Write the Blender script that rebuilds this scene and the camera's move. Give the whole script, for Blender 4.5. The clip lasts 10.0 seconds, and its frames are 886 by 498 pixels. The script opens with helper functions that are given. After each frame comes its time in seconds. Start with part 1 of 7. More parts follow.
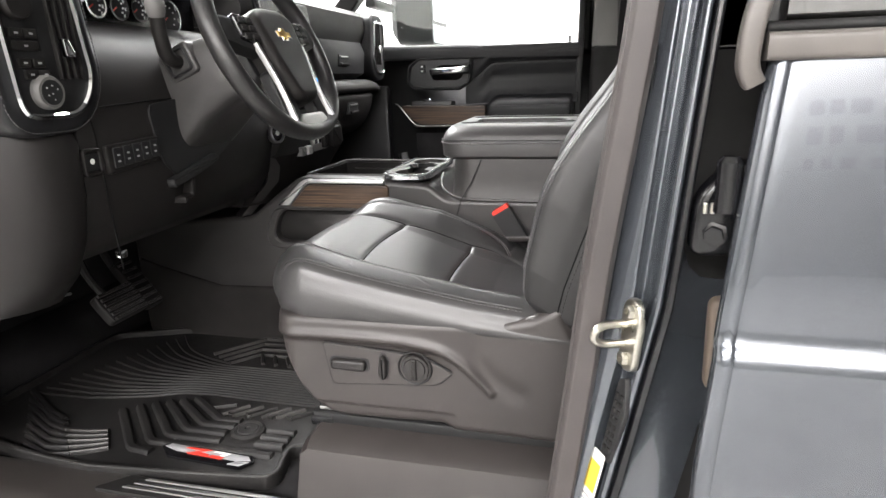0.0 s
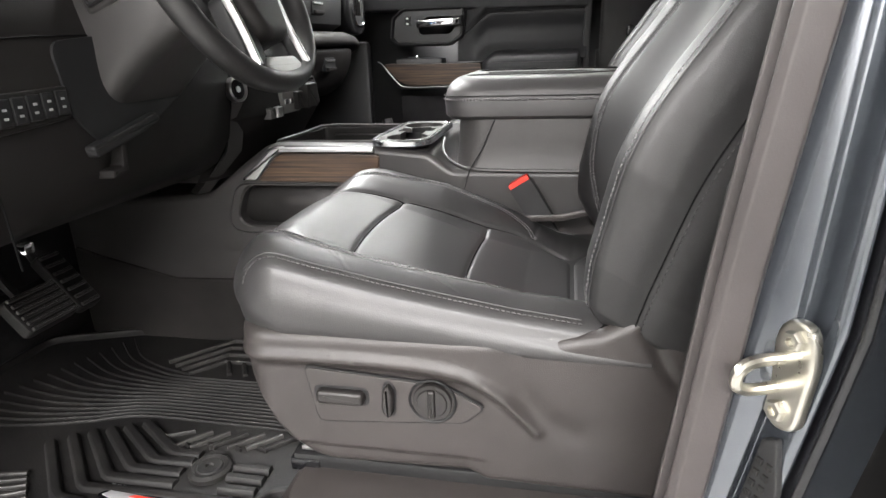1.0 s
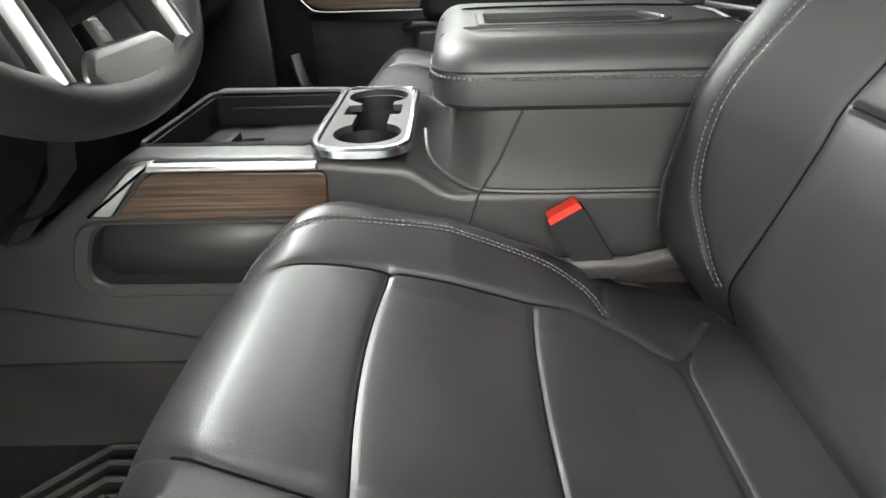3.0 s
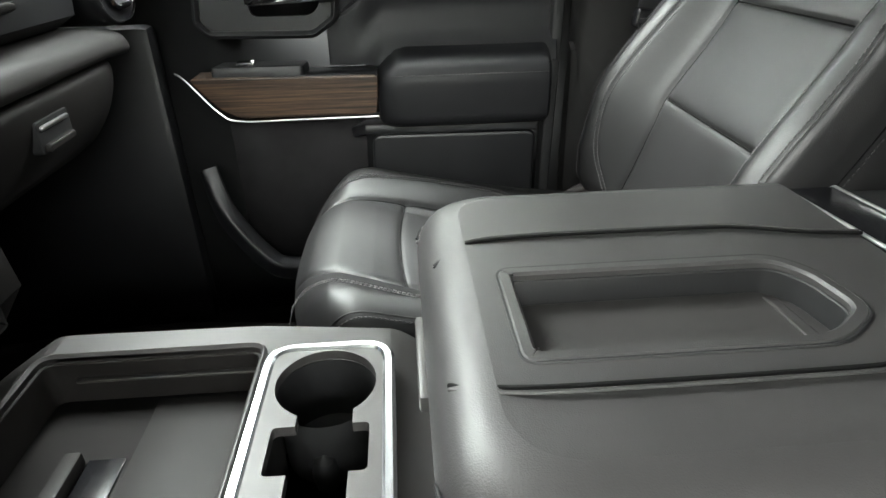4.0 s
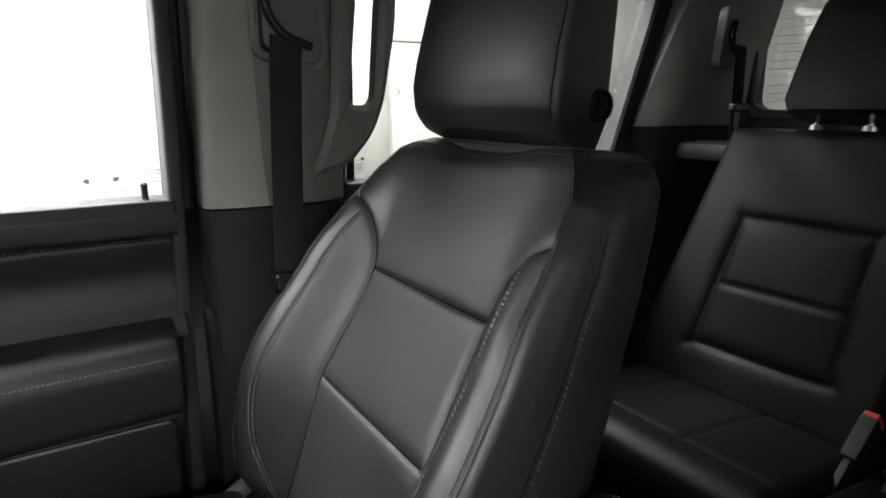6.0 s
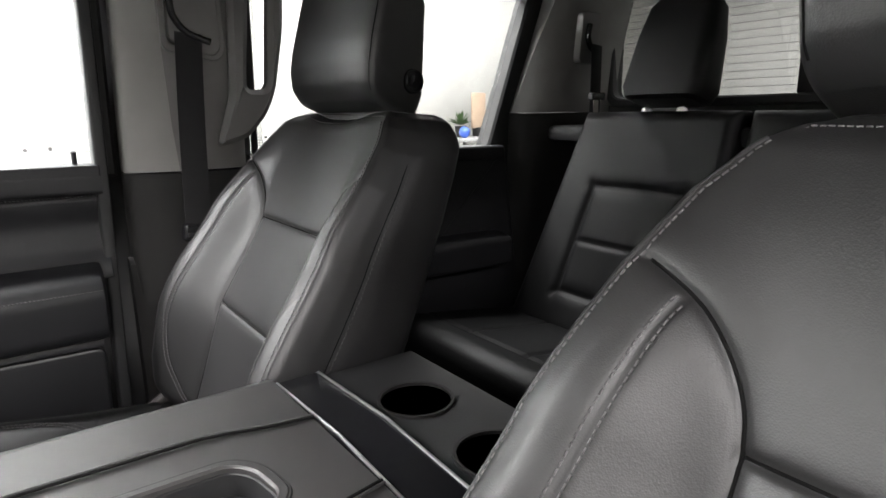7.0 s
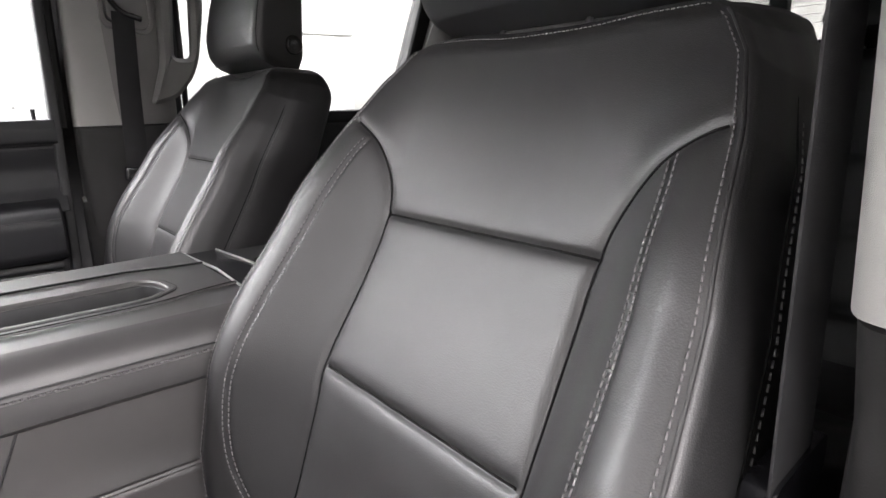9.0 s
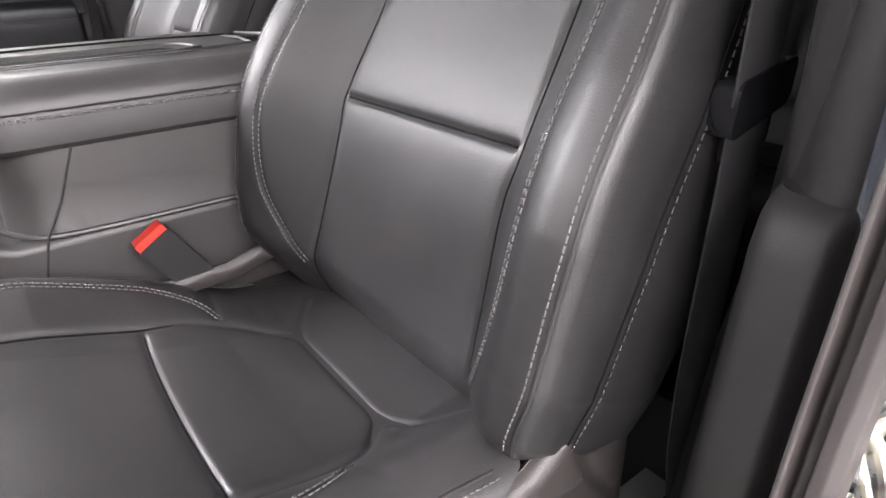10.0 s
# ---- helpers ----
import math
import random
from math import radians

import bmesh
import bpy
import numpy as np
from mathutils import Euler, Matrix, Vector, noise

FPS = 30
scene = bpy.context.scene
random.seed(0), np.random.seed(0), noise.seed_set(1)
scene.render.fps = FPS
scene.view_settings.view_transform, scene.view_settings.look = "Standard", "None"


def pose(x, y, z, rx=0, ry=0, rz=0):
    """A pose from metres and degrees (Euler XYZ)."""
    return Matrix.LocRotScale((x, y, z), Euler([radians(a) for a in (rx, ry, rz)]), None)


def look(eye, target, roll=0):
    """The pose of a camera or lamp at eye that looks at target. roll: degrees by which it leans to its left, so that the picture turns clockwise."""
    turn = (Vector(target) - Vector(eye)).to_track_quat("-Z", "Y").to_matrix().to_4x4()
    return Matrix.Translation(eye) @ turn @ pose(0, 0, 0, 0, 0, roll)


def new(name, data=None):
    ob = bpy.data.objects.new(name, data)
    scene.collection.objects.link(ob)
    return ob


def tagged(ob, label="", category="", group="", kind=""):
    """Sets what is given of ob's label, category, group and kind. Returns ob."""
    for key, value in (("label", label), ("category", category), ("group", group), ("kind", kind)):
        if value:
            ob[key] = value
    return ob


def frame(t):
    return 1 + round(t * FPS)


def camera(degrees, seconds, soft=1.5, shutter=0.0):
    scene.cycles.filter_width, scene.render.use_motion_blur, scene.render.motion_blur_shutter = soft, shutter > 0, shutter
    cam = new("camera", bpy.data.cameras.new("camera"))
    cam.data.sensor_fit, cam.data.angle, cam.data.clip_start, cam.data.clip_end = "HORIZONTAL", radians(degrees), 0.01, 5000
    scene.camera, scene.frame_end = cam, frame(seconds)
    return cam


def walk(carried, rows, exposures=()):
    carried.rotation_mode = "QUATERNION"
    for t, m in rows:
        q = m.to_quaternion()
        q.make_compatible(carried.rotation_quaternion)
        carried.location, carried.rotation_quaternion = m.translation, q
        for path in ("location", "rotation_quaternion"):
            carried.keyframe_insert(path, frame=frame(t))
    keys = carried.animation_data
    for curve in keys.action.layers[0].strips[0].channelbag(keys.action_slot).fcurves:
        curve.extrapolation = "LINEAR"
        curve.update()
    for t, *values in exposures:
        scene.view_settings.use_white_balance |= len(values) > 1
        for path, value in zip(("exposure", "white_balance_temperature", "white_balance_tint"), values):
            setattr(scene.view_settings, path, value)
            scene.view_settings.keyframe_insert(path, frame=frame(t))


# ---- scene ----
cam = camera(73.1, 10.0)
PATH = [
    (0, (0.22, 0.054, 1.333), (-0.254, 1.915, 0.776), -1.8),
    (0.5, (0.135, 0.158, 1.312), (-0.297, 2.019, 0.721), -1.8),
    (0.8, (0.112, 0.239, 1.292), (-0.301, 2.095, 0.672), -2.0),
    (1, (0.102, 0.288, 1.28), (-0.288, 2.14, 0.634), -2.0),
    (1.2, (0.084, 0.331, 1.269), (-0.269, 2.174, 0.576), -2.2),
    (1.5, (0.055, 0.385, 1.258), (-0.248, 2.188, 0.448), -2.7),
    (2, (-0.031, 0.452, 1.29), (-0.184, 2.213, 0.354), -2.5),
    (3.4, (-0.134, 0.935, 1.364), (-0.141, 2.692, 0.407), -1.9),
    (3.5, (-0.142, 0.985, 1.377), (-0.131, 2.741, 0.419), -2.0),
    (3.8, (-0.141, 1.142, 1.413), (-0.076, 2.901, 0.464), -1.6),
    (4, (-0.138, 1.238, 1.453), (-0.027, 2.994, 0.501), -1.3),
    (4.5, (-0.124, 1.423, 1.504), (0.163, 3.216, 0.664), -0.9),
    (5, (-0.052, 1.491, 1.535), (0.496, 3.272, 0.808), -0.5),
    (5.5, (-0.009, 1.495, 1.567), (0.848, 3.218, 1.018), -0.4),
    (6, (0.017, 1.435, 1.57), (1.07, 3.071, 1.107), -0.2),
    (6.2, (0.02, 1.398, 1.569), (1.106, 3.014, 1.113), -0.4),
    (7.5, (0.013, 0.957, 1.5), (1.175, 2.525, 1.062), -0.7),
    (8, (0.041, 0.865, 1.524), (1.21, 2.426, 1.079), -1.1),
    (8.5, (0.024, 0.789, 1.524), (1.217, 2.329, 1.069), -1.3),
    (9, (-0.024, 0.737, 1.448), (1.182, 2.26, 0.971), -1.8),
    (9.5, (-0.066, 0.684, 1.38), (1.126, 2.157, 0.742), -2.1),
    (10, (-0.085, 0.662, 1.319), (0.985, 2.108, 0.446), -1.7),
]
EXPOSURES = [(0.0, -0.22, 6600, 17), (0.5, -0.08, 6600, 17), (1.5, -0.08, 6550, 15), (2.0, -0.16, 6550, 13), (3.5, 0.05, 6500, 10), (4.0, 0.08, 6450, 7), (4.5, 0.32, 6450, 6), (5.0, 0.32, 6450, 8), (5.5, -0.12, 6550, 11), (6.0, -0.42, 6650, 14), (7.5, 0.18, 6500, 18), (8.5, 0.22, 6500, 20), (9.0, 0.15, 6500, 21), (10.0, 0.3, 6500, 24)]
walk(cam, [(t, look(eye, target, roll)) for t, eye, target, roll in PATH], EXPOSURES)

# ---- world and lights ----
world = bpy.data.worlds.new("showroom_air")
scene.world = world
world.use_nodes = True
world.node_tree.nodes["Background"].inputs[0].default_value = (0.90, 0.95, 1.0, 1)
world.node_tree.nodes["Background"].inputs[1].default_value = 0.15


def ceiling_lamp(x, y, z, sx, sy, watts):
    data = bpy.data.lights.new("ceiling_lamp", "AREA")
    data.shape, data.size, data.size_y, data.energy = "RECTANGLE", sx, sy, watts
    data.color = (0.97, 1.0, 0.985)
    ob = new("ceiling_lamp", data)
    ob.matrix_world = pose(x, y, z)
    return ob


LAMPS = ((-0.5, -4.1, 8.0, 1.6, 1250), (-1.2, 3.6, 6.0, 1.6, 2200), (3.9, 5.2, 4.0, 1.2, 520), (-5.2, 1.6, 2.0, 6.0, 260))
for lx, ly, lsx, lsy, watts in LAMPS:
    ceiling_lamp(lx, ly, 3.93, lsx, lsy, watts)


# ---- materials ----
def shader(name, color, rough=0.5, metal=0.0, spec=0.5):
    mat = bpy.data.materials.new(name)
    mat.use_nodes = True
    b = mat.node_tree.nodes["Principled BSDF"]
    b.inputs["Base Color"].default_value = (*color, 1)
    b.inputs["Roughness"].default_value = rough
    b.inputs["Metallic"].default_value = metal
    b.inputs["Specular IOR Level"].default_value = spec
    return mat, mat.node_tree.nodes, mat.node_tree.links, b


def coords(nodes, links, scale=(1, 1, 1)):
    tc = nodes.new("ShaderNodeTexCoord")
    mp = nodes.new("ShaderNodeMapping")
    mp.inputs["Scale"].default_value = scale
    links.new(tc.outputs["Object"], mp.inputs[0])
    return mp.outputs[0]


def noise_tex(nodes, links, vec, scale, detail=4.0, rough=0.55):
    n = nodes.new("ShaderNodeTexNoise")
    n.inputs["Scale"].default_value, n.inputs["Detail"].default_value, n.inputs["Roughness"].default_value = scale, detail, rough
    links.new(vec, n.inputs["Vector"])
    return n.outputs["Fac"]


def ramp(nodes, links, fac, a, b, lo=0.35, hi=0.65):
    r = nodes.new("ShaderNodeValToRGB")
    r.color_ramp.elements[0].position, r.color_ramp.elements[1].position = lo, hi
    r.color_ramp.elements[0].color, r.color_ramp.elements[1].color = (*a, 1), (*b, 1)
    links.new(fac, r.inputs[0])
    return r.outputs[0]


def span(nodes, links, fac, lo, hi):
    m = nodes.new("ShaderNodeMapRange")
    m.inputs["To Min"].default_value, m.inputs["To Max"].default_value = lo, hi
    links.new(fac, m.inputs[0])
    return m.outputs[0]


def bumped(nodes, links, b, heights):
    prev = None
    for fac, strength, dist in heights:
        bp = nodes.new("ShaderNodeBump")
        bp.inputs["Strength"].default_value, bp.inputs["Distance"].default_value = strength, dist
        links.new(fac, bp.inputs["Height"])
        if prev:
            links.new(prev, bp.inputs["Normal"])
        prev = bp.outputs[0]
    links.new(prev, b.inputs["Normal"])


def leather_mat(name, c0, c1, r0, r1, grain=900, crease=0.25, spec=0.5):
    mat, n, l, b = shader(name, c0, r0, 0, spec)
    v = coords(n, l)
    big = noise_tex(n, l, v, 7, 5)
    mid = noise_tex(n, l, v, 60, 3)
    l.new(ramp(n, l, big, c0, c1), b.inputs["Base Color"])
    l.new(span(n, l, big, r0, r1), b.inputs["Roughness"])
    vo = n.new("ShaderNodeTexVoronoi")
    vo.inputs["Scale"].default_value = grain
    l.new(v, vo.inputs["Vector"])
    wr = noise_tex(n, l, coords(n, l, (14, 60, 40)), 1.6, 6, 0.62)
    bumped(n, l, b, [(vo.outputs["Distance"], 0.16, 0.0006), (mid, 0.08, 0.0012), (wr, crease, 0.0016)])
    return mat


def plastic_mat(name, color, rough=0.5, grain=700, depth=0.15, vary=0.15, spec=0.45):
    mat, n, l, b = shader(name, color, rough, 0, spec)
    v = coords(n, l)
    big = noise_tex(n, l, v, 5, 4)
    lo = tuple(c * (1 - vary) for c in color)
    hi = tuple(c * (1 + vary) for c in color)
    l.new(ramp(n, l, big, lo, hi), b.inputs["Base Color"])
    l.new(span(n, l, noise_tex(n, l, v, 14, 5), rough - 0.07, rough + 0.07), b.inputs["Roughness"])
    bumped(n, l, b, [(noise_tex(n, l, v, grain, 2), depth, 0.0006)])
    return mat


def dusty_mat(name, color, dust, rough, grain):
    """Rubber with pale dust in faint patches and small specks."""
    mat, n, l, b = shader(name, color, rough, 0, 0.4)
    v = coords(n, l)
    base = ramp(n, l, noise_tex(n, l, v, 6, 6, 0.65), color, tuple(0.7 * a + 0.3 * c for a, c in zip(color, dust)), 0.45, 0.75)
    specks = ramp(n, l, noise_tex(n, l, v, 260, 2, 0.4), (0, 0, 0), (1, 1, 1), 0.735, 0.765)
    mx = n.new("ShaderNodeMixRGB")
    l.new(specks, mx.inputs[0])
    l.new(base, mx.inputs[1])
    mx.inputs[2].default_value = (*dust, 1)
    l.new(mx.outputs[0], b.inputs["Base Color"])
    l.new(span(n, l, noise_tex(n, l, v, 14, 5), rough - 0.06, rough + 0.12), b.inputs["Roughness"])
    bumped(n, l, b, [(noise_tex(n, l, v, grain, 3), 0.6, 0.0009)])
    return mat


def metal_mat(name, color, rough, vary=0.06):
    mat, n, l, b = shader(name, color, rough, 1.0)
    l.new(span(n, l, noise_tex(n, l, coords(n, l), 40, 4), max(rough - vary, 0.02), rough + vary), b.inputs["Roughness"])
    return mat


def wood_mat(name):
    mat, n, l, b = shader(name, (0.1, 0.05, 0.03), 0.40, 0, 0.4)
    v = coords(n, l, (3.5, 90, 150))
    g = noise_tex(n, l, v, 1.4, 8, 0.7)
    c = ramp(n, l, g, (0.010, 0.006, 0.004), (0.118, 0.068, 0.039), 0.38, 0.68)
    mx = n.new("ShaderNodeMixRGB")
    mx.blend_type = "MULTIPLY"
    mx.inputs[0].default_value = 0.5
    l.new(c, mx.inputs[1])
    l.new(ramp(n, l, noise_tex(n, l, coords(n, l, (8, 300, 420)), 1.0, 3), (0.35, 0.3, 0.28), (1, 1, 1), 0.4, 0.55), mx.inputs[2])
    l.new(mx.outputs[0], b.inputs["Base Color"])
    bumped(n, l, b, [(g, 0.12, 0.0006)])
    return mat


def paint_mat(name):
    mat, n, l, b = shader(name, (0.04, 0.047, 0.058), 0.20, 0.65, 0.5)
    fl = noise_tex(n, l, coords(n, l), 2200, 1)
    l.new(ramp(n, l, fl, (0.064, 0.072, 0.084), (0.106, 0.117, 0.133)), b.inputs["Base Color"])
    b.inputs["Coat Weight"].default_value = 1.0
    b.inputs["Coat Roughness"].default_value = 0.03
    bumped(n, l, b, [(noise_tex(n, l, coords(n, l), 160, 2), 0.012, 0.001)])
    return mat


def glass_mat(name, tint, alpha):
    mat, n, l, b = shader(name, tint, 0.0, 0, 0.5)
    tr = n.new("ShaderNodeBsdfTransparent")
    tr.inputs[0].default_value = (*tint, 1)
    gl = n.new("ShaderNodeBsdfGlossy")
    gl.inputs["Roughness"].default_value = 0.01
    mx = n.new("ShaderNodeMixShader")
    mx.inputs[0].default_value = alpha
    l.new(tr.outputs[0], mx.inputs[1])
    l.new(gl.outputs[0], mx.inputs[2])
    l.new(mx.outputs[0], n["Material Output"].inputs[0])
    return mat


def glow_mat(name, color, strength):
    mat, n, l, b = shader(name, color, 0.5)
    b.inputs["Emission Color"].default_value = (*color, 1)
    b.inputs["Emission Strength"].default_value = strength
    return mat


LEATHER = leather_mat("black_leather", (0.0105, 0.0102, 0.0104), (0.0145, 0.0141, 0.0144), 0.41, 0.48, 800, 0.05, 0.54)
LEATHER_WORN = leather_mat("worn_black_leather", (0.0180, 0.0174, 0.0176), (0.0250, 0.0242, 0.0245), 0.36, 0.46, 800, 0.10, 0.70)
# Near-black for seam lines; the shade down in the grooves is its colour.
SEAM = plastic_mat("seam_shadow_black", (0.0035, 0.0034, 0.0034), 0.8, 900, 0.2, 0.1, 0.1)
LEATHER_SIDE = leather_mat("black_vinyl", (0.024, 0.0229, 0.0229), (0.030, 0.0287, 0.0287), 0.42, 0.50, 1000, 0.05)
# Darker copy of the seat leather; the rear cab's shade is in its colour.
LEATHER_REAR_SHADED = leather_mat("rear_leather_shaded", (0.0042, 0.0042, 0.0046), (0.006, 0.0058, 0.0062), 0.48, 0.58, 900, 0.25, 0.22)
SWITCH = plastic_mat("switch_plastic", (0.0135, 0.0120, 0.0116), 0.36, 900, 0.2, 0.15)
TRIM = plastic_mat("seat_trim_plastic", (0.0290, 0.0252, 0.0240), 0.40, 900, 0.5, 0.2, 0.5)
CONSOLE = plastic_mat("console_plastic", (0.031, 0.0292, 0.0286), 0.44, 900, 0.2)
DASH = plastic_mat("dash_plastic", (0.0102, 0.0091, 0.0087), 0.56, 800, 0.25, 0.15, 0.22)
DOOR = plastic_mat("door_plastic", (0.0080, 0.0080, 0.0092), 0.46, 800, 0.22)
DOOR_SOFT = leather_mat("door_vinyl", (0.0078, 0.0078, 0.0090), (0.0105, 0.0105, 0.0118), 0.48, 0.58, 1000, 0.04, 0.30)
PILLAR = plastic_mat("pillar_fabric_grey", (0.185, 0.182, 0.174), 0.75, 1500, 0.35, 0.08)
PILLAR_DARK = plastic_mat("pillar_plastic_dark", (0.0115, 0.0110, 0.0108), 0.60, 800, 0.25, 0.15, 0.2)
# The light grey pillar trim again, darkened in colour for the shaded rear corner.
PILLAR_REAR_SHADED = plastic_mat("rear_pillar_shaded", (0.125, 0.122, 0.117), 0.60, 800, 0.2)
PILLAR_MID = plastic_mat("pillar_plastic_grey", (0.10, 0.097, 0.094), 0.60, 800, 0.2)
BLACK = plastic_mat("gloss_black", (0.006, 0.006, 0.007), 0.20, 300, 0.02)
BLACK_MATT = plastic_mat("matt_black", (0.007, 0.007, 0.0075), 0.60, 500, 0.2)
RUBBER = dusty_mat("mat_rubber", (0.0092, 0.0087, 0.0086), (0.055, 0.050, 0.046), 0.50, 350)
RUBBER_WORN = plastic_mat("worn_rubber_rib", (0.036, 0.034, 0.033), 0.34, 350, 0.2, 0.4)
SEAL = plastic_mat("seal_rubber", (0.040, 0.0345, 0.0335), 0.48, 500, 0.15)
BEIGE_RUBBER = plastic_mat("tan_rubber", (0.105, 0.080, 0.062), 0.6, 500, 0.2)
CARPET = plastic_mat("carpet_black", (0.018, 0.0172, 0.018), 0.95, 420, 0.9, 0.35, 0.1)
CARPET_GREY = plastic_mat("carpet_brown_grey", (0.023, 0.0212, 0.0205), 0.95, 420, 0.9, 0.25, 0.1)
# Mirror metal with a dark reflection of the truck's side put into its colour.
DARKENED_MIRROR = metal_mat("darkened_mirror", (0.20, 0.23, 0.25), 0.03, 0.02)
CHROME = metal_mat("chrome", (0.86, 0.87, 0.88), 0.07, 0.03)
SATIN = metal_mat("satin_silver", (0.50, 0.50, 0.50), 0.34)
STEEL = metal_mat("zinc_steel", (0.50, 0.485, 0.43), 0.30, 0.1)
BELT = plastic_mat("grey_belt_moulding", (0.085, 0.077, 0.071), 0.45, 500, 0.1)
GOLD = metal_mat("gold_emblem", (0.80, 0.52, 0.16), 0.25)
WOOD = wood_mat("dark_open_pore_wood")
STACK_GREY = plastic_mat("stack_switch_grey", (0.17, 0.165, 0.16), 0.42, 700, 0.1)
PAINT = paint_mat("slate_metallic_paint")
GLASS = glass_mat("window_glass", (0.90, 0.92, 0.91), 0.05)
GLASS_TINT = glass_mat("tinted_glass", (0.68, 0.69, 0.68), 0.07)
GLASS_DARK = glass_mat("dark_tinted_glass", (0.30, 0.29, 0.27), 0.22)
RED = plastic_mat("red_button", (0.62, 0.035, 0.02), 0.40, 300, 0.05)
RING_SILVER = metal_mat("polished_silver", (0.66, 0.68, 0.70), 0.24)
SILVER_PRINT = plastic_mat("silver_print", (0.30, 0.30, 0.31), 0.35, 300, 0.03)
WHITE_INK = plastic_mat("white_marking", (0.75, 0.75, 0.74), 0.5, 300, 0.02)
GREY_INK = plastic_mat("grey_marking", (0.30, 0.30, 0.30), 0.5, 300, 0.02)
THREAD = plastic_mat("grey_thread", (0.105, 0.100, 0.102), 0.75, 1500, 0.3)
THREAD_DARK = plastic_mat("dark_thread", (0.045, 0.043, 0.044), 0.75, 1500, 0.3)
WEB = plastic_mat("belt_webbing", (0.020, 0.0195, 0.0203), 0.9, 1400, 0.6, 0.15, 0.12)
YELLOW = plastic_mat("yellow_label", (0.72, 0.50, 0.05), 0.45, 200, 0.03)
PAPER = plastic_mat("white_label", (0.72, 0.72, 0.68), 0.5, 200, 0.03)
PANEL_WHITE = plastic_mat("white_panel", (0.84, 0.84, 0.83), 0.6, 60, 0.04, 0.02)
WALL = plastic_mat("white_wall_paint", (0.66, 0.655, 0.63), 0.7, 60, 0.08, 0.03)
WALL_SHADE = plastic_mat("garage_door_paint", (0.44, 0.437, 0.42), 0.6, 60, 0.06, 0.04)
FLOORING = plastic_mat("epoxy_floor", (0.42, 0.42, 0.41), 0.35, 30, 0.05, 0.15)
BLUE_GLOW = glow_mat("blue_lamp", (0.05, 0.35, 0.8), 0.5)
LAMP_GLOW = glow_mat("lamp_diffuser", (1.0, 0.98, 0.94), 6.0)


# ---- mesh tools ----
def thing(name, label, category, base, group="", kind=""):
    e = new(name)
    e.empty_display_size = 0.05
    e.location = base
    return tagged(e, label, category, group, kind)


def part(name, geo, mat, parent=None, label="", sharp=0.6):
    """Links geometry in world coordinates as one mesh under a thing or a part."""
    if isinstance(geo, bpy.types.Mesh):
        me = geo
    else:
        me = bpy.data.meshes.new(name)
        if isinstance(geo, tuple):
            me.from_pydata([tuple(map(float, p)) for p in geo[0]], [], [tuple(map(int, f)) for f in geo[1]])
            me.update()
        else:
            bmesh.ops.recalc_face_normals(geo, faces=geo.faces)
            for e in geo.edges:
                e.smooth = e.calc_face_angle(0.0) < sharp
            geo.to_mesh(me)
            geo.free()
    for p in me.polygons:
        p.use_smooth = p.loop_total <= 6
    me.materials.clear()
    me.materials.append(mat)
    ob = new(name, me)
    if parent is not None:
        ob.parent = parent
        if parent.type == "EMPTY":
            ob.matrix_parent_inverse = Matrix.Translation(-parent.location)
    if label:
        ob["label"] = label
    return ob


def structure(name, geo, mat, label="", category=""):
    return tagged(part(name, geo, mat), label, category, "", "structure")


def merge(*bms):
    out = bmesh.new()
    for b in bms:
        vs = [out.verts.new(v.co) for v in b.verts]
        b.verts.index_update()
        for f in b.faces:
            try:
                out.faces.new([vs[v.index] for v in f.verts])
            except ValueError:
                pass
        b.free()
    return out


def loft(rings, closed=True, caps=(True, True)):
    bm = bmesh.new()
    vs = [[bm.verts.new(p) for p in r] for r in rings]
    n = len(vs[0])
    for a, b in zip(vs, vs[1:]):
        for i in range(n if closed else n - 1):
            j = (i + 1) % n
            bm.faces.new((a[i], a[j], b[j], b[i]))
    if closed and caps[0]:
        bm.faces.new(vs[0][::-1])
    if closed and caps[1]:
        bm.faces.new(vs[-1])
    return bm


def inset(poly, d):
    """A counter-clockwise polygon moved inwards by d."""
    out = []
    n = len(poly)
    for i in range(n):
        p, a, b = (Vector(poly[i]), Vector(poly[i - 1]), Vector(poly[(i + 1) % n]))
        e1, e2 = (p - a).normalized(), (b - p).normalized()
        n1, n2 = Vector((-e1.y, e1.x)), Vector((-e2.y, e2.x))
        k = (n1 + n2)
        k = k / max(k.length_squared / 2, 0.6)
        out.append(tuple(p + k * d))
    return out


def ccw(poly):
    area = sum(poly[i - 1][0] * poly[i][1] - poly[i][0] * poly[i - 1][1] for i in range(len(poly)))
    return list(poly) if area > 0 else list(poly)[::-1]


def rounded(poly, r, n=5):
    """Corners of a polygon rounded by the radius r (one number or one for each corner)."""
    poly = ccw(poly)
    rs = r if isinstance(r, (list, tuple)) else [r] * len(poly)
    out = []
    for i, p in enumerate(poly):
        p, a, b = Vector(p), Vector(poly[i - 1]), Vector(poly[(i + 1) % len(poly)])
        u, v = (a - p), (b - p)
        d = min(rs[i], u.length * 0.49, v.length * 0.49)
        s, e = p + u.normalized() * d, p + v.normalized() * d
        for k in range(n + 1):
            t = k / n
            out.append(tuple(s * (1 - t) ** 2 + p * 2 * t * (1 - t) + e * t * t))
    return out


def rrect(x0, x1, y0, y1, r, n=5):
    return rounded([(x0, y0), (x1, y0), (x1, y1), (x0, y1)], r, n)


# Planes: a function from (a, b, c) to the world, c out of the plane.
def on_y(y0, side=-1):
    return lambda a, b, c: (a, y0 + side * c, b)


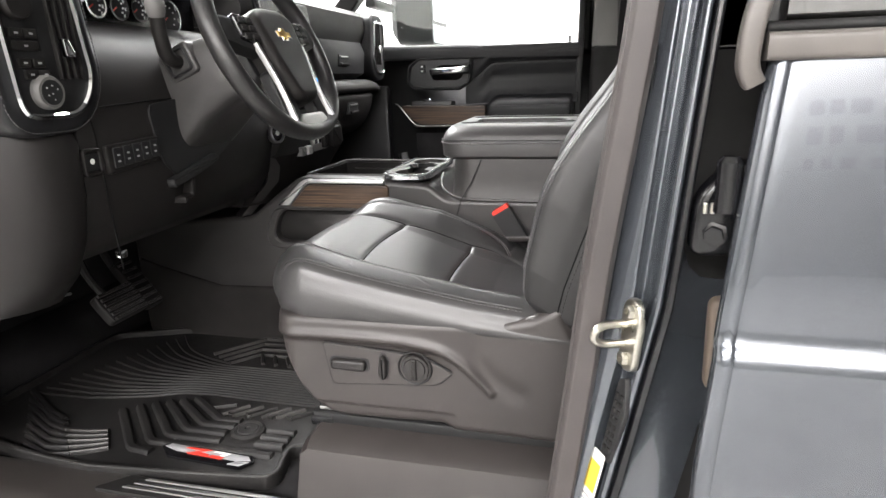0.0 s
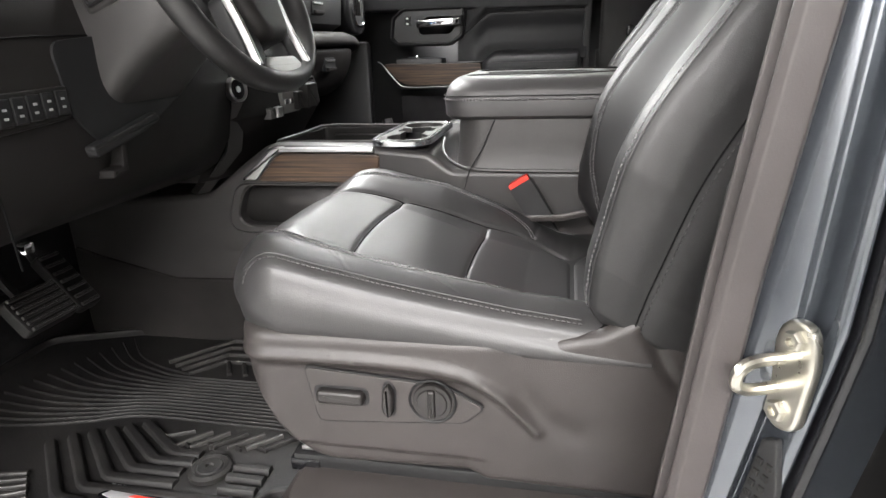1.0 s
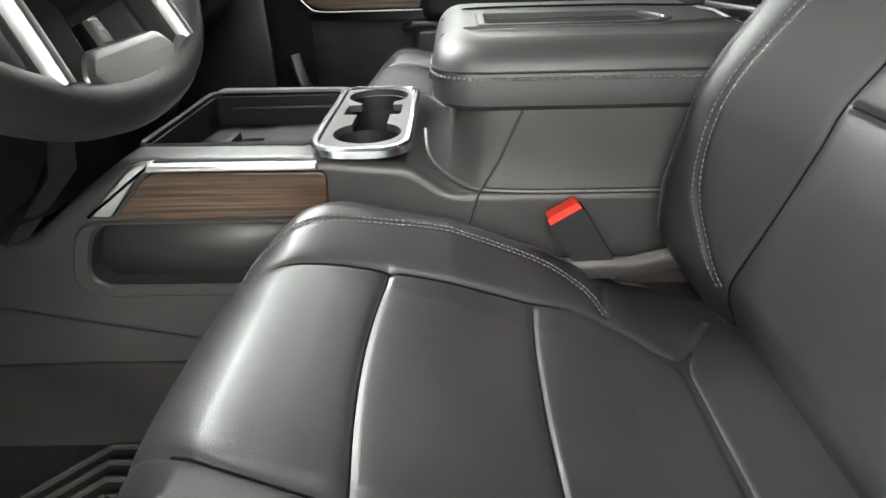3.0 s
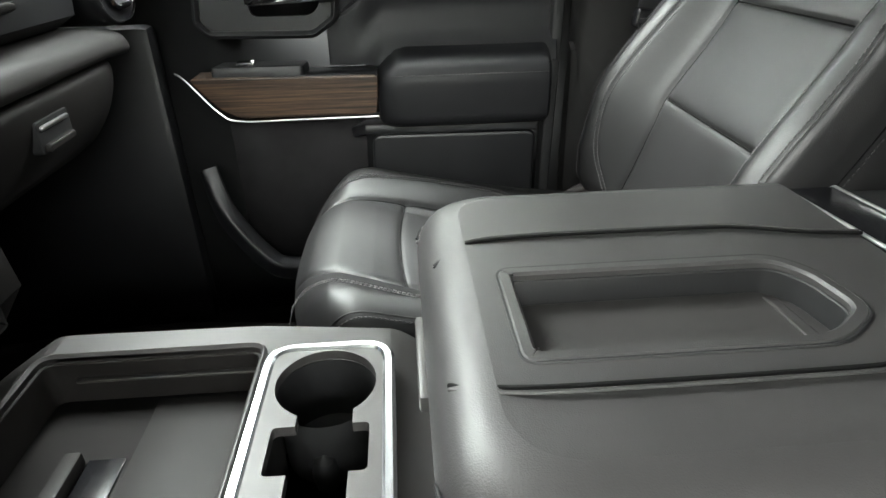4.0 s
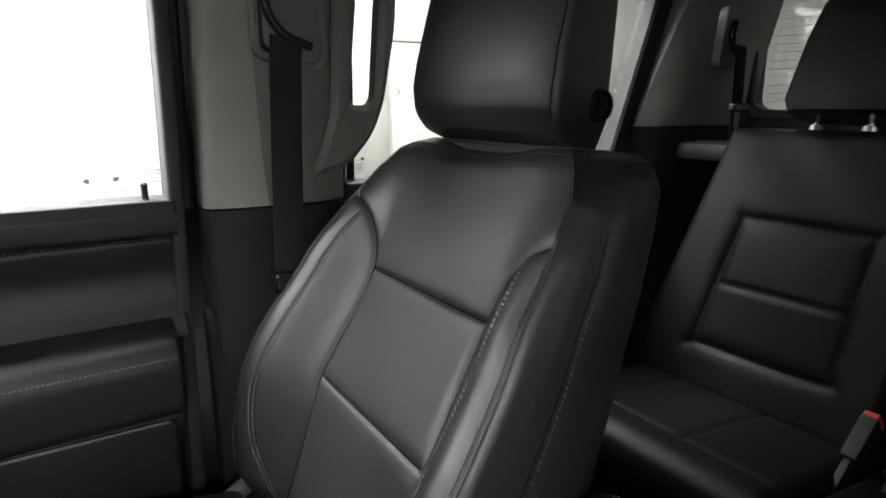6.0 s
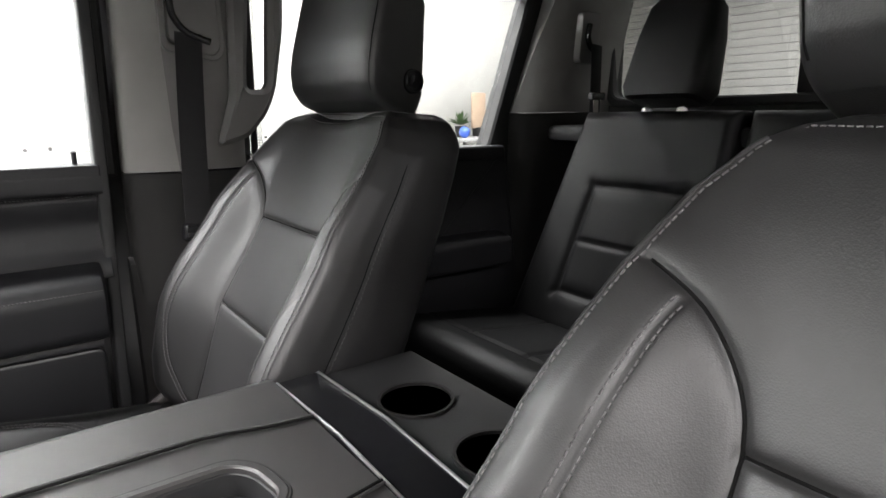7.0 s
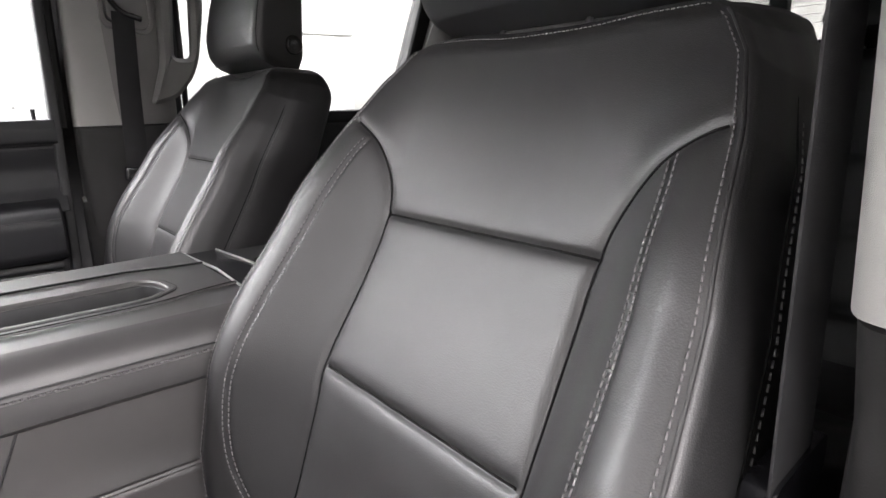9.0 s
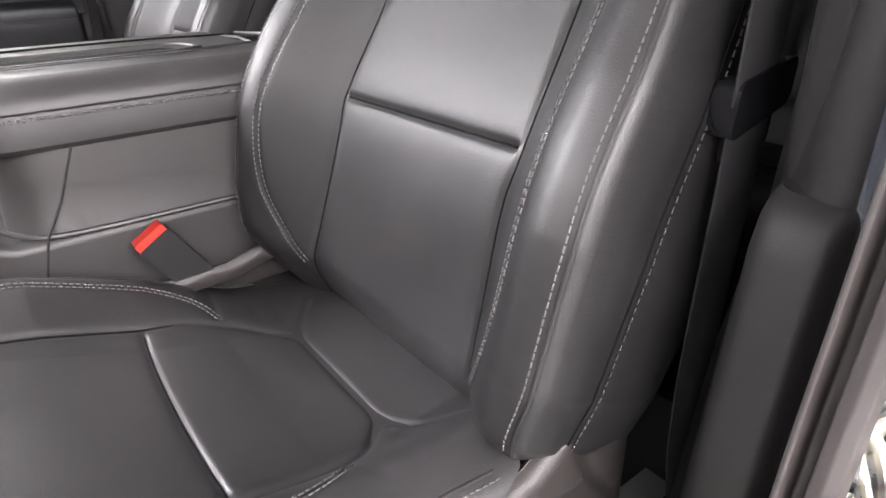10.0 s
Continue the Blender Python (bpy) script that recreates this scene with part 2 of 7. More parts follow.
def on_x(x0, side=1):
    return lambda a, b, c: (x0 + side * c, a, b)


def on_z(z0):
    return lambda a, b, c: (a, b, z0 + c)


def on_plane(origin, right, up):
    o, r, u = Vector(origin), Vector(right).normalized(), Vector(up).normalized()
    k = r.cross(u)
    return lambda a, b, c: tuple(o + r * a + u * b + k * c)


def slab(poly, plane, c0, c1, bev=0.003, seg=2, back=True):
    """A polygon raised from c0 to c1, with a rounded front rim."""
    poly = ccw(poly)
    rings = [[plane(a, b, c0) for a, b in poly]]
    for k in range(seg + 1):
        t = math.pi / 2 * k / seg
        q = inset(poly, bev * (1 - math.cos(t))) if k else poly
        rings.append([plane(a, b, c1 - bev + bev * math.sin(t)) for a, b in q])
    if bev > 0.0014:
        rings.append([plane(a, b, c1) for a, b in inset(poly, bev * 1.12)])
    return loft(rings, True, (back, True))


def shift(ob, dx, dy=0.0, dz=0.0):
    """Moves a thing with all its parts."""
    ob.location = Vector(ob.location) + Vector((dx, dy, dz))
    return ob


def rim_frame(outer, inner, plane, c0, c1, bev=0.002):
    """A frame between two polygons of the same number of points."""
    outer, inner = ccw(outer), ccw(inner)
    rings = [[plane(a, b, c0) for a, b in outer], [plane(a, b, c1 - bev) for a, b in outer],
             [plane(a, b, c1) for a, b in inset(outer, bev)], [plane(a, b, c1) for a, b in inset(inner, -bev)],
             [plane(a, b, c1 - bev) for a, b in inner], [plane(a, b, c0) for a, b in inner]]
    return loft(rings, True, (False, False))


def box(x0, x1, y0, y1, z0, z1, bev=0.004):
    bev = min(bev, (x1 - x0) * 0.45, (y1 - y0) * 0.45, (z1 - z0) * 0.45)
    bm = bmesh.new()
    bmesh.ops.create_cube(bm, size=1)
    for v in bm.verts:
        v.co = Vector(((x0 + x1) / 2 + v.co.x * (x1 - x0), (y0 + y1) / 2 + v.co.y * (y1 - y0), (z0 + z1) / 2 + v.co.z * (z1 - z0)))
    if bev > 0:
        bmesh.ops.bevel(bm, geom=bm.edges[:], offset=bev, segments=2, affect="EDGES", profile=0.5)
    return bm


def turned(profile, p0, axis, n=32):
    """A shape of revolution: (radius, height) rows along axis from p0."""
    ax = Vector(axis).normalized()
    r = ax.orthogonal().normalized()
    u = ax.cross(r)
    o = Vector(p0)
    rings = [[tuple(o + ax * h + (r * math.cos(2 * math.pi * k / n) + u * math.sin(2 * math.pi * k / n)) * max(rad, 1e-5)) for k in range(n)] for rad, h in profile]
    return loft(rings)


def rod(p0, p1, r, n=12, bev=0.0):
    d = (Vector(p1) - Vector(p0)).length
    b = min(bev, r * 0.5)
    prof = [(r - b, 0), (r, b), (r, d - b), (r - b, d)] if b else [(r, 0), (r, d)]
    return turned(prof, p0, Vector(p1) - Vector(p0), n)


def smooth_path(pts, k=8, closed=False):
    """Catmull-Rom through the points."""
    p = [Vector(q) for q in pts]
    n = len(p)
    out = []
    for i in range(n if closed else n - 1):
        a, b, c, d = (p[(i - 1) % n], p[i], p[(i + 1) % n], p[(i + 2) % n]) if closed else (p[max(i - 1, 0)], p[i], p[i + 1], p[min(i + 2, n - 1)])
        for j in range(k):
            t = j / k
            out.append(0.5 * ((2 * b) + (c - a) * t + (2 * a - 5 * b + 4 * c - d) * t * t + (3 * b - a - 3 * c + d) * t ** 3))
    if not closed:
        out.append(p[-1])
    return out


def sweep(path, profile, up=(0, 0, 1), closed=False):
    """A closed 2D profile carried along a path; its second axis stays near up."""
    path = [Vector(q) for q in path]
    n = len(path)
    rings = []
    for i, p in enumerate(path):
        a = path[(i - 1) % n] if closed else path[max(i - 1, 0)]
        b = path[(i + 1) % n] if closed else path[min(i + 1, n - 1)]
        t = (b - a).normalized()
        s = t.cross(Vector(up)).normalized()
        u = s.cross(t)
        rings.append([tuple(p + s * c + u * d) for c, d in profile])
    if closed:
        rings.append(rings[0])
        bm = loft(rings, True, (False, False))
        bmesh.ops.remove_doubles(bm, verts=bm.verts, dist=1e-6)
        return bm
    return loft(rings)


def circle(r, n=10, sx=1.0, sy=1.0):
    return [(r * sx * math.cos(2 * math.pi * k / n), r * sy * math.sin(2 * math.pi * k / n)) for k in range(n)]


def tube(path, r, n=8, up=(0, 0, 1), closed=False):
    return sweep(path, circle(r, n), up, closed)


def carve(geo, cutters):
    """Geometry with other closed geometry cut out of it, as a mesh."""
    temp = []

    def as_object(bm):
        bmesh.ops.recalc_face_normals(bm, faces=bm.faces)
        me = bpy.data.meshes.new("temp")
        bm.to_mesh(me)
        bm.free()
        ob = new("temp", me)
        temp.append(ob)
        return ob
    body = as_object(geo)
    for c in cutters:
        m = body.modifiers.new("cut", "BOOLEAN")
        m.operation, m.solver, m.object = "DIFFERENCE", "EXACT", as_object(c)
    bpy.context.view_layer.update()
    me = bpy.data.meshes.new_from_object(body.evaluated_get(bpy.context.evaluated_depsgraph_get()))
    for ob in temp:
        data = ob.data
        bpy.data.objects.remove(ob)
        bpy.data.meshes.remove(data)
    bm = bmesh.new()
    bm.from_mesh(me)
    bpy.data.meshes.remove(me)
    return bm


def stitch_run(points, step=0.0060, dash=0.0043, r=0.00066, lift=0.0003):
    """Short thread dashes along a row of (point, normal)."""
    verts, faces = [], []
    acc = 0.0
    for (p, n), (q, m) in zip(points, points[1:]):
        p, q = Vector(p), Vector(q)
        d = (q - p).length
        if d < 1e-7:
            continue
        t = (q - p) / d
        s0 = -acc
        while s0 + step <= d:
            s0 += step
            c = p + t * s0 + Vector(n) * lift
            k = Vector(n)
            w = t.cross(k).normalized()
            i = len(verts)
            for a in (-0.5, 0.5):
                for u, h in ((-1, -0.6), (1, -0.6), (0.6, 1), (-0.6, 1)):
                    verts.append(tuple(c + t * a * dash + w * u * r + k * h * r))
            faces += [(i, i + 1, i + 2, i + 3), (i + 7, i + 6, i + 5, i + 4)]
            faces += [(i + a, i + 4 + a, i + 4 + (a + 1) % 4, i + (a + 1) % 4) for a in range(4)]
        acc = d - s0
    return verts, faces


def join_rows(*runs):
    verts, faces = [], []
    for v, f in runs:
        o = len(verts)
        verts += v
        faces += [tuple(i + o for i in g) for g in f]
    return verts, faces


def near_curve(U, V, curve):
    """Distance of each (U, V) from a sampled curve."""
    best = np.full(U.shape, 9.0)
    for (a, b), (c, d) in zip(curve, curve[1:]):
        ex, ey = c - a, d - b
        t = np.clip(((U - a) * ex + (V - b) * ey) / max(ex * ex + ey * ey, 1e-12), 0, 1)
        best = np.minimum(best, np.hypot(U - a - t * ex, V - b - t * ey))
    return best


def curve2(pts, k=10):
    return [(p.x, p.y) for p in smooth_path([(a, b, 0) for a, b in pts], k)]


def ease(x, a, b):
    t = np.clip((x - a) / (b - a), 0, 1)
    return t * t * (3 - 2 * t)


# ---- showroom ----
structure("showroom_floor", box(-7, 9, -5.2, 7.2, -0.1, 0.0, 0), FLOORING, "smooth grey epoxy showroom floor", "floor")
structure("ceiling", box(-7, 9, -5.2, 7.2, 4.0, 4.1, 0), WALL, "white showroom ceiling", "ceiling")
structure("wall_north", box(-7, 9, 7.0, 7.2, 0.0, 4.0, 0), WALL, "plain white painted showroom wall", "wall")
structure("wall_south", box(-7, 9, -5.2, -5.0, 0.0, 4.0, 0), WALL, "plain white painted showroom wall", "wall")
structure("wall_east", box(8.8, 9, -5.0, 7.0, 0.0, 4.0, 0), WALL, "plain white painted showroom wall", "wall")
structure("wall_west", box(-7, -6.8, -5.0, 7.0, 0.0, 4.0, 0), WALL, "plain white painted showroom wall", "wall")
for lx, ly, lsx, lsy, watts in LAMPS:
    e = thing("ceiling_light", "long white ceiling light panel", "ceiling light", (lx, ly, 3.95), "ceiling lights")
    part("housing", box(lx - lsx / 2 - 0.04, lx + lsx / 2 + 0.04, ly - lsy / 2 - 0.04, ly + lsy / 2 + 0.04, 3.965, 3.998, 0.005), WALL_SHADE, e)
    part("diffuser", box(lx - lsx / 2, lx + lsx / 2, ly - lsy / 2, ly + lsy / 2, 3.945, 3.964, 0.004), LAMP_GLOW, e, "glowing white diffuser")


def roller_door(name, plane, a0, a1, z1, n):
    d = thing(name, "closed white ribbed roller door in the wall", "roller door", plane((a0 + a1) / 2, 0, 0), "roller doors")
    h = z1 / n
    for k in range(n):
        prof = [(a0, k * h + 0.0015), (a1, k * h + 0.0015), (a1, (k + 1) * h), (a0, (k + 1) * h)]
        part("slat", slab(prof, plane, 0.0, 0.03, 0.004, 2), WALL_SHADE, d)
    for a in (a0 - 0.07, a1):
        part("guide_rail", slab([(a, 0.0), (a + 0.07, 0.0), (a + 0.07, z1 + 0.1), (a, z1 + 0.1)], plane, 0.0, 0.06, 0.006), WALL, d)
    return d


roller_door("roller_door", on_y(6.995, -1), -1.6, 2.1, 3.2, 64)
structure("white_partition", box(-6.5, 0.165, 4.55, 4.65, 0.0, 3.3, 0.01), PANEL_WHITE, "plain white free-standing partition", "partition")
box_frame = thing("wall_cabinet", "shallow white cabinet fixed to the showroom wall", "cabinet", (3.25, 6.95, 1.0))
part("body", box(2.93, 3.62, 6.90, 6.997, 0.9, 2.20, 0.01), WALL, box_frame)
part("cap", box(2.90, 3.65, 6.88, 6.997, 2.202, 2.225, 0.004), WALL_SHADE, box_frame)
part("handle", box(3.0, 3.02, 6.885, 6.90, 1.70, 1.76, 0.003), SATIN, box_frame)
roller_door("roller_door", on_x(8.795, -1), -1.2, 3.9, 3.2, 44)


def reception_desk():
    d = thing("desk", "small glass-topped desk by the white wall", "desk", (4.25, 6.3, 0), "")
    part("desktop", box(3.80, 4.75, 5.95, 6.7, 1.24, 1.27, 0.006), GREY_INK, d, "grey glass top")
    for x in (3.86, 4.68):
        for y in (6.02, 6.62):
            part("leg", box(x - 0.03, x + 0.03, y - 0.03, y + 0.03, 0, 1.24, 0.004), SATIN, d)
    s = thing("display_screen", "tan-backed screen on the desk", "screen", (4.45, 6.5, 1.27))
    part("panel", box(4.36, 4.55, 6.48, 6.52, 1.36, 1.75, 0.01), plastic_mat("tan_card", (0.45, 0.33, 0.24), 0.6), s)
    part("stand", box(4.41, 4.50, 6.44, 6.56, 1.27, 1.37, 0.01), BLACK_MATT, s)
    p = thing("potted_plant", "small green plant in a dark pot on the desk", "plant", (4.12, 6.4, 1.27))
    part("pot", turned([(0.05, 0), (0.065, 0.12), (0.055, 0.12), (0.05, 0.10)], (4.12, 6.4, 1.27), (0, 0, 1), 16), BLACK_MATT, p)
    rng = random.Random(4)
    verts, faces = [], []
    for k in range(40):
        a, b, r = rng.uniform(0, 6.28), rng.uniform(0.2, 1.2), rng.uniform(0.05, 0.13)
        c = Vector((4.12, 6.4, 1.40))
        tip = c + Vector((math.cos(a) * math.cos(b), math.sin(a) * math.cos(b), math.sin(b))) * r * 1.5
        w = Vector((-math.sin(a), math.cos(a), 0)) * 0.022
        i = len(verts)
        m = (c + tip) / 2 + Vector((0, 0, 0.015))
        verts += [tuple(c), tuple(m + w), tuple(tip), tuple(m - w)]
        faces += [(i, i + 1, i + 2), (i, i + 2, i + 3)]
    tagged(part("leaves", (verts, faces), plastic_mat("leaf_green", (0.06, 0.11, 0.04), 0.5), p), kind="stuff")
    b = thing("blue_ball", "small blue round object on the desk", "ball", (3.98, 6.15, 1.27))
    part("shell", turned([(0.06 * math.sin(math.pi * k / 12), 0.06 - 0.06 * math.cos(math.pi * k / 12)) for k in range(13)], (3.98, 6.15, 1.27), (0, 0, 1), 20), plastic_mat("blue_plastic", (0.05, 0.12, 0.5), 0.4), b)


def wall_sign():
    s = thing("wall_sign", "grey lettering painted on the white wall, three rows", "sign", (2.6, -4.99, 1.2))
    rng = random.Random(2)
    for row, (z, h, n, w) in enumerate(((2.25, 0.20, 6, 0.24), (1.85, 0.24, 5, 0.27), (1.50, 0.16, 7, 0.19))):
        for k in range(n):
            x = 1.75 + k * (w + 0.09)
            part("letter_bar", slab(rrect(x, x + w * rng.uniform(0.75, 1.0), z, z + h, 0.05), on_y(-5.0, 1), 0.0, 0.006, 0.002), GREY_INK, s)


wall_sign()
reception_desk()

# ---- cab shell ----
FLOOR_Z = 0.640
structure("cab_floor", box(-1.15, 1.45, 0.70, 2.52, 0.58, FLOOR_Z, 0.01), CARPET, "black carpeted truck cab floor", "floor")
structure("headliner", box(-0.47, 1.62, 0.76, 2.44, 1.90, 1.94, 0.01), PILLAR, "light grey fabric headliner", "ceiling")
structure("roof_panel", box(-0.47, 1.66, 0.72, 2.48, 1.945, 1.975, 0.01), PAINT, "slate metallic painted truck roof", "roof")
structure("firewall", loft([[(-1.18, 0.70, 0.60), (-1.13, 0.70, 0.60), (-1.06, 0.70, 1.02), (-0.98, 0.70, 1.10), (-0.98, 0.70, 1.60), (-1.10, 0.70, 1.60)],
                            [(-1.18, 2.50, 0.60), (-1.13, 2.50, 0.60), (-1.06, 2.50, 1.02), (-0.98, 2.50, 1.10), (-0.98, 2.50, 1.60), (-1.10, 2.50, 1.60)]]), CARPET, "black carpeted firewall under the dashboard", "wall")
structure("toe_board", loft([[(-1.14, 0.72, 0.63), (-1.065, 0.72, 0.645), (-1.10, 0.72, 0.80)], [(-1.14, 2.48, 0.63), (-1.065, 2.48, 0.645), (-1.10, 2.48, 0.80)]]), CARPET, "black carpet on the toe board", "floor")
structure("kick_panel", box(-1.10, -0.88, 0.70, 0.745, 0.62, 1.25, 0.015), DASH, "dark plastic kick panel", "panel")
structure("tunnel_carpet", slab(rounded([(-1.0, 0.65), (-0.25, 0.65), (-0.25, 0.806), (-0.60, 0.806), (-0.75, 0.802), (-0.94, 0.850), (-1.0, 0.870)], 0.012, 4), on_y(1.404, -1), -0.005, 0.008, 0.005, 3), CARPET_GREY, "brown-grey carpet along the console foot", "carpet")
structure("kick_panel", box(-1.10, -0.60, 2.44, 2.49, 0.62, 1.30, 0.015), DOOR, "dark plastic kick panel", "panel")


def seat_plinth(y0, y1, name="seat_riser"):
    sec = lambda x, dz: [(x, y0, 0.645), (x, y0 + 0.03, 0.745 + dz), (x, y0 + 0.05, 0.758 + dz), (x, y1 - 0.05, 0.758 + dz), (x, y1 - 0.03, 0.745 + dz), (x, y1, 0.645)]
    rings = [sec(-0.235, -0.012), sec(-0.222, 0), sec(0.3, 0), sec(0.55, 0)]
    return structure(name, loft(rings), TRIM, "brown-grey moulded plastic riser under the seat", "floor trim")


seat_plinth(0.80, 1.39)
seat_plinth(1.81, 2.40)

# Door sill with its scuff plate
structure("door_sill", sweep([(-1.05, 0.745, 0.62), (0.36, 0.745, 0.62)], rounded([(-0.065, -0.10), (0.075, -0.10), (0.075, 0.035), (0.02, 0.045), (-0.075, 0.034)], 0.012, 4)), TRIM, "brown-grey plastic door sill", "sill")
plate = thing("scuff_plate", "brushed dark metal scuff plate on the door sill", "scuff plate", (-0.4, 0.745, 0.665))
sill_plane = on_plane((-0.40, 0.787, 0.6620), (1, 0, 0), (0, 0.99, -0.11))
part("plate", slab(rounded([(-0.20, -0.03), (0.50, -0.03), (0.50, 0.022), (-0.16, 0.022)], 0.012), sill_plane, -0.004, 0.002, 0.0015), PILLAR_DARK, plate)
for k in range(3):
    b = -0.018 + k * 0.014
    part("ridge", slab(rounded([(-0.15 + 0.012 * k, b), (0.48, b), (0.48, b + 0.007), (-0.142 + 0.012 * k, b + 0.007)], 0.003), sill_plane, 0.001, 0.0042, 0.0015), SATIN, plate)

# ---- floor mats ----
MAT_Z = 0.652


def floor_mat(name, label, mirrored):
    """All-weather mat with raised ribs; the ribs are single pieces. Laid out for the driver, mirrored for the passenger."""
    Y = (lambda y: 3.21 - y) if mirrored else (lambda y: y)
    m = thing(name, label, "floor mat", (-0.55, Y(1.10), FLOOR_Z), "floor mats")
    base = rounded([(-1.05, Y(0.865)), (-0.80, Y(0.822)), (-0.67, Y(0.812)), (-0.45, Y(0.832)), (-0.315, Y(0.848)), (-0.305, Y(0.865)), (-0.322, Y(0.94)), (-0.25, Y(0.955)), (-0.235, Y(1.36)), (-0.45, Y(1.402)), (-0.86, Y(1.405)), (-1.06, Y(1.33))], 0.03, 5)
    pl = on_z(FLOOR_Z)
    part("base", slab(base, pl, 0.0, 0.012, 0.004), RUBBER, m)
    lip = [(a, b, FLOOR_Z + 0.014) for a, b in base]
    part("lip", sweep(lip, rounded([(-0.007, -0.014), (0.007, -0.014), (0.005, 0.014), (-0.005, 0.014)], 0.004, 3), (0, 0, 1), True), RUBBER, m)

    def rib(path, w=0.006, h=0.006, mat=RUBBER):
        pts = [(a, Y(b), MAT_Z + 0.001) for a, b in path]
        part("rib", sweep(pts, rounded([(-w, -0.002), (w, -0.002), (w * 0.55, h), (-w * 0.55, h)], 0.002, 2)), mat, m)
    # long fine ribs: from a fan at the toe board round to straight runs
    for k in range(15):
        t = k / 14
        y1 = 1.098 + 0.0105 * k
        pts = [(-1.02 + 0.15 * t, 1.03 + 0.345 * t, 0), (-0.87 + 0.07 * t, 1.035 + 0.27 * t, 0), (-0.74 + 0.02 * t, 1.065 + 0.20 * t, 0), (-0.64, y1, 0)]
        pts += [(-0.45, y1, 0), (-0.26, y1 - 0.004, 0)] if k < 14 else []
        rib([(p.x, p.y) for p in smooth_path(pts, 5)], 0.0026, 0.0042)
    # broad chevrons that turn to run along the sill
    for k in range(6):
        top = (-0.751 + 0.0265 * k, 1.002 + 0.0165 * k + 0.006 * math.sin(k))
        bend = (-0.634 + 0.0225 * k, 0.889 + 0.0285 * k - 0.0007 * k * k)
        end = ((-0.585, 0.884), (-0.345, 0.918), (-0.470, 0.944), (-0.474, 0.968), (-0.470, 0.994), (-0.468, 1.012))[k]
        rib([top, (bend[0] - 0.006, bend[1] + 0.006), (bend[0] + 0.006, bend[1] - 0.001), end], 0.0112, 0.0065)
    for k in range(3):
        rib([(-0.395, 0.944 + 0.024 * k), (-0.335, 0.944 + 0.024 * k)], 0.0095, 0.009)
    # slanted worn cleats
    for k in range(7):
        x = -0.566 + 0.032 * k
        rib([(x + 0.004, 1.018 + 0.004 * k + (0.03 if k == 0 else 0)), (x + 0.050, 1.070 + 0.002 * k)], 0.0042, 0.006, RUBBER_WORN if k % 3 else RUBBER)
    for k in range(4):
        rib([(-0.520 + 0.045 * k, 1.040 + 0.002 * k), (-0.500 + 0.045 * k, 1.028 + 0.003 * k)], 0.003, 0.0045)
    # nested worn cleats beside the console
    for k in range(4):
        rib([(-0.717 + 0.024 * k, 1.284 - 0.013 * k), (-0.624 + 0.010 * k, 1.392 - 0.030 * k), (-0.545, 1.393 - 0.030 * k), (-0.43 + 0.01 * k, 1.385 - 0.028 * k)], 0.0048, 0.007, RUBBER_WORN if k < 3 else RUBBER)
    for k in range(5):
        x = -0.585 + 0.036 * k
        rib([(x, 1.300 - 0.002 * k), (x + 0.026, 1.256)], 0.006, 0.006)
    # cleats at the dead pedal
    for k in range(7):
        rib([(-1.03 + 0.030 * k, 1.035 - 0.030 * k), (-0.90 + 0.020 * k, 0.965 - 0.022 * k), (-0.845 + 0.018 * k, 0.944 - 0.016 * k)], 0.0075, 0.008)
        if k > 1:
            rib([(-0.845 + 0.018 * k, 0.944 - 0.016 * k), (-0.790 + 0.015 * k, 0.942 - 0.013 * k), (-0.742 + 0.011 * k, 0.950 - 0.012 * k)], 0.0060, 0.0075, RUBBER_WORN)
    part("fastener", turned([(0.034, 0), (0.034, 0.007), (0.028, 0.011), (0.021, 0.009), (0.019, 0.011), (0.006, 0.0115), (0.005, 0.008), (0, 0.008)], (-0.433, Y(0.981), MAT_Z), (0, 0, 1), 28), RUBBER, m, "round grommet fastener")
    # badge plate with the slanted shapes of its emblem
    f = -1 if mirrored else 1
    bp = lambda a, b, c: (-0.472 + a, Y(0.892 + b - 0.05 * a), MAT_Z + 0.001 + c)
    badge = part("badge", slab(rounded([(-0.100, 0.004), (-0.088, 0.018), (0.094, 0.018), (0.106, 0.004), (0.088, -0.020), (-0.070, -0.020)], 0.003), bp, 0.0, 0.005, 0.001), BLACK, m, "black badge plate with silver and red bars")
    part("silver_field", slab([(-0.092, 0.004), (-0.083, 0.014), (0.088, 0.014), (0.099, 0.003), (0.070, -0.004), (-0.060, -0.004)], bp, 0.004, 0.0062, 0.0006), SILVER_PRINT, badge)
    part("silver_corner", slab([(0.060, -0.016), (0.086, -0.016), (0.098, -0.001), (0.072, -0.006)], bp, 0.004, 0.0066, 0.0006), SILVER_PRINT, badge)
    part("red_bar", slab([(-0.046, 0.007), (-0.038, 0.012), (0.010, 0.012), (-0.012, 0.002), (0.010, 0.000), (0.014, -0.006), (-0.036, -0.006), (-0.028, -0.002), (-0.010, 0.007)], bp, 0.005, 0.0074, 0.0006), RED, badge)
    part("red_bar", slab([(0.014, -0.006), (0.040, -0.006), (0.045, -0.001), (0.018, 0.000)], bp, 0.005, 0.0076, 0.0006), RED, badge)
    part("white_bar", slab([(0.018, 0.012), (0.052, 0.012), (0.042, 0.001), (0.034, 0.001), (0.040, 0.008), (0.016, 0.008)], bp, 0.005, 0.0074, 0.0006), WHITE_INK, badge)
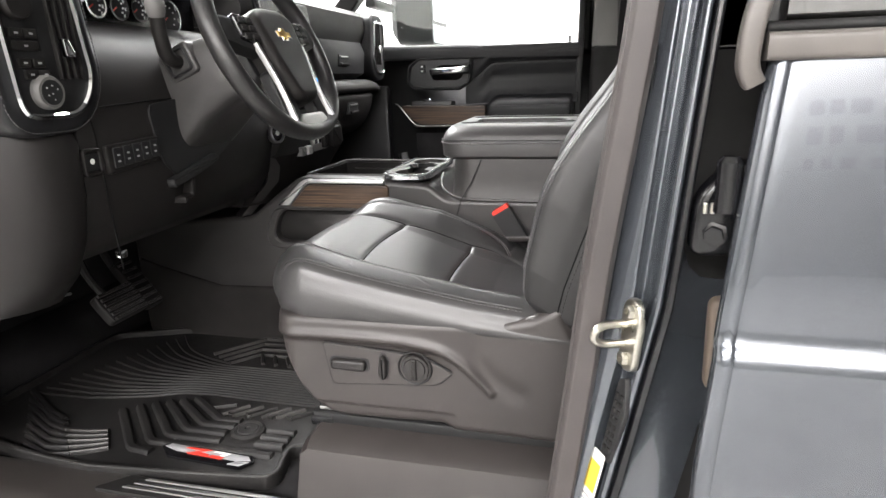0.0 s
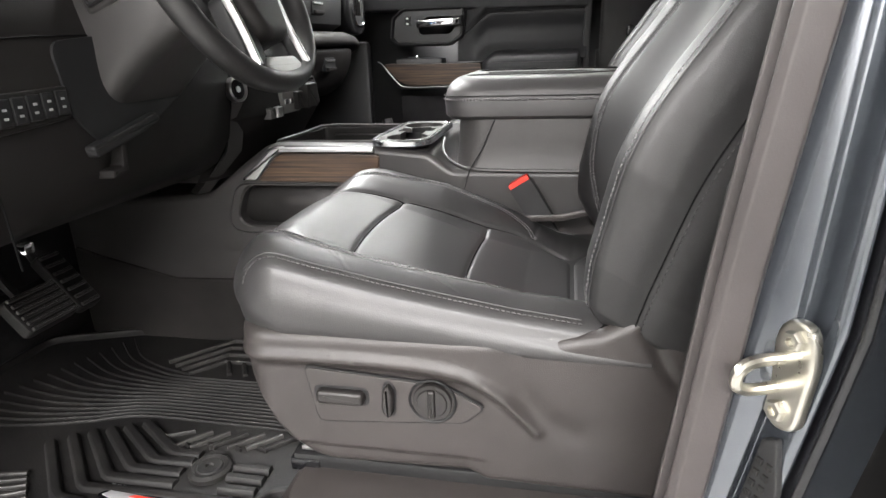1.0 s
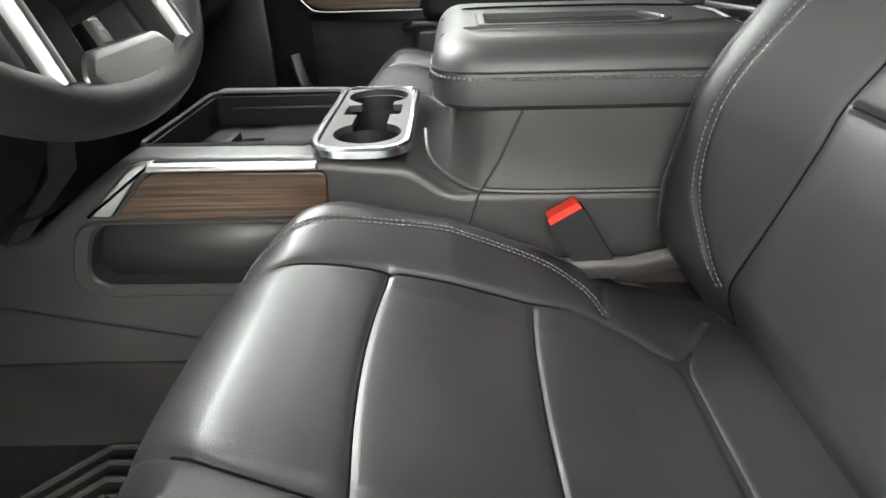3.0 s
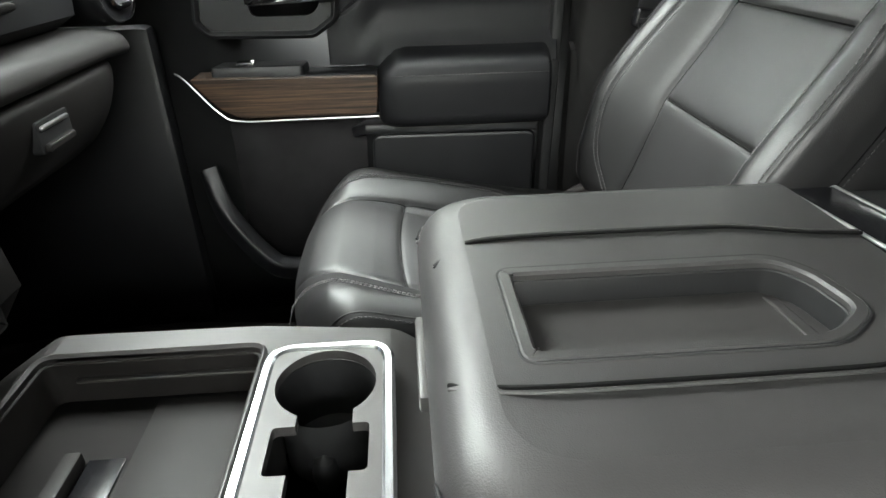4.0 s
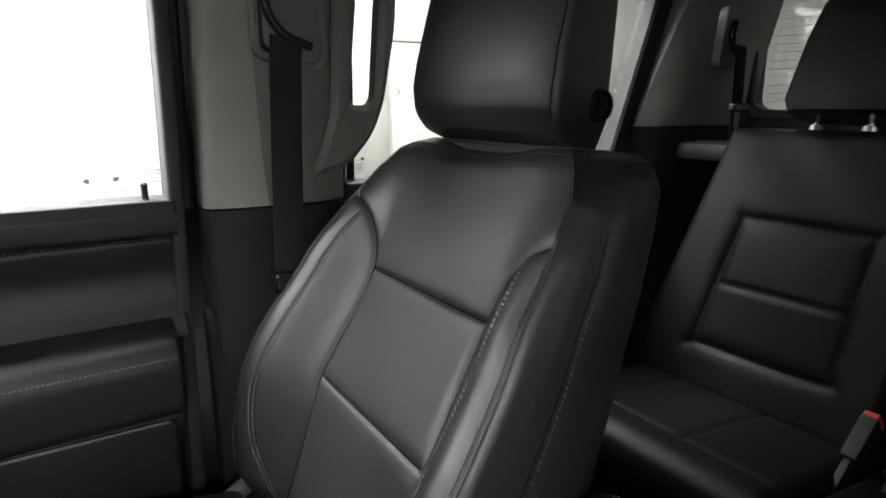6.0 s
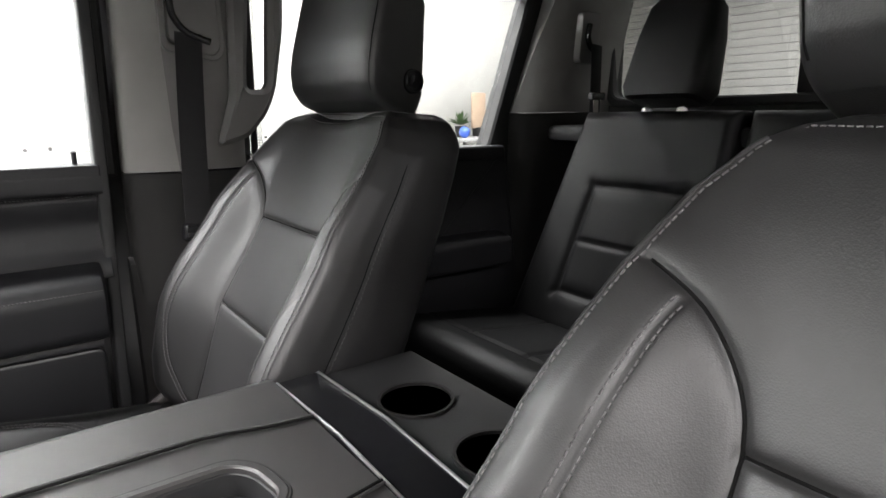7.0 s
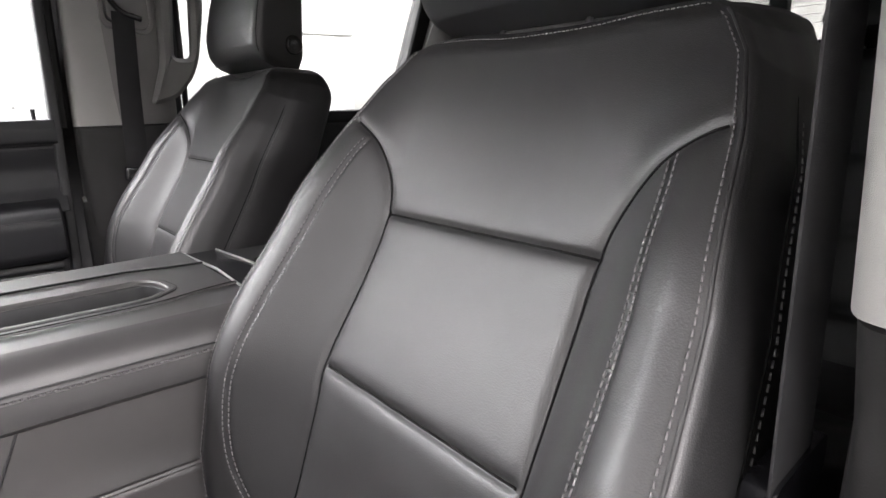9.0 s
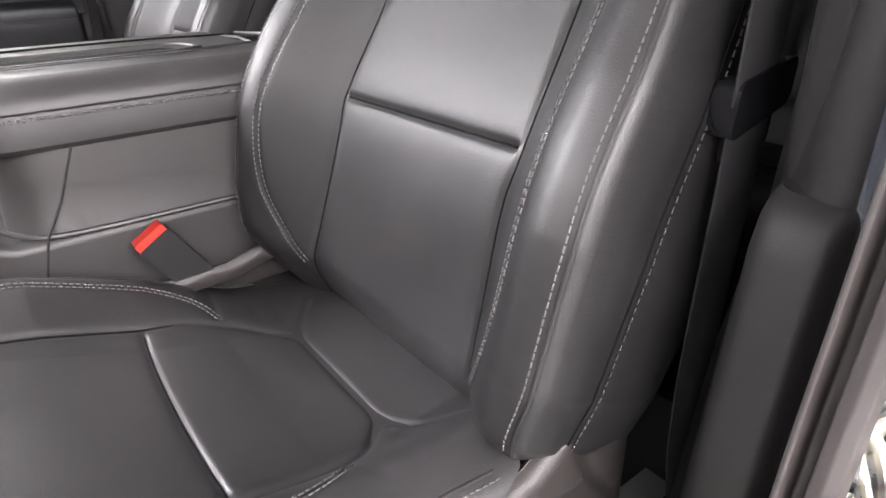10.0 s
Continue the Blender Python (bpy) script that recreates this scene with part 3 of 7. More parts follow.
    for k in range(8):
        part("badge_letter", slab([(-0.095 + 0.010 * k, 0.0225), (-0.0885 + 0.010 * k, 0.0225), (-0.0885 + 0.010 * k, 0.0305), (-0.095 + 0.010 * k, 0.0305)], bp, 0.0, 0.0035, 0.0005), SILVER_PRINT, badge)
    return m


floor_mat("floor_mat", "black rubber driver floor mat with chevron ribs and badge", False)
floor_mat("floor_mat", "black rubber passenger floor mat with chevron ribs and badge", True)

# ---- dashboard ----
dash = thing("dashboard", "dark grey moulded truck dashboard with stitched pads and chrome trim", "dashboard", (-0.65, 1.6, 1.2))
sec = lambda y, k=0.0: [(-0.98, y, 1.08), (-0.67 + k, y, 1.045), (-0.615 + k, y, 1.05), (-0.575 + k, y, 1.075), (-0.545 + k, y, 1.12), (-0.533 + k, y, 1.17), (-0.530 + k, y, 1.26), (-0.535 + k, y, 1.31), (-0.548 + k, y, 1.36), (-0.578, y, 1.405), (-0.63, y, 1.435), (-0.70, y, 1.45), (-0.98, y, 1.46)]
part("knee_panel", loft([sec(0.806, -0.004), sec(0.812), sec(1.36), sec(1.40, -0.02)]), DASH, dash)
end = lambda y, k: [(-0.98, y, 1.00), (-0.70 + k, y, 0.975), (-0.62 + k, y, 0.995), (-0.575 + k, y, 1.04), (-0.545 + k, y, 1.10), (-0.530 + k, y, 1.17), (-0.526 + k, y, 1.25), (-0.54 + k, y, 1.285), (-0.60, y, 1.30), (-0.98, y, 1.32)]
part("end_panel", loft([end(0.700, -0.10), end(0.706, -0.055), end(0.720, -0.026), end(0.742, -0.008), end(0.770, 0.001), end(0.796, 0.0), end(0.803, -0.005)]), DASH, dash, "rounded dark plastic dash end")
upper = lambda y, d=0.0: [(-0.98, y, 1.45), (-0.70, y, 1.40), (-0.625 + d, y, 1.44), (-0.605 + d, y, 1.50), (-0.615 + d, y, 1.545), (-0.68 + d, y, 1.575), (-0.98, y, 1.60)]
part("upper_pad", loft([upper(0.72, -0.03), upper(0.75), upper(0.86), upper(0.90, -0.13), upper(1.36, -0.13), upper(1.42), upper(2.44), upper(2.48, -0.03)]), DASH, dash)
glove = lambda y, k=0.0: [(-0.98, y, 1.13)] + [(p.x + k, y, p.z) for p in smooth_path([(-0.72, 0, 1.128), (-0.665, 0, 1.140), (-0.625, 0, 1.165), (-0.598, 0, 1.200), (-0.582, 0, 1.235), (-0.576, 0, 1.262), (-0.578, 0, 1.276), (-0.588, 0, 1.2815)], 4)] + [(-0.98, y, 1.2815)]
part("lower_glovebox", loft([glove(1.775, -0.01), glove(1.785), glove(2.15), glove(2.20, -0.004), glove(2.235, -0.014), glove(2.25, -0.03)]), DASH, dash)
cap = lambda y, k=0.0, d=0.0: [(-0.98, y, 1.15)] + [(p.x + k, y, p.z - d) for p in smooth_path([(-0.60 + 0.5 * d, 0, 1.2865), (-0.578, 0, 1.287), (-0.567, 0, 1.294), (-0.566, 0, 1.304), (-0.575, 0, 1.318), (-0.60, 0, 1.329)], 4)] + [(-0.98, y, 1.33 - d)]
part("glovebox_surround", loft([cap(1.775, -0.01), cap(1.785), cap(2.10), cap(2.2), cap(2.25, -0.004, 0.004), cap(2.30, -0.016, 0.010), cap(2.36, -0.045, 0.018), cap(2.43, -0.09, 0.030)]), DASH, dash)
gl2 = lambda y, k=0.0: [(-0.98, y, 1.325), (-0.635 + k, y, 1.332), (-0.605 + k, y, 1.35), (-0.598 + k, y, 1.42), (-0.612 + k, y, 1.455), (-0.98, y, 1.46)]
part("upper_glovebox", loft([gl2(1.785, -0.01), gl2(1.80), gl2(2.20), gl2(2.22, -0.01)]), DOOR_SOFT, dash)
for zz, xx in ((1.236, -0.577), (1.392, -0.600)):
    part("glovebox_latch", slab(rrect(1.965, 2.045, zz - 0.02, zz + 0.020, 0.006), on_x(xx, 1), -0.010, 0.003, 0.002), BLACK_MATT, dash)
    part("latch_handle", slab(rrect(1.972, 2.038, zz - 0.018, zz - 0.008, 0.004), on_x(xx, 1), 0.000, 0.010, 0.003), DASH, dash)
    part("latch_handle", slab(rrect(1.972, 2.038, zz + 0.008, zz + 0.014, 0.003), on_x(xx, 1), 0.002, 0.007, 0.002), SATIN, dash)


def side_vent(y_mid, half, z0, z1, x0, mirror):
    """Chrome-framed outer vent; the driver's one carries the lamp controls."""
    outer = rounded([(y_mid - half * 0.80, z0), (y_mid + half * 0.55, z0), (y_mid + half, z0 + 0.05), (y_mid + half * 0.72, z1), (y_mid - half, z1)], [0.03, 0.03, 0.03, 0.03, 0.03], 6)
    if mirror:
        outer = ccw([(2 * y_mid - a, b) for a, b in outer])
    pl = on_x(x0, 1)
    part("vent_pad", slab(inset(ccw(outer), -0.024), pl, -0.10, 0.000, 0.014, 4), DOOR_SOFT, dash, "black stitched pad round the vent")
    ring = part("vent_frame", rim_frame(outer, inset(ccw(outer), 0.0085), pl, -0.02, 0.008, 0.003), CHROME, dash, "chrome vent frame")
    part("vent_panel", slab(inset(ccw(outer), 0.007), pl, -0.03, 0.0015, 0.001), BLACK_MATT, dash)
    row = [(Vector(pl(a, b, 0.0005)), Vector((1, 0, 0))) for a, b in inset(ccw(outer), -0.018)]
    tagged(part("stitching", stitch_run(row + row[:1]), THREAD_DARK, dash), kind="stuff")
    return pl


pl = side_vent(0.772, 0.076, 1.290, 1.505, -0.525, False)
for k in range(4):
    a = 0.786 + 0.0125 * k
    part("vent_slat", slab([(a, 1.345), (a + 0.0035, 1.345), (a + 0.0035 - 0.006, 1.495), (a - 0.006, 1.495)], pl, 0.0, 0.008, 0.001), DASH, dash)
part("vent_tab", slab(rounded([(0.795, 1.374), (0.812, 1.374), (0.812, 1.381), (0.803, 1.400), (0.793, 1.400)], 0.003), pl, 0.006, 0.014, 0.003), CHROME, dash, "chrome vent tab")
part("lamp_knob_ring", turned([(0.0235, 0), (0.0235, 0.010), (0.021, 0.014), (0.0185, 0.014)], pl(0.757, 1.327, 0.0), (1, 0, 0), 36), PILLAR_MID, dash)
knob = part("lamp_knob", turned([(0.0185, 0), (0.0185, 0.012), (0.017, 0.0145), (0, 0.0148)], pl(0.757, 1.327, 0.0), (1, 0, 0), 36), BLACK_MATT, dash)
for a, b in ((-0.008, 0.006), (0.001, 0.009), (0.009, 0.004), (0.0, -0.002), (-0.007, -0.004), (0.002, -0.010)):
    part("knob_mark", box(-0.5105, -0.5098, 0.757 + a - 0.0010, 0.757 + a + 0.0010, 1.327 + b - 0.0010, 1.327 + b + 0.0010, 0), GREY_INK, dash)
part("dimmer_knob", turned([(0.020, 0), (0.020, 0.012), (0.018, 0.015), (0, 0.016)], pl(0.733, 1.440, 0.0), (1, 0, 0), 32), DASH, dash)
for a, b, w in ((0.728, 1.404, 0.020), (0.750, 1.404, 0.020), (0.739, 1.388, 0.043), (0.733, 1.366, 0.019), (0.755, 1.366, 0.019), (0.740, 1.351, 0.019), (0.762, 1.351, 0.019)):
    bt = part("lamp_button", slab(rrect(a - w / 2, a + w / 2, b - 0.0062, b + 0.0062, 0.002), pl, 0.0, 0.0055, 0.0015), DASH, dash)
    part("button_mark", slab(rrect(a - 0.0028, a + 0.0028, b - 0.0013, b + 0.0013, 0.0004), pl, 0.005, 0.0059, 0.0002), GREY_INK, bt)
side_vent(2.31, 0.062, 1.345, 1.535, -0.585, True)
for k in range(4):
    part("vent_slat", box(-0.585, -0.578, 2.272 + 0.017 * k, 2.276 + 0.017 * k, 1.38, 1.525, 0.001), DASH, dash)
part("vent_tab", box(-0.582, -0.570, 2.30, 2.312, 1.42, 1.45, 0.003), CHROME, dash)

# parking brake and auxiliary switches
pl = on_x(-0.5295, 1)
sw = part("park_brake_bezel", rim_frame(rrect(0.802, 0.838, 1.200, 1.242, 0.007), rrect(0.807, 0.833, 1.206, 1.236, 0.004), pl, -0.01, 0.004, 0.0015), DASH, dash)
sw = part("park_brake_switch", slab(rrect(0.808, 0.832, 1.207, 1.235, 0.004), pl, -0.004, 0.0015, 0.001), BLACK_MATT, dash)
part("switch_mark", turned([(0.0045, 0), (0.0045, 0.0006), (0.003, 0.0006)], pl(0.82, 1.222, 0.0013), (1, 0, 0), 16), WHITE_INK, sw)
part("aux_switch_bezel", slab(rounded([(0.848, 1.196), (0.966, 1.206), (0.970, 1.247), (0.846, 1.243)], 0.006), pl, -0.01, 0.006, 0.004), DASH, dash)
for k in range(5):
    a = 0.858 + 0.0215 * k
    s = part("aux_switch", slab(rrect(a, a + 0.019, 1.206 + 0.0015 * k, 1.238 + 0.001 * k, 0.002), pl, 0.004, 0.0085, 0.0015), BLACK_MATT, dash)
    for dz in (0.0, -0.010):
        part("switch_mark", slab(rrect(a + 0.0065, a + 0.0125, 1.2245 + 0.0015 * k + dz, 1.2275 + 0.0015 * k + dz, 0.0006), pl, 0.0082, 0.0089, 0.0003), GREY_INK, s)
part("hood_release", slab(rounded([(1.012, 1.115), (1.045, 1.120), (1.052, 1.165), (1.040, 1.165), (1.034, 1.130), (1.012, 1.128)], 0.004), on_x(-0.550, 1), 0.0, 0.03, 0.005), DASH, dash)
# No real opening: a black sheet on the knee panel paints the gap's shade.
part("column_gap_shade", slab(rounded([(0.958, 1.300), (0.972, 1.205), (1.018, 1.160), (1.10, 1.168), (1.18, 1.205), (1.285, 1.262), (1.295, 1.330)], 0.02, 4), on_x(-0.531, 1), 0.0, 0.004, 0.001), BLACK_MATT, dash, "black sheet that paints the shaded gap under the steering column")
part("column_bracket", slab(rounded([(0.985, 1.150), (1.06, 1.165), (1.13, 1.185), (1.12, 1.198), (1.05, 1.182), (0.98, 1.166)], 0.006, 3), on_x(-0.531, 1), 0.0, 0.016, 0.004), BLACK_MATT, dash)
part("knee_seam", tube([(-0.5322, 0.846, 1.040), (-0.531, 0.842, 1.12), (-0.5295, 0.836, 1.26), (-0.536, 0.832, 1.33)], 0.0013, 6, (0, 1, 0)), SEAM, dash)
part("panel_seam", tube([(-0.5325, 0.855, 1.302), (-0.5325, 0.94, 1.306), (-0.5325, 1.03, 1.308)], 0.0012, 6), SEAM, dash)
ig = turned([(0.0235, -0.01), (0.0235, 0.004), (0.021, 0.006), (0.0195, 0.003), (0.0195, 0)], (-0.520, 1.374, 1.212), (1, -0.25, 0.1), 32)
part("start_button_ring", ig, SATIN, dash)
part("start_button", turned([(0.0185, -0.01), (0.0185, 0.001), (0.016, 0.003), (0, 0.0025)], (-0.520, 1.374, 1.212), (1, -0.25, 0.1), 32), BLACK, dash)
part("button_mark", turned([(0.006, 0.002), (0.006, 0.0036), (0.004, 0.0036)], (-0.520, 1.374, 1.212), (1, -0.25, 0.1), 16), WHITE_INK, dash)

# instrument cluster
brow = lambda y, d: [(-0.98, y, 1.612), (-0.98, y, 1.585), (-0.70, y, 1.552 - d), (-0.615 + d, y, 1.545 - d), (-0.600 + d, y, 1.556), (-0.612 + d, y, 1.575), (-0.70, y, 1.592)]
part("cluster_hood", loft([brow(0.885, -0.02), brow(0.92, 0.0), brow(1.34, 0.0), brow(1.375, -0.02)]), DASH, dash)
part("cluster_panel", box(-0.705, -0.695, 0.87, 1.36, 1.38, 1.56, 0.004), BLACK, dash)
for a, b, r in ((0.985, 1.470, 0.030), (1.057, 1.480, 0.025), (1.116, 1.480, 0.025), (1.172, 1.481, 0.025), (1.262, 1.472, 0.036)):
    ga = part("gauge_ring", turned([(r, 0), (r, 0.012), (r - 0.004, 0.012), (r - 0.005, 0.002)], (-0.695, a, b), (1, 0, 0), 36), CHROME, dash)
    part("gauge_face", turned([(r - 0.005, 0.0), (r - 0.005, 0.003), (0, 0.003)], (-0.695, a, b), (1, 0, 0), 36), BLACK_MATT, ga)
    for k in range(9):
        th = radians(215 - 31 * k)
        part("gauge_mark", box(-0.6915, -0.690, a + math.cos(th) * r * 0.66 - 0.0016, a + math.cos(th) * r * 0.66 + 0.0016, b + math.sin(th) * r * 0.66 - 0.0016, b + math.sin(th) * r * 0.66 + 0.0016, 0), WHITE_INK, ga)
    part("gauge_needle", rod((-0.6905, a, b), (-0.6905, a - r * 0.5, b - r * 0.35), 0.0012, 6), RED, ga)

# centre stack
stack_sec = lambda y, k: [(-0.98, y, 1.03), (-0.60 + k, y, 1.03), (-0.565 + k, y, 1.085), (-0.515 + k, y, 1.155), (-0.520 + k, y, 1.20), (-0.548 + k, y, 1.26), (-0.565 + k, y, 1.36), (-0.605 + k, y, 1.45), (-0.98, y, 1.50)]
part("stack_housing", loft([stack_sec(1.36, -0.03), stack_sec(1.41, 0.0), stack_sec(1.76, 0.0), stack_sec(1.79, -0.03)]), DASH, dash)
cl = on_plane((-0.5535, 1.595, 1.300), (0, 1, 0), (-0.17, 0, 1))
part("climate_panel", slab(rrect(-0.155, 0.155, -0.045, 0.055, 0.012), cl, -0.01, 0.006, 0.004), BLACK, dash)
for a in (-0.105, 0.105):
    part("knob_ring", turned([(0.031, 0), (0.031, 0.006), (0.028, 0.008), (0.026, 0.008)], cl(a, 0.008, 0.005), (1, 0, 0.17), 36), BLUE_GLOW, dash, "blue lit ring round the knob")
    part("climate_knob", turned([(0.026, 0), (0.025, 0.018), (0.022, 0.022), (0.018, 0.020), (0, 0.018)], cl(a, 0.008, 0.006), (1, 0, 0.17), 36), SATIN, dash)
for k in range(6):
    a = -0.06 + 0.024 * k
    part("climate_button", slab(rrect(a - 0.010, a + 0.010, 0.012, 0.030, 0.003), cl, 0.004, 0.009, 0.002), DASH, dash)
    part("climate_button", slab(rrect(a - 0.010, a + 0.010, -0.018, 0.002, 0.003), cl, 0.004, 0.009, 0.002), DASH, dash)
for a in (-0.105, 0.105):
    part("seat_heat_button", slab(rrect(a - 0.024, a + 0.024, -0.041, -0.029, 0.003), cl, 0.004, 0.011, 0.003), SATIN, dash)
tg = on_plane((-0.530, 1.595, 1.225), (0, 1, 0), (-0.42, 0, 1))
part("toggle_bar", slab(rrect(-0.125, 0.125, -0.020, 0.020, 0.005), tg, -0.015, 0.006, 0.003), DASH, dash)
for k in range(8):
    a = -0.108 + 0.0308 * k
    s = part("toggle_switch", slab(rrect(a - 0.0135, a + 0.0135, -0.017, 0.016, 0.003), tg, 0.004, 0.014, 0.004), STACK_GREY, dash)
    part("switch_mark", slab(rrect(a - 0.005, a + 0.005, 0.000, 0.005, 0.001), tg, 0.0135, 0.0146, 0.0003), RED if k == 3 else GREY_INK, s)
part("toggle_trim", tube([tg(-0.123, -0.018, 0.012), tg(0.123, -0.018, 0.012)], 0.003, 8), CHROME, dash)
lw = on_plane((-0.523, 1.595, 1.178), (0, 1, 0), (0.02, 0, 1))
part("trailer_brake_box", slab(rrect(0.045, 0.105, -0.030, 0.028, 0.006), lw, -0.01, 0.030, 0.006), DASH, dash)
part("usb_panel", slab(rrect(-0.055, 0.035, -0.032, 0.022, 0.005), lw, -0.01, 0.014, 0.004), STACK_GREY, dash)
for a in (-0.038, -0.012):
    part("usb_socket", slab(rrect(a - 0.009, a + 0.009, -0.012, 0.000, 0.002), lw, 0.013, 0.0155, 0.001), CHROME, dash)
part("power_socket_cover", slab(rrect(0.000, 0.032, -0.026, 0.014, 0.004), lw, 0.012, 0.026, 0.004), DASH, dash)
for k in range(2):
    part("mode_switch", slab(rrect(-0.125 + 0.034 * k, -0.098 + 0.034 * k, -0.035, -0.012, 0.003), lw, -0.008, 0.018, 0.004), SATIN if k else PILLAR_MID, dash)
part("infotainment_screen", slab(rrect(-0.13, 0.13, 0.080, 0.235, 0.010), cl, -0.01, 0.012, 0.004), BLACK, dash)
for k in range(2):
    part("centre_vent", slab(rrect(-0.15 + 0.16 * k, -0.01 + 0.16 * k, 0.060, 0.077, 0.004), cl, -0.01, 0.008, 0.002), BLACK_MATT, dash)

# ---- steering wheel and column ----
WC = Vector((-0.372, 1.132, 1.392))
WUP = Vector((-math.sin(radians(24)), 0, math.cos(radians(24))))
wp = on_plane(WC, (0, 1, 0), WUP)
wheel = thing("steering_wheel", "black leather steering wheel with silver spokes and gold emblem", "steering wheel", tuple(WC))
R = 0.178
rim = []
for k in range(72):
    th = 2 * math.pi * k / 72
    r = R * (1 - 0.05 * max(0, -math.sin(th)) ** 6)
    rim.append(wp(r * math.cos(th), r * math.sin(th), 0.0))
WN = Vector((0, 1, 0)).cross(WUP)
part("rim", sweep(rim, [(0.0155 * math.cos(2 * math.pi * k / 14), 0.018 * math.sin(2 * math.pi * k / 14)) for k in range(14)], WN, True), leather_mat("wheel_leather", (0.0095, 0.009, 0.009), (0.014, 0.0133, 0.0133), 0.36, 0.48, 600, 0.15), wheel)
hub = rounded([(-0.074, 0.048), (-0.064, -0.030), (-0.040, -0.115), (0.040, -0.115), (0.064, -0.030), (0.074, 0.048), (0.04, 0.067), (-0.04, 0.067)], 0.024, 5)
part("airbag_cover", slab(hub, wp, -0.03, 0.030, 0.016, 5), DASH, wheel)
bow = [(-0.021, -0.005), (-0.0085, -0.005), (-0.0085, -0.0105), (0.0085, -0.0105), (0.0085, -0.005), (0.023, -0.005), (0.021, 0.005), (0.0085, 0.005), (0.0085, 0.0105), (-0.0085, 0.0105), (-0.0085, 0.005), (-0.023, 0.005)]
part("emblem", slab([(a, b + 0.012) for a, b in bow], wp, 0.029, 0.033, 0.0012), GOLD, wheel, "gold cross-shaped emblem")
part("emblem_edge", slab([(a * 1.12, b * 1.18 + 0.012) for a, b in bow], wp, 0.029, 0.0315, 0.0008), CHROME, wheel)
for s in (-1, 1):
    spoke = [(s * 0.045, 0.045), (s * 0.165, 0.050), (s * 0.168, 0.005), (s * 0.060, -0.020)]
    part("spoke", slab(rounded(spoke, 0.012), wp, -0.014, 0.012, 0.006), BLACK_MATT, wheel)
    pad = part("control_pad", slab(rounded([(s * 0.070, 0.046), (s * 0.125, 0.050), (s * 0.125, 0.006), (s * 0.070, -0.006)], 0.008), wp, 0.008, 0.020, 0.004), BLACK, wheel)
    for j in range(3):
        for i in range(2):
            part("control_button", slab(rrect(s * (0.086 + 0.024 * i) - 0.009, s * (0.086 + 0.024 * i) + 0.009, 0.004 + 0.014 * j, 0.014 + 0.014 * j, 0.002), wp, 0.018, 0.023, 0.0015), DASH, pad)
    low = [(s * 0.050, -0.040), (s * 0.080, -0.050), (s * 0.090, -0.152), (s * 0.040, -0.168), (s * 0.030, -0.10)]
    part("lower_spoke", slab(rounded(low, 0.01), wp, -0.012, 0.010, 0.005), BLACK_MATT, wheel)
    trim = [(s * 0.094, 0.040), (s * 0.080, -0.028), (s * 0.072, -0.085), (s * 0.078, -0.148)]
    prof = rounded([(-0.006, -0.005), (0.006, -0.005), (0.0035, 0.005), (-0.0035, 0.005)], 0.002, 3)
    part("silver_trim", sweep([wp(p.x, p.y, 0.014) for p in smooth_path([(a, b, 0) for a, b in trim], 6)], prof, WN), SATIN, wheel, "satin silver spoke trim")
part("bottom_trim", slab(rounded([(-0.060, -0.150), (-0.045, -0.135), (0.045, -0.135), (0.060, -0.150), (0.035, -0.170), (-0.035, -0.170)], 0.008), wp, -0.010, 0.014, 0.006), SATIN, wheel)

column = thing("steering_column", "dark plastic steering column shroud with stalks", "steering column", tuple(WC - WN * 0.15))
cs = lambda d, w, h, dn: [wp(a, b, -d) for a, b in rounded([(-w, -dn), (w, -dn), (w, h), (-w, h)], 0.045, 6)]
part("shroud", loft([cs(0.035, 0.070, 0.050, 0.055), cs(0.045, 0.079, 0.057, 0.061), cs(0.065, 0.085, 0.061, 0.064), cs(0.10, 0.091, 0.066, 0.067), cs(0.15, 0.097, 0.071, 0.078), cs(0.20, 0.101, 0.073, 0.094), cs(0.24, 0.102, 0.074, 0.108), cs(0.28, 0.102, 0.074, 0.122)]), CONSOLE, column)
part("shroud_collar", slab(rounded([(-0.076, -0.062), (0.076, -0.062), (0.076, 0.056), (-0.076, 0.056)], 0.04, 6), wp, -0.050, -0.018, 0.008), BLACK_MATT, column)
side_plane = lambda a, b, c: wp(-0.088 - c, b, -a)
part("stalk_boot", slab(rrect(0.102, 0.166, 0.006, 0.064, 0.010), side_plane, -0.01, 0.012, 0.006, 3), CONSOLE, column)
part("boot_rim", rim_frame(rrect(0.110, 0.158, 0.013, 0.057, 0.008), rrect(0.115, 0.153, 0.018, 0.052, 0.006), side_plane, 0.0, 0.016, 0.002), BLACK_MATT, column)
st = [wp(-0.092, 0.036, -0.134), wp(-0.122, 0.044, -0.132), wp(-0.136, 0.070, -0.118), wp(-0.146, 0.1035, -0.097)]
part("turn_stalk", tube(smooth_path(st, 5), 0.0125, 12), DASH, column)
part("stalk_end", turned([(0.0125, -0.004), (0.016, 0.004), (0.0165, 0.018), (0.013, 0.025), (0, 0.027)], st[-1], Vector(st[-1]) - Vector(st[-2]), 18), PILLAR_MID, column, "grey stalk end")
part("shift_lever", tube(smooth_path([wp(0.10, 0.03, -0.08), wp(0.16, 0.06, -0.06), wp(0.20, 0.11, -0.045)], 5), 0.010, 12), DASH, column)

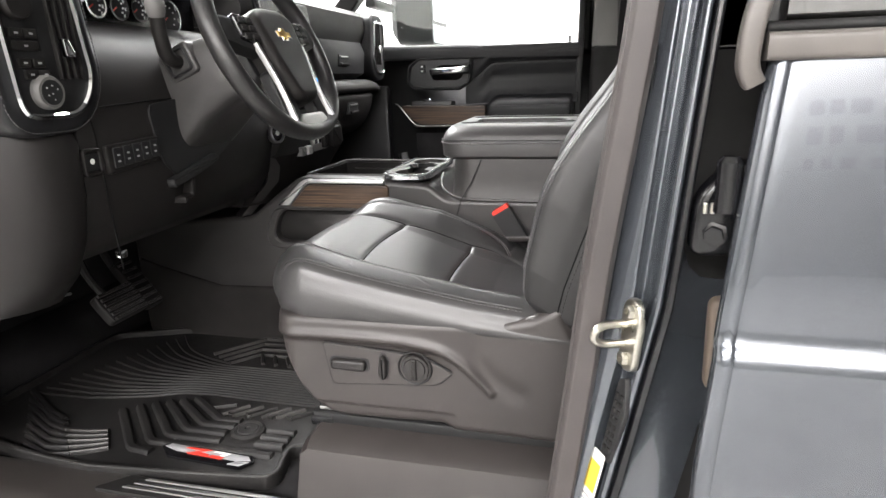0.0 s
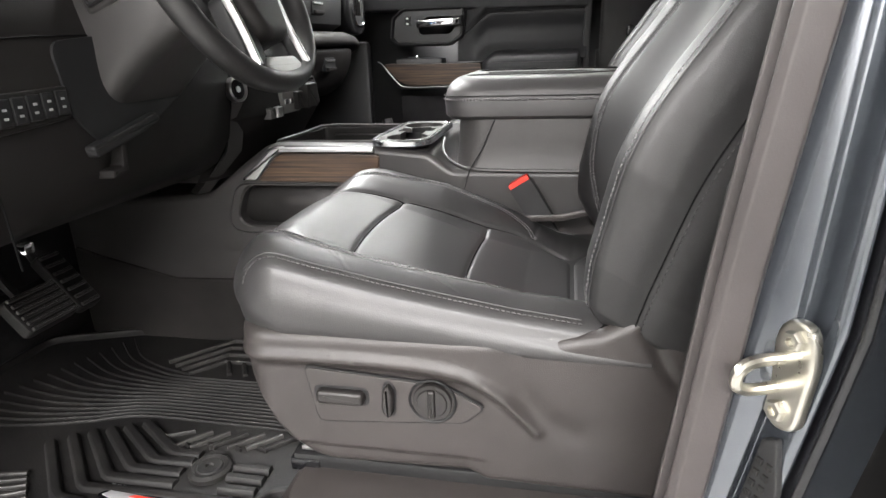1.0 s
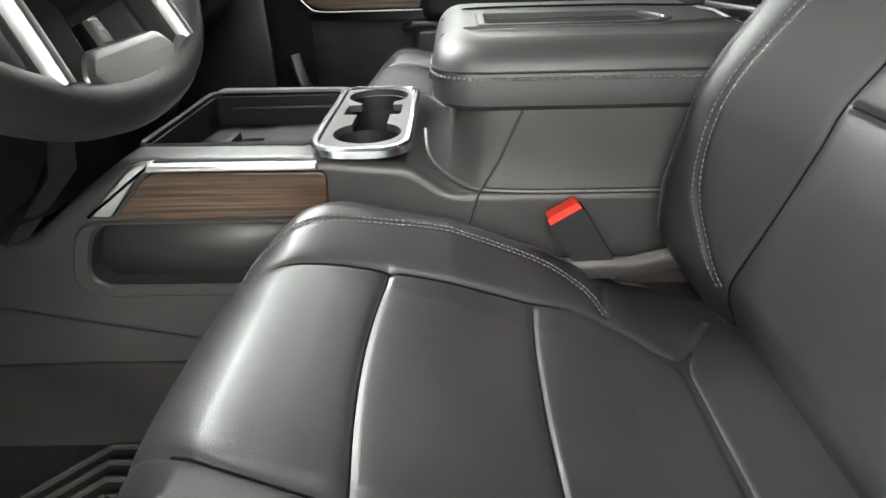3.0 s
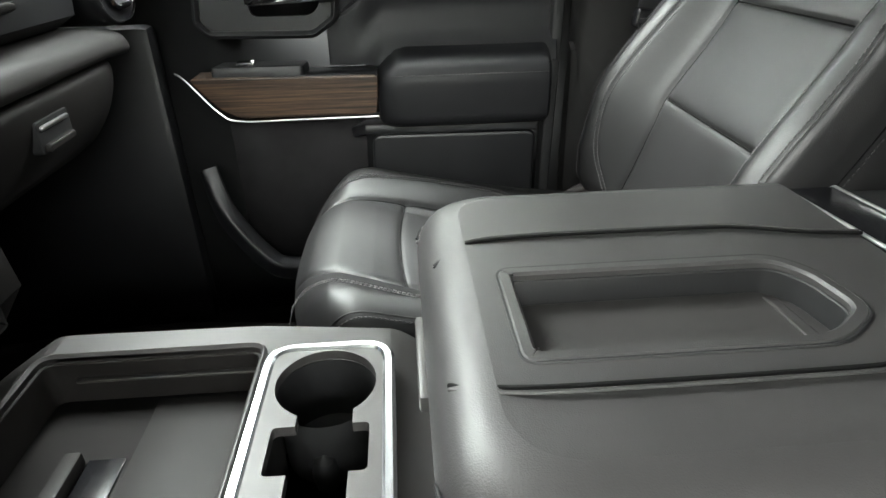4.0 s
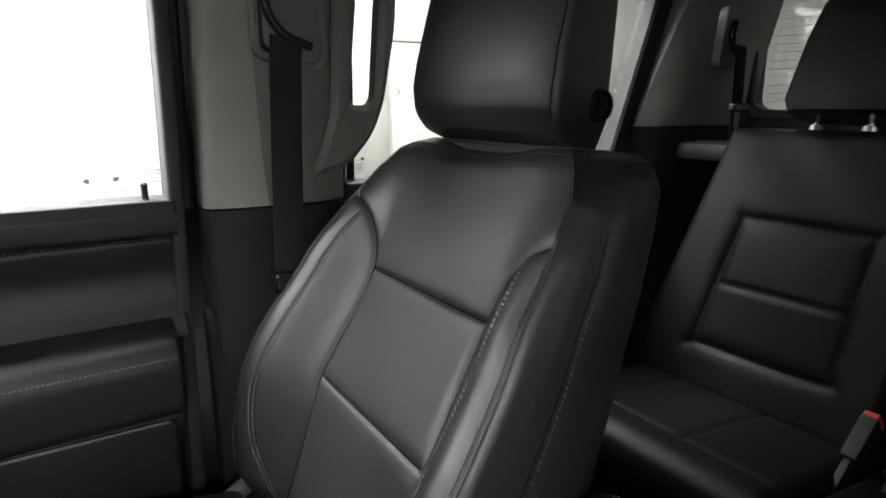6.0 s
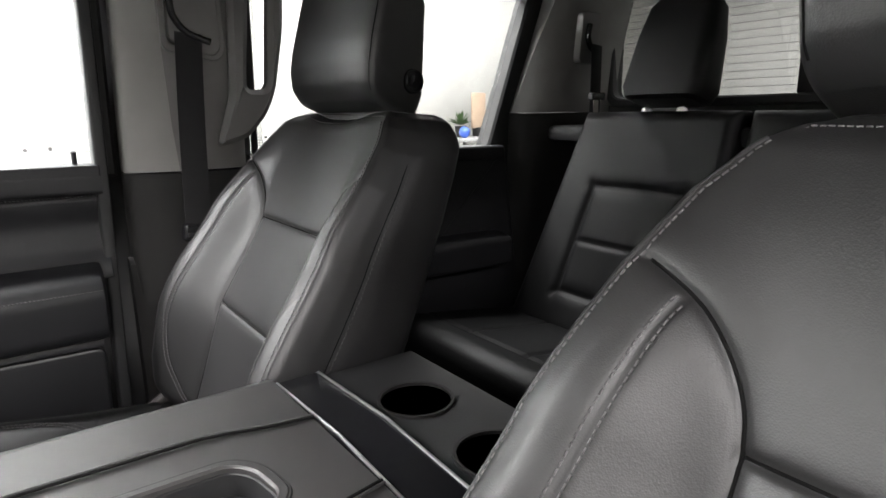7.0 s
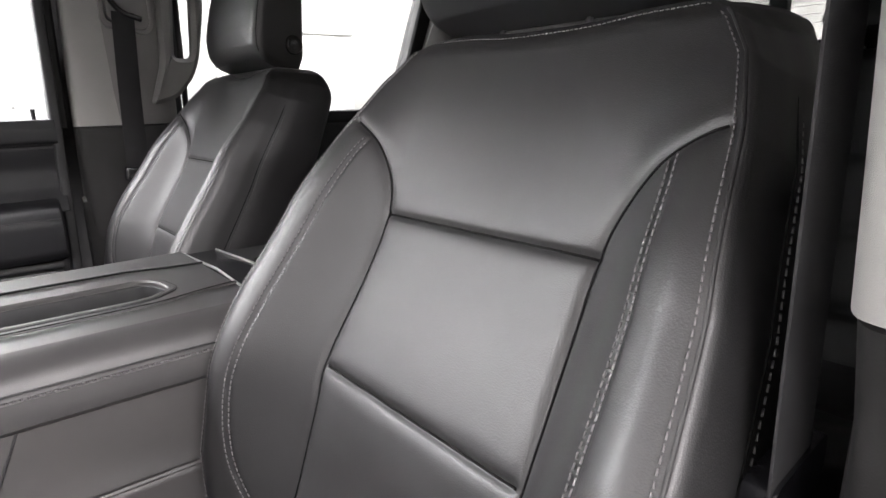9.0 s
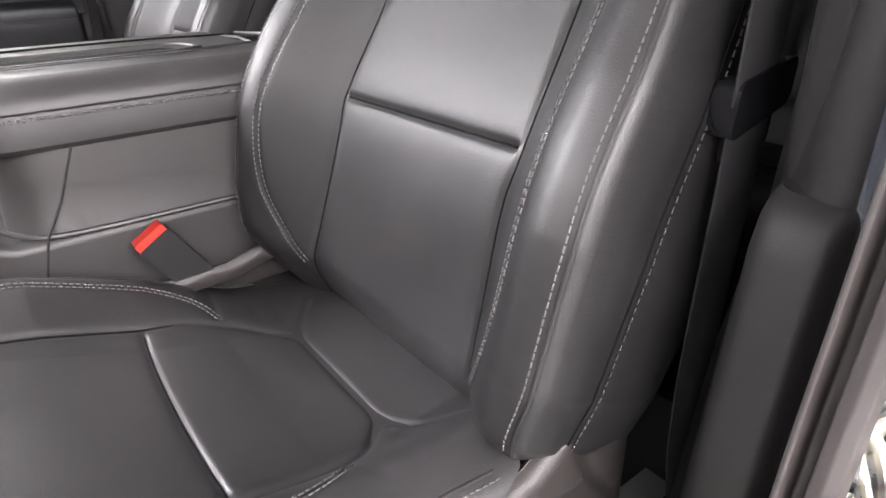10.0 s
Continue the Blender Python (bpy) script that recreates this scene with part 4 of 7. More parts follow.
# ---- pedals ----
def pedal(name, label, y, x, z, w, h, ribs):
    p = thing(name, label, "pedal", (x, y, z), "pedals")
    pp = on_plane((x, y, z), (0, 1, 0), (-0.62, 0, 0.78))
    part("pad", slab(rrect(-w / 2, w / 2, -h / 2, h / 2, 0.012), pp, -0.014, 0.006, 0.005), RUBBER, p)
    for k in range(ribs):
        b = -h / 2 + h * (k + 0.5) / ribs
        part("rib", slab(rrect(-w / 2 + 0.006, w / 2 - 0.006, b - 0.0035, b + 0.0035, 0.002), pp, 0.004, 0.0105, 0.002), RUBBER_WORN, p)
    part("arm", tube(smooth_path([pp(0, 0, -0.012), (x - 0.09, y + 0.01, z + 0.06), (x - 0.15, y + 0.01, z + 0.28)], 5), 0.009, 8), BLACK_MATT, p)


pedal("brake_pedal", "wide worn rubber brake pedal", 1.057, -0.755, 0.885, 0.105, 0.070, 6)
pedal("accelerator_pedal", "narrow black accelerator pedal", 1.195, -0.83, 0.875, 0.055, 0.13, 7)
cable = thing("brake_cable", "thin bare metal cable under the dashboard", "cable", (-0.82, 0.85, 0.93))
part("wire", tube(smooth_path([(-0.80, 0.80, 0.985), (-0.80, 0.88, 0.945), (-0.80, 0.98, 0.93)], 6), 0.003, 6), SATIN, cable)
clip = thing("metal_clip", "small shiny metal bracket under the knee panel", "bracket", (-0.60, 0.90, 1.10))
part("plate", box(-0.605, -0.590, 0.908, 0.924, 1.035, 1.050, 0.003), CHROME, clip)


# ---- centre console ----
con = thing("centre_console", "dark grey plastic centre console with wood trim and padded armrest", "console", (-0.1, 1.6, 0.65))
side = rounded([(-1.02, 0.65), (0.42, 0.65), (0.42, 1.052), (-0.12, 1.052), (-0.165, 1.085), (-0.30, 1.098), (-0.50, 1.100), (-0.56, 1.06), (-0.64, 1.00), (-0.80, 0.985), (-1.02, 0.97)], 0.012, 4)
body = slab(side, on_y(1.745, -1), 0.0, 0.345, 0.012, 3)
tray_cut = slab(rrect(-0.500, -0.292, 1.452, 1.708, 0.014), on_z(1.045), 0.0, 0.12, 0.002)
cup_cut = [slab(rrect(-0.265, -0.184, 1.480, 1.630, 0.006), on_z(1.02), 0.0, 0.12, 0.002),
           turned([(0.0445, 0), (0.0445, 0.15)], (-0.221, 1.463, 1.010), (0, 0, 1), 32),
           turned([(0.046, 0), (0.046, 0.15)], (-0.2255, 1.642, 1.010), (0, 0, 1), 32)]
pocket = slab(rounded([(-0.588, 0.932), (-0.24, 0.932), (-0.24, 1.018), (-0.556, 1.018)], [0.042, 0.01, 0.01, 0.030], 7), on_y(1.43, -1), 0.0, 0.10, 0.002)
part("body", carve(body, [tray_cut, pocket] + cup_cut), CONSOLE, con)
part("pocket_liner", box(-0.590, -0.245, 1.424, 1.434, 0.932, 1.012, 0), CONSOLE, con)
part("pocket_rim", rim_frame(rounded([(-0.616, 0.914), (-0.24, 0.914), (-0.24, 1.0225), (-0.578, 1.0225)], [0.055, 0.01, 0.004, 0.030], 8), rounded([(-0.588, 0.932), (-0.24, 0.932), (-0.24, 1.018), (-0.556, 1.018)], [0.042, 0.01, 0.004, 0.026], 8), on_y(1.402, -1), 0.0, 0.007, 0.0034), CONSOLE, con)
# front wall towards the footwell
cw = on_y(1.40, -1)
part("knee_wing", loft([[(-0.535, 1.36, 1.20), (-0.53, 1.40, 1.20), (-0.56, 1.40, 1.20)], [(-0.57, 1.37, 1.09), (-0.555, 1.402, 1.09), (-0.60, 1.402, 1.09)], [(-0.66, 1.38, 1.0), (-0.645, 1.402, 1.0), (-0.69, 1.402, 1.0)]]), CONSOLE, con)
# wood and chrome
wood = [(-0.524, 1.028), (-0.266, 1.026), (-0.262, 1.083), (-0.462, 1.086), (-0.480, 1.076)]
part("wood_trim", slab(rounded(wood, 0.010, 4), cw, -0.004, 0.008, 0.0022), WOOD, con, "dark grained wood inlay")
part("silver_wedge", slab(rounded([(-0.560, 1.029), (-0.528, 1.029), (-0.484, 1.079), (-0.464, 1.089), (-0.462, 1.0975), (-0.486, 1.0955)], [0.004, 0.003, 0.008, 0.006, 0.002, 0.014], 5), cw, -0.004, 0.0085, 0.003), SATIN, con, "silver wedge ahead of the wood")
strip = [(-0.465, 1.3935, 1.0925), (-0.40, 1.3935, 1.0925), (-0.33, 1.3935, 1.0922), (-0.272, 1.394, 1.0915)]
part("chrome_strip", sweep(strip, rounded([(-0.007, -0.0045), (0.010, -0.0045), (0.010, 0.004), (-0.004, 0.0045)], 0.003, 3), (0, 0, 1)), SATIN, con, "silver strip over the wood")
part("wood_trim", slab(rounded(wood, 0.010, 4), on_y(1.742, 1), -0.004, 0.006, 0.0022), WOOD, con)
# storage tray
part("rear_body", slab(rounded([(-0.135, 0.65), (0.415, 0.65), (0.415, 1.049), (-0.125, 1.049)], 0.012, 4), on_y(1.775, -1), 0.0, 0.045, 0.01), CONSOLE, con)
part("tray_floor", box(-0.499, -0.293, 1.453, 1.707, 1.046, 1.0495, 0), DASH, con)
part("tray_wall", rim_frame(rrect(-0.4995, -0.2925, 1.4525, 1.7075, 0.013), rrect(-0.4965, -0.2955, 1.4555, 1.7045, 0.011), on_z(1.046), 0.0, 0.049, 0.0008), DASH, con)
part("tray_step", box(-0.470, -0.298, 1.698, 1.7042, 1.076, 1.079, 0.001), CONSOLE, con)
part("tray_divider", box(-0.452, -0.436, 1.470, 1.625, 1.048, 1.063, 0.003), DASH, con)
part("tray_slot", box(-0.434, -0.402, 1.470, 1.625, 1.0485, 1.0515, 0.001), BLACK, con)
part("charging_pad", box(-0.398, -0.299, 1.462, 1.698, 1.048, 1.0525, 0.002), DASH, con)
part("tray_lip", rim_frame(rrect(-0.505, -0.287, 1.446, 1.714, 0.018), rrect(-0.500, -0.292, 1.452, 1.708, 0.014), on_z(1.096), 0.0, 0.007, 0.003), CONSOLE, con)
# cup holder with its silver ring
ro = rounded([(-0.286, 1.393), (-0.163, 1.393), (-0.166, 1.698), (-0.286, 1.698)], [0.052, 0.05, 0.032, 0.030], 8)
ri = inset(ccw(ro), 0.0115)
part("cup_ring", rim_frame(ro, ri, on_z(1.098), 0.0, 0.0115, 0.003), RING_SILVER, con, "polished silver cup holder ring")
cup_plate = slab(inset(ccw(ro), 0.009), on_z(1.0975), 0.0, 0.0095, 0.002)
cc = [turned([(0.042, 0), (0.042, 0.05)], (-0.221, 1.463, 1.08), (0, 0, 1), 40), turned([(0.0435, 0), (0.0435, 0.05)], (-0.2255, 1.642, 1.08), (0, 0, 1), 40),
      box(-0.245, -0.200, 1.46, 1.64, 1.08, 1.13, 0), slab(rrect(-0.263, -0.186, 1.543, 1.591, 0.005), on_z(1.08), 0.0, 0.05, 0.001)]
part("cup_insert", carve(cup_plate, cc), CONSOLE, con)
for cx, cy in ((-0.221, 1.463), (-0.2255, 1.642)):
    part("cup_liner", loft([[(cx + r * math.cos(2 * math.pi * k / 32), cy + r * math.sin(2 * math.pi * k / 32), z) for k in range(32)] for r, z in ((0.0438, 1.0965), (0.0430, 1.030), (0.032, 1.0255))], True, (False, True)), BLACK_MATT, con)
part("cup_floor", box(-0.272, -0.178, 1.415, 1.69, 1.018, 1.024, 0), BLACK, con)
part("cup_spring", turned([(0.010, 0), (0.012, 0.015), (0.009, 0.030), (0.0, 0.036)], (-0.228, 1.60, 1.03), (0, 0, 1), 16), BLACK_MATT, con)
litter = thing("paper_scraps", "crumpled white paper scraps in the cup holder", "litter", (-0.21, 1.43, 1.024))
part("scrap", slab(rounded([(-0.030, -0.006), (0.030, -0.008), (0.032, 0.006), (-0.028, 0.007)], 0.004), on_plane((-0.207, 1.440, 1.058), (0.35, 0.75, 0.45), (-0.7, 0.2, 0.6)), 0.0, 0.006, 0.002), PAPER, litter)
part("scrap", slab(rounded([(-0.014, -0.004), (0.014, -0.004), (0.012, 0.004), (-0.014, 0.004)], 0.002), on_plane((-0.240, 1.432, 1.050), (0.5, 0.4, 0.6), (-0.7, 0.5, 0.3)), 0.0, 0.003, 0.001), PAPER, litter)
# box under the armrest
bs = lambda z, k: [(a, b, z) for a, b in rounded([(-0.122 + k, 1.405 + k * 0.5), (0.42, 1.405 + k * 0.5), (0.42, 1.795 - k * 0.5), (-0.122 + k, 1.795 - k * 0.5)], [0.07, 0.01, 0.01, 0.07], 8)]
part("armrest_box", loft([bs(1.046, -0.004), bs(1.054, 0.002), bs(1.10, 0.006), bs(1.148, 0.010)]), CONSOLE, con)
part("ledge_rim", tube(smooth_path([(0.40, 1.3995, 1.051), (0.10, 1.3995, 1.051), (-0.05, 1.4005, 1.052), (-0.105, 1.415, 1.056), (-0.142, 1.450, 1.075), (-0.150, 1.50, 1.098)], 6), 0.0035, 8), CONSOLE, con)
part("box_joint", tube([(-0.037, 1.4085, 1.146), (-0.062, 1.4045, 1.09), (-0.085, 1.4005, 1.052), (-0.10, 1.3985, 1.0)], 0.0013, 6), BLACK_MATT, con)
# padded lid
LID_Z0, LID_X0, LID_X1 = 1.146, -0.138, 0.226


def lid_ring(z, k, crown=0.0):
    pts = rounded([(LID_X0 + k, 1.402 + k), (LID_X1, 1.402 + k), (LID_X1, 1.798 - k), (LID_X0 + k, 1.798 - k)], [0.068 - k * 0.6, 0.004, 0.004, 0.068 - k * 0.6], 10)
    return [(a, b, z + crown * (1 - ((b - 1.6) / 0.2) ** 2)) for a, b in pts]


rings = [lid_ring(LID_Z0, 0.006), lid_ring(LID_Z0 + 0.006, 0.0), lid_ring(LID_Z0 + 0.036, -0.002)]
for k in range(1, 9):
    t = math.pi / 2 * k / 8
    rings.append(lid_ring(LID_Z0 + 0.038 + 0.032 * math.sin(t), 0.036 * (1 - math.cos(t)), 0.010 * math.sin(t)))
lid_bm = loft(rings)
lid_flat = max(v.co.z for v in lid_bm.verts)
rec = rounded([(-0.083, 1.513), (0.122, 1.513), (0.164, 1.545), (0.156, 1.600), (0.134, 1.626), (-0.083, 1.626)], [0.012, 0.02, 0.018, 0.016, 0.016, 0.012], 5)
lid = part("armrest_lid", carve(lid_bm, [slab(inset(ccw(rec), 0.004), on_z(1.188), 0.0, 0.06, 0.001)]), LEATHER_SIDE, con, "padded vinyl armrest lid")
part("lid_recess_rim", rim_frame(rec, inset(ccw(rec), 0.011), on_z(1.2155), 0.0, 0.0065, 0.0022), LEATHER_SIDE, lid)
part("rim_joint", tube([(a, b, 1.2200) for a, b in ccw(rec) + ccw(rec)[:1]], 0.0014, 6), BLACK_MATT, lid)
# Black ring round the recess: the shade on its walls is put into colour.
part("lid_recess_shade", rim_frame(inset(ccw(rec), 0.0045), inset(ccw(rec), 0.0125), on_z(1.1895), 0.0, 0.0258, 0.001), BLACK_MATT, lid)
part("lid_recess_floor", slab(inset(ccw(rec), 0.013), on_z(1.1885), 0.0, 0.006, 0.001), CONSOLE, lid)
part("recess_step", slab([(0.128, 1.535), (0.139, 1.545), (0.134, 1.600), (0.123, 1.605)], on_z(1.190), 0.0, 0.0065, 0.003), CONSOLE, lid)
for s in (-1, 1):
    y = lambda d: 1.580 + s * d
    lz = lid_flat + 0.0004
    seam = [(-0.128, y(0.070), lz - 0.013), (-0.105, y(0.086), lz - 0.0025), (-0.05, y(0.092), lz), (0.10, y(0.092), lz), (0.135, y(0.089), lz), (0.18, y(0.076), lz), (0.226, y(0.068), lz)]
    part("lid_seam", tube(smooth_path(seam, 6), 0.0016, 6), SEAM, lid)
    part("lid_piping", tube(smooth_path([(a, b + s * 0.0042, c) for a, b, c in seam], 6), 0.0014, 8), LEATHER_SIDE, lid)
    outline = [Vector(p) for p in lid_ring(LID_Z0 + 0.036, -0.002)[1:12]] + [Vector((x, 1.400, LID_Z0 + 0.036)) for x in np.linspace(LID_X0 + 0.08, LID_X1 - 0.005, 50)]
    row = []
    for p, q in zip(outline, outline[1:]):
        k = (q - p).normalized()
        n = Vector((k.y, -k.x, 0))
        row.append((Vector((p.x, 1.6 + s * (1.6 - p.y), p.z)), Vector((n.x, -s * n.y, 0))))
    arc = []
    tagged(part("stitching", stitch_run(row, 0.0062, 0.0030, 0.0016, 0.0009), THREAD, lid), kind="stuff")
    part("lid_edge_seam", tube([p + n * 0.0008 + Vector((0, 0, 0.007)) for p, n in arc + row], 0.0012, 6), BLACK_MATT, lid)
part("lid_front_latch", box(-0.146, -0.136, 1.55, 1.65, 1.150, 1.165, 0.003), CONSOLE, con)
# rear bezel and cup holders
part("rear_bezel", loft([[(x, a, b) for a, b in ((1.412, 1.150), (1.412, 1.200), (1.435, 1.213), (1.6, 1.2205), (1.765, 1.213), (1.788, 1.200), (1.788, 1.150))] for x in (0.228, 0.285)]), BLACK, con)
for x in (0.231, 0.284):
    part("chrome_line", sweep([(x, 1.414, 1.198), (x, 1.436, 1.2135), (x, 1.6, 1.222), (x, 1.764, 1.2135), (x, 1.786, 1.198)], circle(0.0018, 8), (1, 0, 0)), SATIN, con, "thin silver line")
rear = loft([[(x, a, b) for a, b in ((1.412, 1.148), (1.412, 1.195), (1.435, 1.207), (1.765, 1.207), (1.788, 1.195), (1.788, 1.148))] for x in (0.286, 0.42)])
part("rear_cup_block", carve(rear, [turned([(0.040, 0), (0.040, 0.1)], (0.345, y, 1.155), (0, 0, 1), 32) for y in (1.50, 1.64, 1.72)][:2]), BLACK_MATT, con)
for y in (1.50, 1.64):
    part("cup_rim", turned([(0.0435, 0), (0.0435, 0.004), (0.040, 0.004), (0.040, 0)], (0.345, y, 1.206), (0, 0, 1), 32), PILLAR_DARK, con)
shift(con, 0.009, 0.004)
shift(litter, 0.009, 0.004)


# ---- front seats ----
LEAN_BACK = radians(26.5)
BACK_UP = Vector((math.sin(LEAN_BACK), 0, math.cos(LEAN_BACK)))
BACK_FWD = Vector((-math.cos(LEAN_BACK), 0, math.sin(LEAN_BACK)))


def back_point(o, u, v, d):
    return Vector(o) + Vector((0, u, 0)) + BACK_UP * v + BACK_FWD * d


BACK_V = [-0.24, -0.225, -0.20, -0.15, -0.05, 0.05, 0.15, 0.26, 0.32, 0.355, 0.374, 0.384]
BACK_W = [0.200, 0.230, 0.250, 0.265, 0.271, 0.267, 0.254, 0.231, 0.210, 0.187, 0.164, 0.142]
BACK_REAR = [0.215, 0.237, 0.254, 0.264, 0.269, 0.267, 0.260, 0.246, 0.232, 0.220, 0.204, 0.180]
BACK_B = [0.030, 0.040, 0.055, 0.068, 0.074, 0.069, 0.058, 0.044, 0.036, 0.030, 0.028, 0.027]
BACK_GROOVE = curve2([(0.150, -0.25), (0.148, -0.19), (0.139, -0.055), (0.143, 0.0), (0.138, 0.10), (0.137, 0.165), (0.146, 0.205), (0.172, 0.242), (0.205, 0.262), (0.235, 0.272)])
BACK_STITCH = curve2([(0.155, -0.205), (0.178, -0.178), (0.206, -0.13), (0.218, -0.06), (0.214, 0.03), (0.205, 0.13), (0.194, 0.215), (0.187, 0.245)])


def back_front(u, v):
    """Depth of the backrest's front at (u, v); arrays."""
    a = np.abs(u)
    w = np.interp(v, BACK_V, BACK_W)
    b = np.interp(v, BACK_V, BACK_B)
    start = 0.132
    t = np.clip((a - start) / (w - start), 0, 1)
    s = ease(t, 0.0, 0.82) - 0.14 * np.clip((t - 0.76) / 0.24, 0, 1) ** 2
    d = b * s * (1 - ease(v, 0.15, 0.34)) + 0.016 * (a / 0.22) ** 2 * ease(v, 0.13, 0.30) * (1 - 0.7 * ease(v, 0.30, 0.385)) + 0.010 * np.exp(-((v + 0.01) / 0.10) ** 2) - 0.026 * np.clip(-v / 0.23, 0, 1) ** 1.6 - 0.045 * np.clip((-0.185 - v) / 0.055, 0, 1) ** 2
    g = near_curve(a, v, BACK_GROOVE)
    d = d - (0.0030 * np.exp(-(g / 0.0034) ** 2) + 0.0024 * np.exp(-(g / 0.009) ** 2)) * (1 - ease(a, w - 0.014, w - 0.004))
    for v0 in (0.0, 0.173):
        inside = 1 - ease(a, 0.132, 0.142)
        d = d - inside * (0.0030 * np.exp(-((v - v0) / 0.0034) ** 2) + 0.0018 * np.exp(-((v - v0) / 0.010) ** 2))
    st = near_curve(a, v, BACK_STITCH)
    d = d - 0.0022 * np.exp(-((st - 0.0) / 0.0032) ** 2)
    e = np.clip((0.386 - v) / 0.035, 0, 1)
    return -0.03 + (d + 0.03) * np.sqrt(np.clip(1 - (1 - e) ** 2, 0, 1))


def back_mesh(o, sag=0.013):
    vs = np.concatenate([np.linspace(-0.24, 0.32, 270), np.linspace(0.3225, 0.384, 34)])
    nf, ns, nb = 240, 14, 10
    verts, faces = [], []
    for v in vs:
        w = float(np.interp(v, BACK_V, BACK_W))
        u = np.linspace(-w, w, nf)
        d = back_front(u, np.full(nf, v))
        wb = float(np.interp(v, BACK_V, BACK_REAR))
        e = min(max((0.392 - v) / 0.05, 0), 1)
        db = -0.03 - 0.085 * math.sqrt(max(1 - (1 - e) ** 2, 0))
        taper = 0.034 * float(ease(np.array(v), -0.10, 0.22)) * e
        deep = 0.022 * float(ease(np.array(v), -0.10, 0.22)) * e
        rise = 0.030 * float(ease(np.array(v), 0.24, 0.384))

        def side_points(d1):
            out = []
            for k in range(1, ns + 1):
                t = k / (ns + 1)
                bulge = 0.007 * math.sin(math.pi * t) ** 0.7 * e - 0.0035 * math.exp(-((t - 0.36) / 0.05) ** 2)
                far = max(t - 0.40, 0) / 0.60
                out.append((w + (wb - w) * t + bulge - taper * far ** 1.4, d1 + (db - d1) * t - deep * far))
            return out
        ring = [(a, b) for a, b in zip(u, d)]
        ring += side_points(d[-1])
        for k in range(nb):
            t = k / (nb - 1)
            ring.append(((wb - taper - 0.004) * (1 - 2 * t), db - deep - 0.006 * math.sin(math.pi * t) * e))
        ring += [(-a, b) for a, b in side_points(d[0])][::-1]
        for a, b in ring:
            dip = sag * math.exp(-(a / 0.085) ** 4) * float(ease(np.array(v), 0.27, 0.379))
            verts.append(tuple(back_point(o, a, v - dip + rise * min(max((-0.01 - b) / 0.08, 0), 1), b)))
    n = nf + 2 * ns + nb
    for i in range(len(vs) - 1):
        for j in range(n):
            k = (j + 1) % n
            faces.append((i * n + j, i * n + k, (i + 1) * n + k, (i + 1) * n + j))
    faces.append(tuple(range(n)))
    faces.append(tuple(range((len(vs) - 1) * n, len(vs) * n))[::-1])
    return verts, faces


def back_row(o, curve, side, lift=0.0012):
    """(point, normal) along a curve of (a, v) on the backrest."""
    out = []
    for a, v in curve:
        d = float(back_front(np.array([side * a]), np.array([v]))[0])
        du = float(back_front(np.array([side * a + 0.003]), np.array([v]))[0]) - d
        dv = float(back_front(np.array([side * a]), np.array([v + 0.003]))[0]) - d
        n = (BACK_FWD - Vector((0, du / 0.003, 0)) - BACK_UP * (dv / 0.003)).normalized()
        out.append((back_point(o, side * a, v, d) + n * lift, n))
    return out


def shifted(curve, k):
    """A curve moved sideways by k."""
    out = []
    for i, (a, b) in enumerate(curve):
        p, q = curve[max(i - 1, 0)], curve[min(i + 1, len(curve) - 1)]
        dx, dy = q[0] - p[0], q[1] - p[1]
        m = math.hypot(dx, dy) or 1
        out.append((a - dy / m * k, b + dx / m * k))
    return out


# Cushion: heights over (x, u); its front edge bows forwards in the middle
CUSH_X = [-0.35, -0.31, -0.27, -0.22, -0.18, -0.10, -0.03, 0.05, 0.12, 0.22]
CUSH_Z = [1.048, 1.054, 1.050, 1.036, 1.022, 0.995, 0.970, 0.949, 0.939, 0.946]
CUSH_EDGE = [1.064, 1.076, 1.077, 1.064, 1.054, 1.037, 1.024, 1.010, 1.001, 0.992]
CUSH_FRONT, CUSH_BOTTOM = -0.350, 0.938
CUSH_GROOVE = curve2([(0.088, -0.365), (0.106, -0.310), (0.128, -0.240), (0.141, -0.15), (0.146, -0.03), (0.150, 0.03), (0.132, 0.078), (0.092, 0.118)])
CUSH_STITCH = curve2([(0.128, -0.338), (0.150, -0.300), (0.182, -0.240), (0.200, -0.15), (0.202, -0.07), (0.196, -0.005), (0.180, 0.034), (0.155, 0.054)])


crease_rng = random.Random(11)
CREASES = []
for k in range(26):
    a0, x0 = crease_rng.uniform(0.150, 0.212), crease_rng.uniform(-0.27, -0.04)
    da, dx0 = crease_rng.uniform(-0.012, 0.030), crease_rng.uniform(0.008, 0.045)
    CREASES.append([(a0, x0), (a0 + da * 0.6, x0 + dx0 * 0.5), (a0 + da, x0 + dx0)])


def cush_bow(x, u):
    """How far the front outline is pulled back at u."""
    return 0.060 * (np.abs(u) / 0.256) ** 2.6 * (1 - ease(x, -0.35, -0.12))


def cush_width(x):
    t = np.clip((x - CUSH_FRONT) / 0.09, 0, 1)
    return 0.257 * (0.80 + 0.20 * np.sqrt(1 - (1 - t) ** 2))


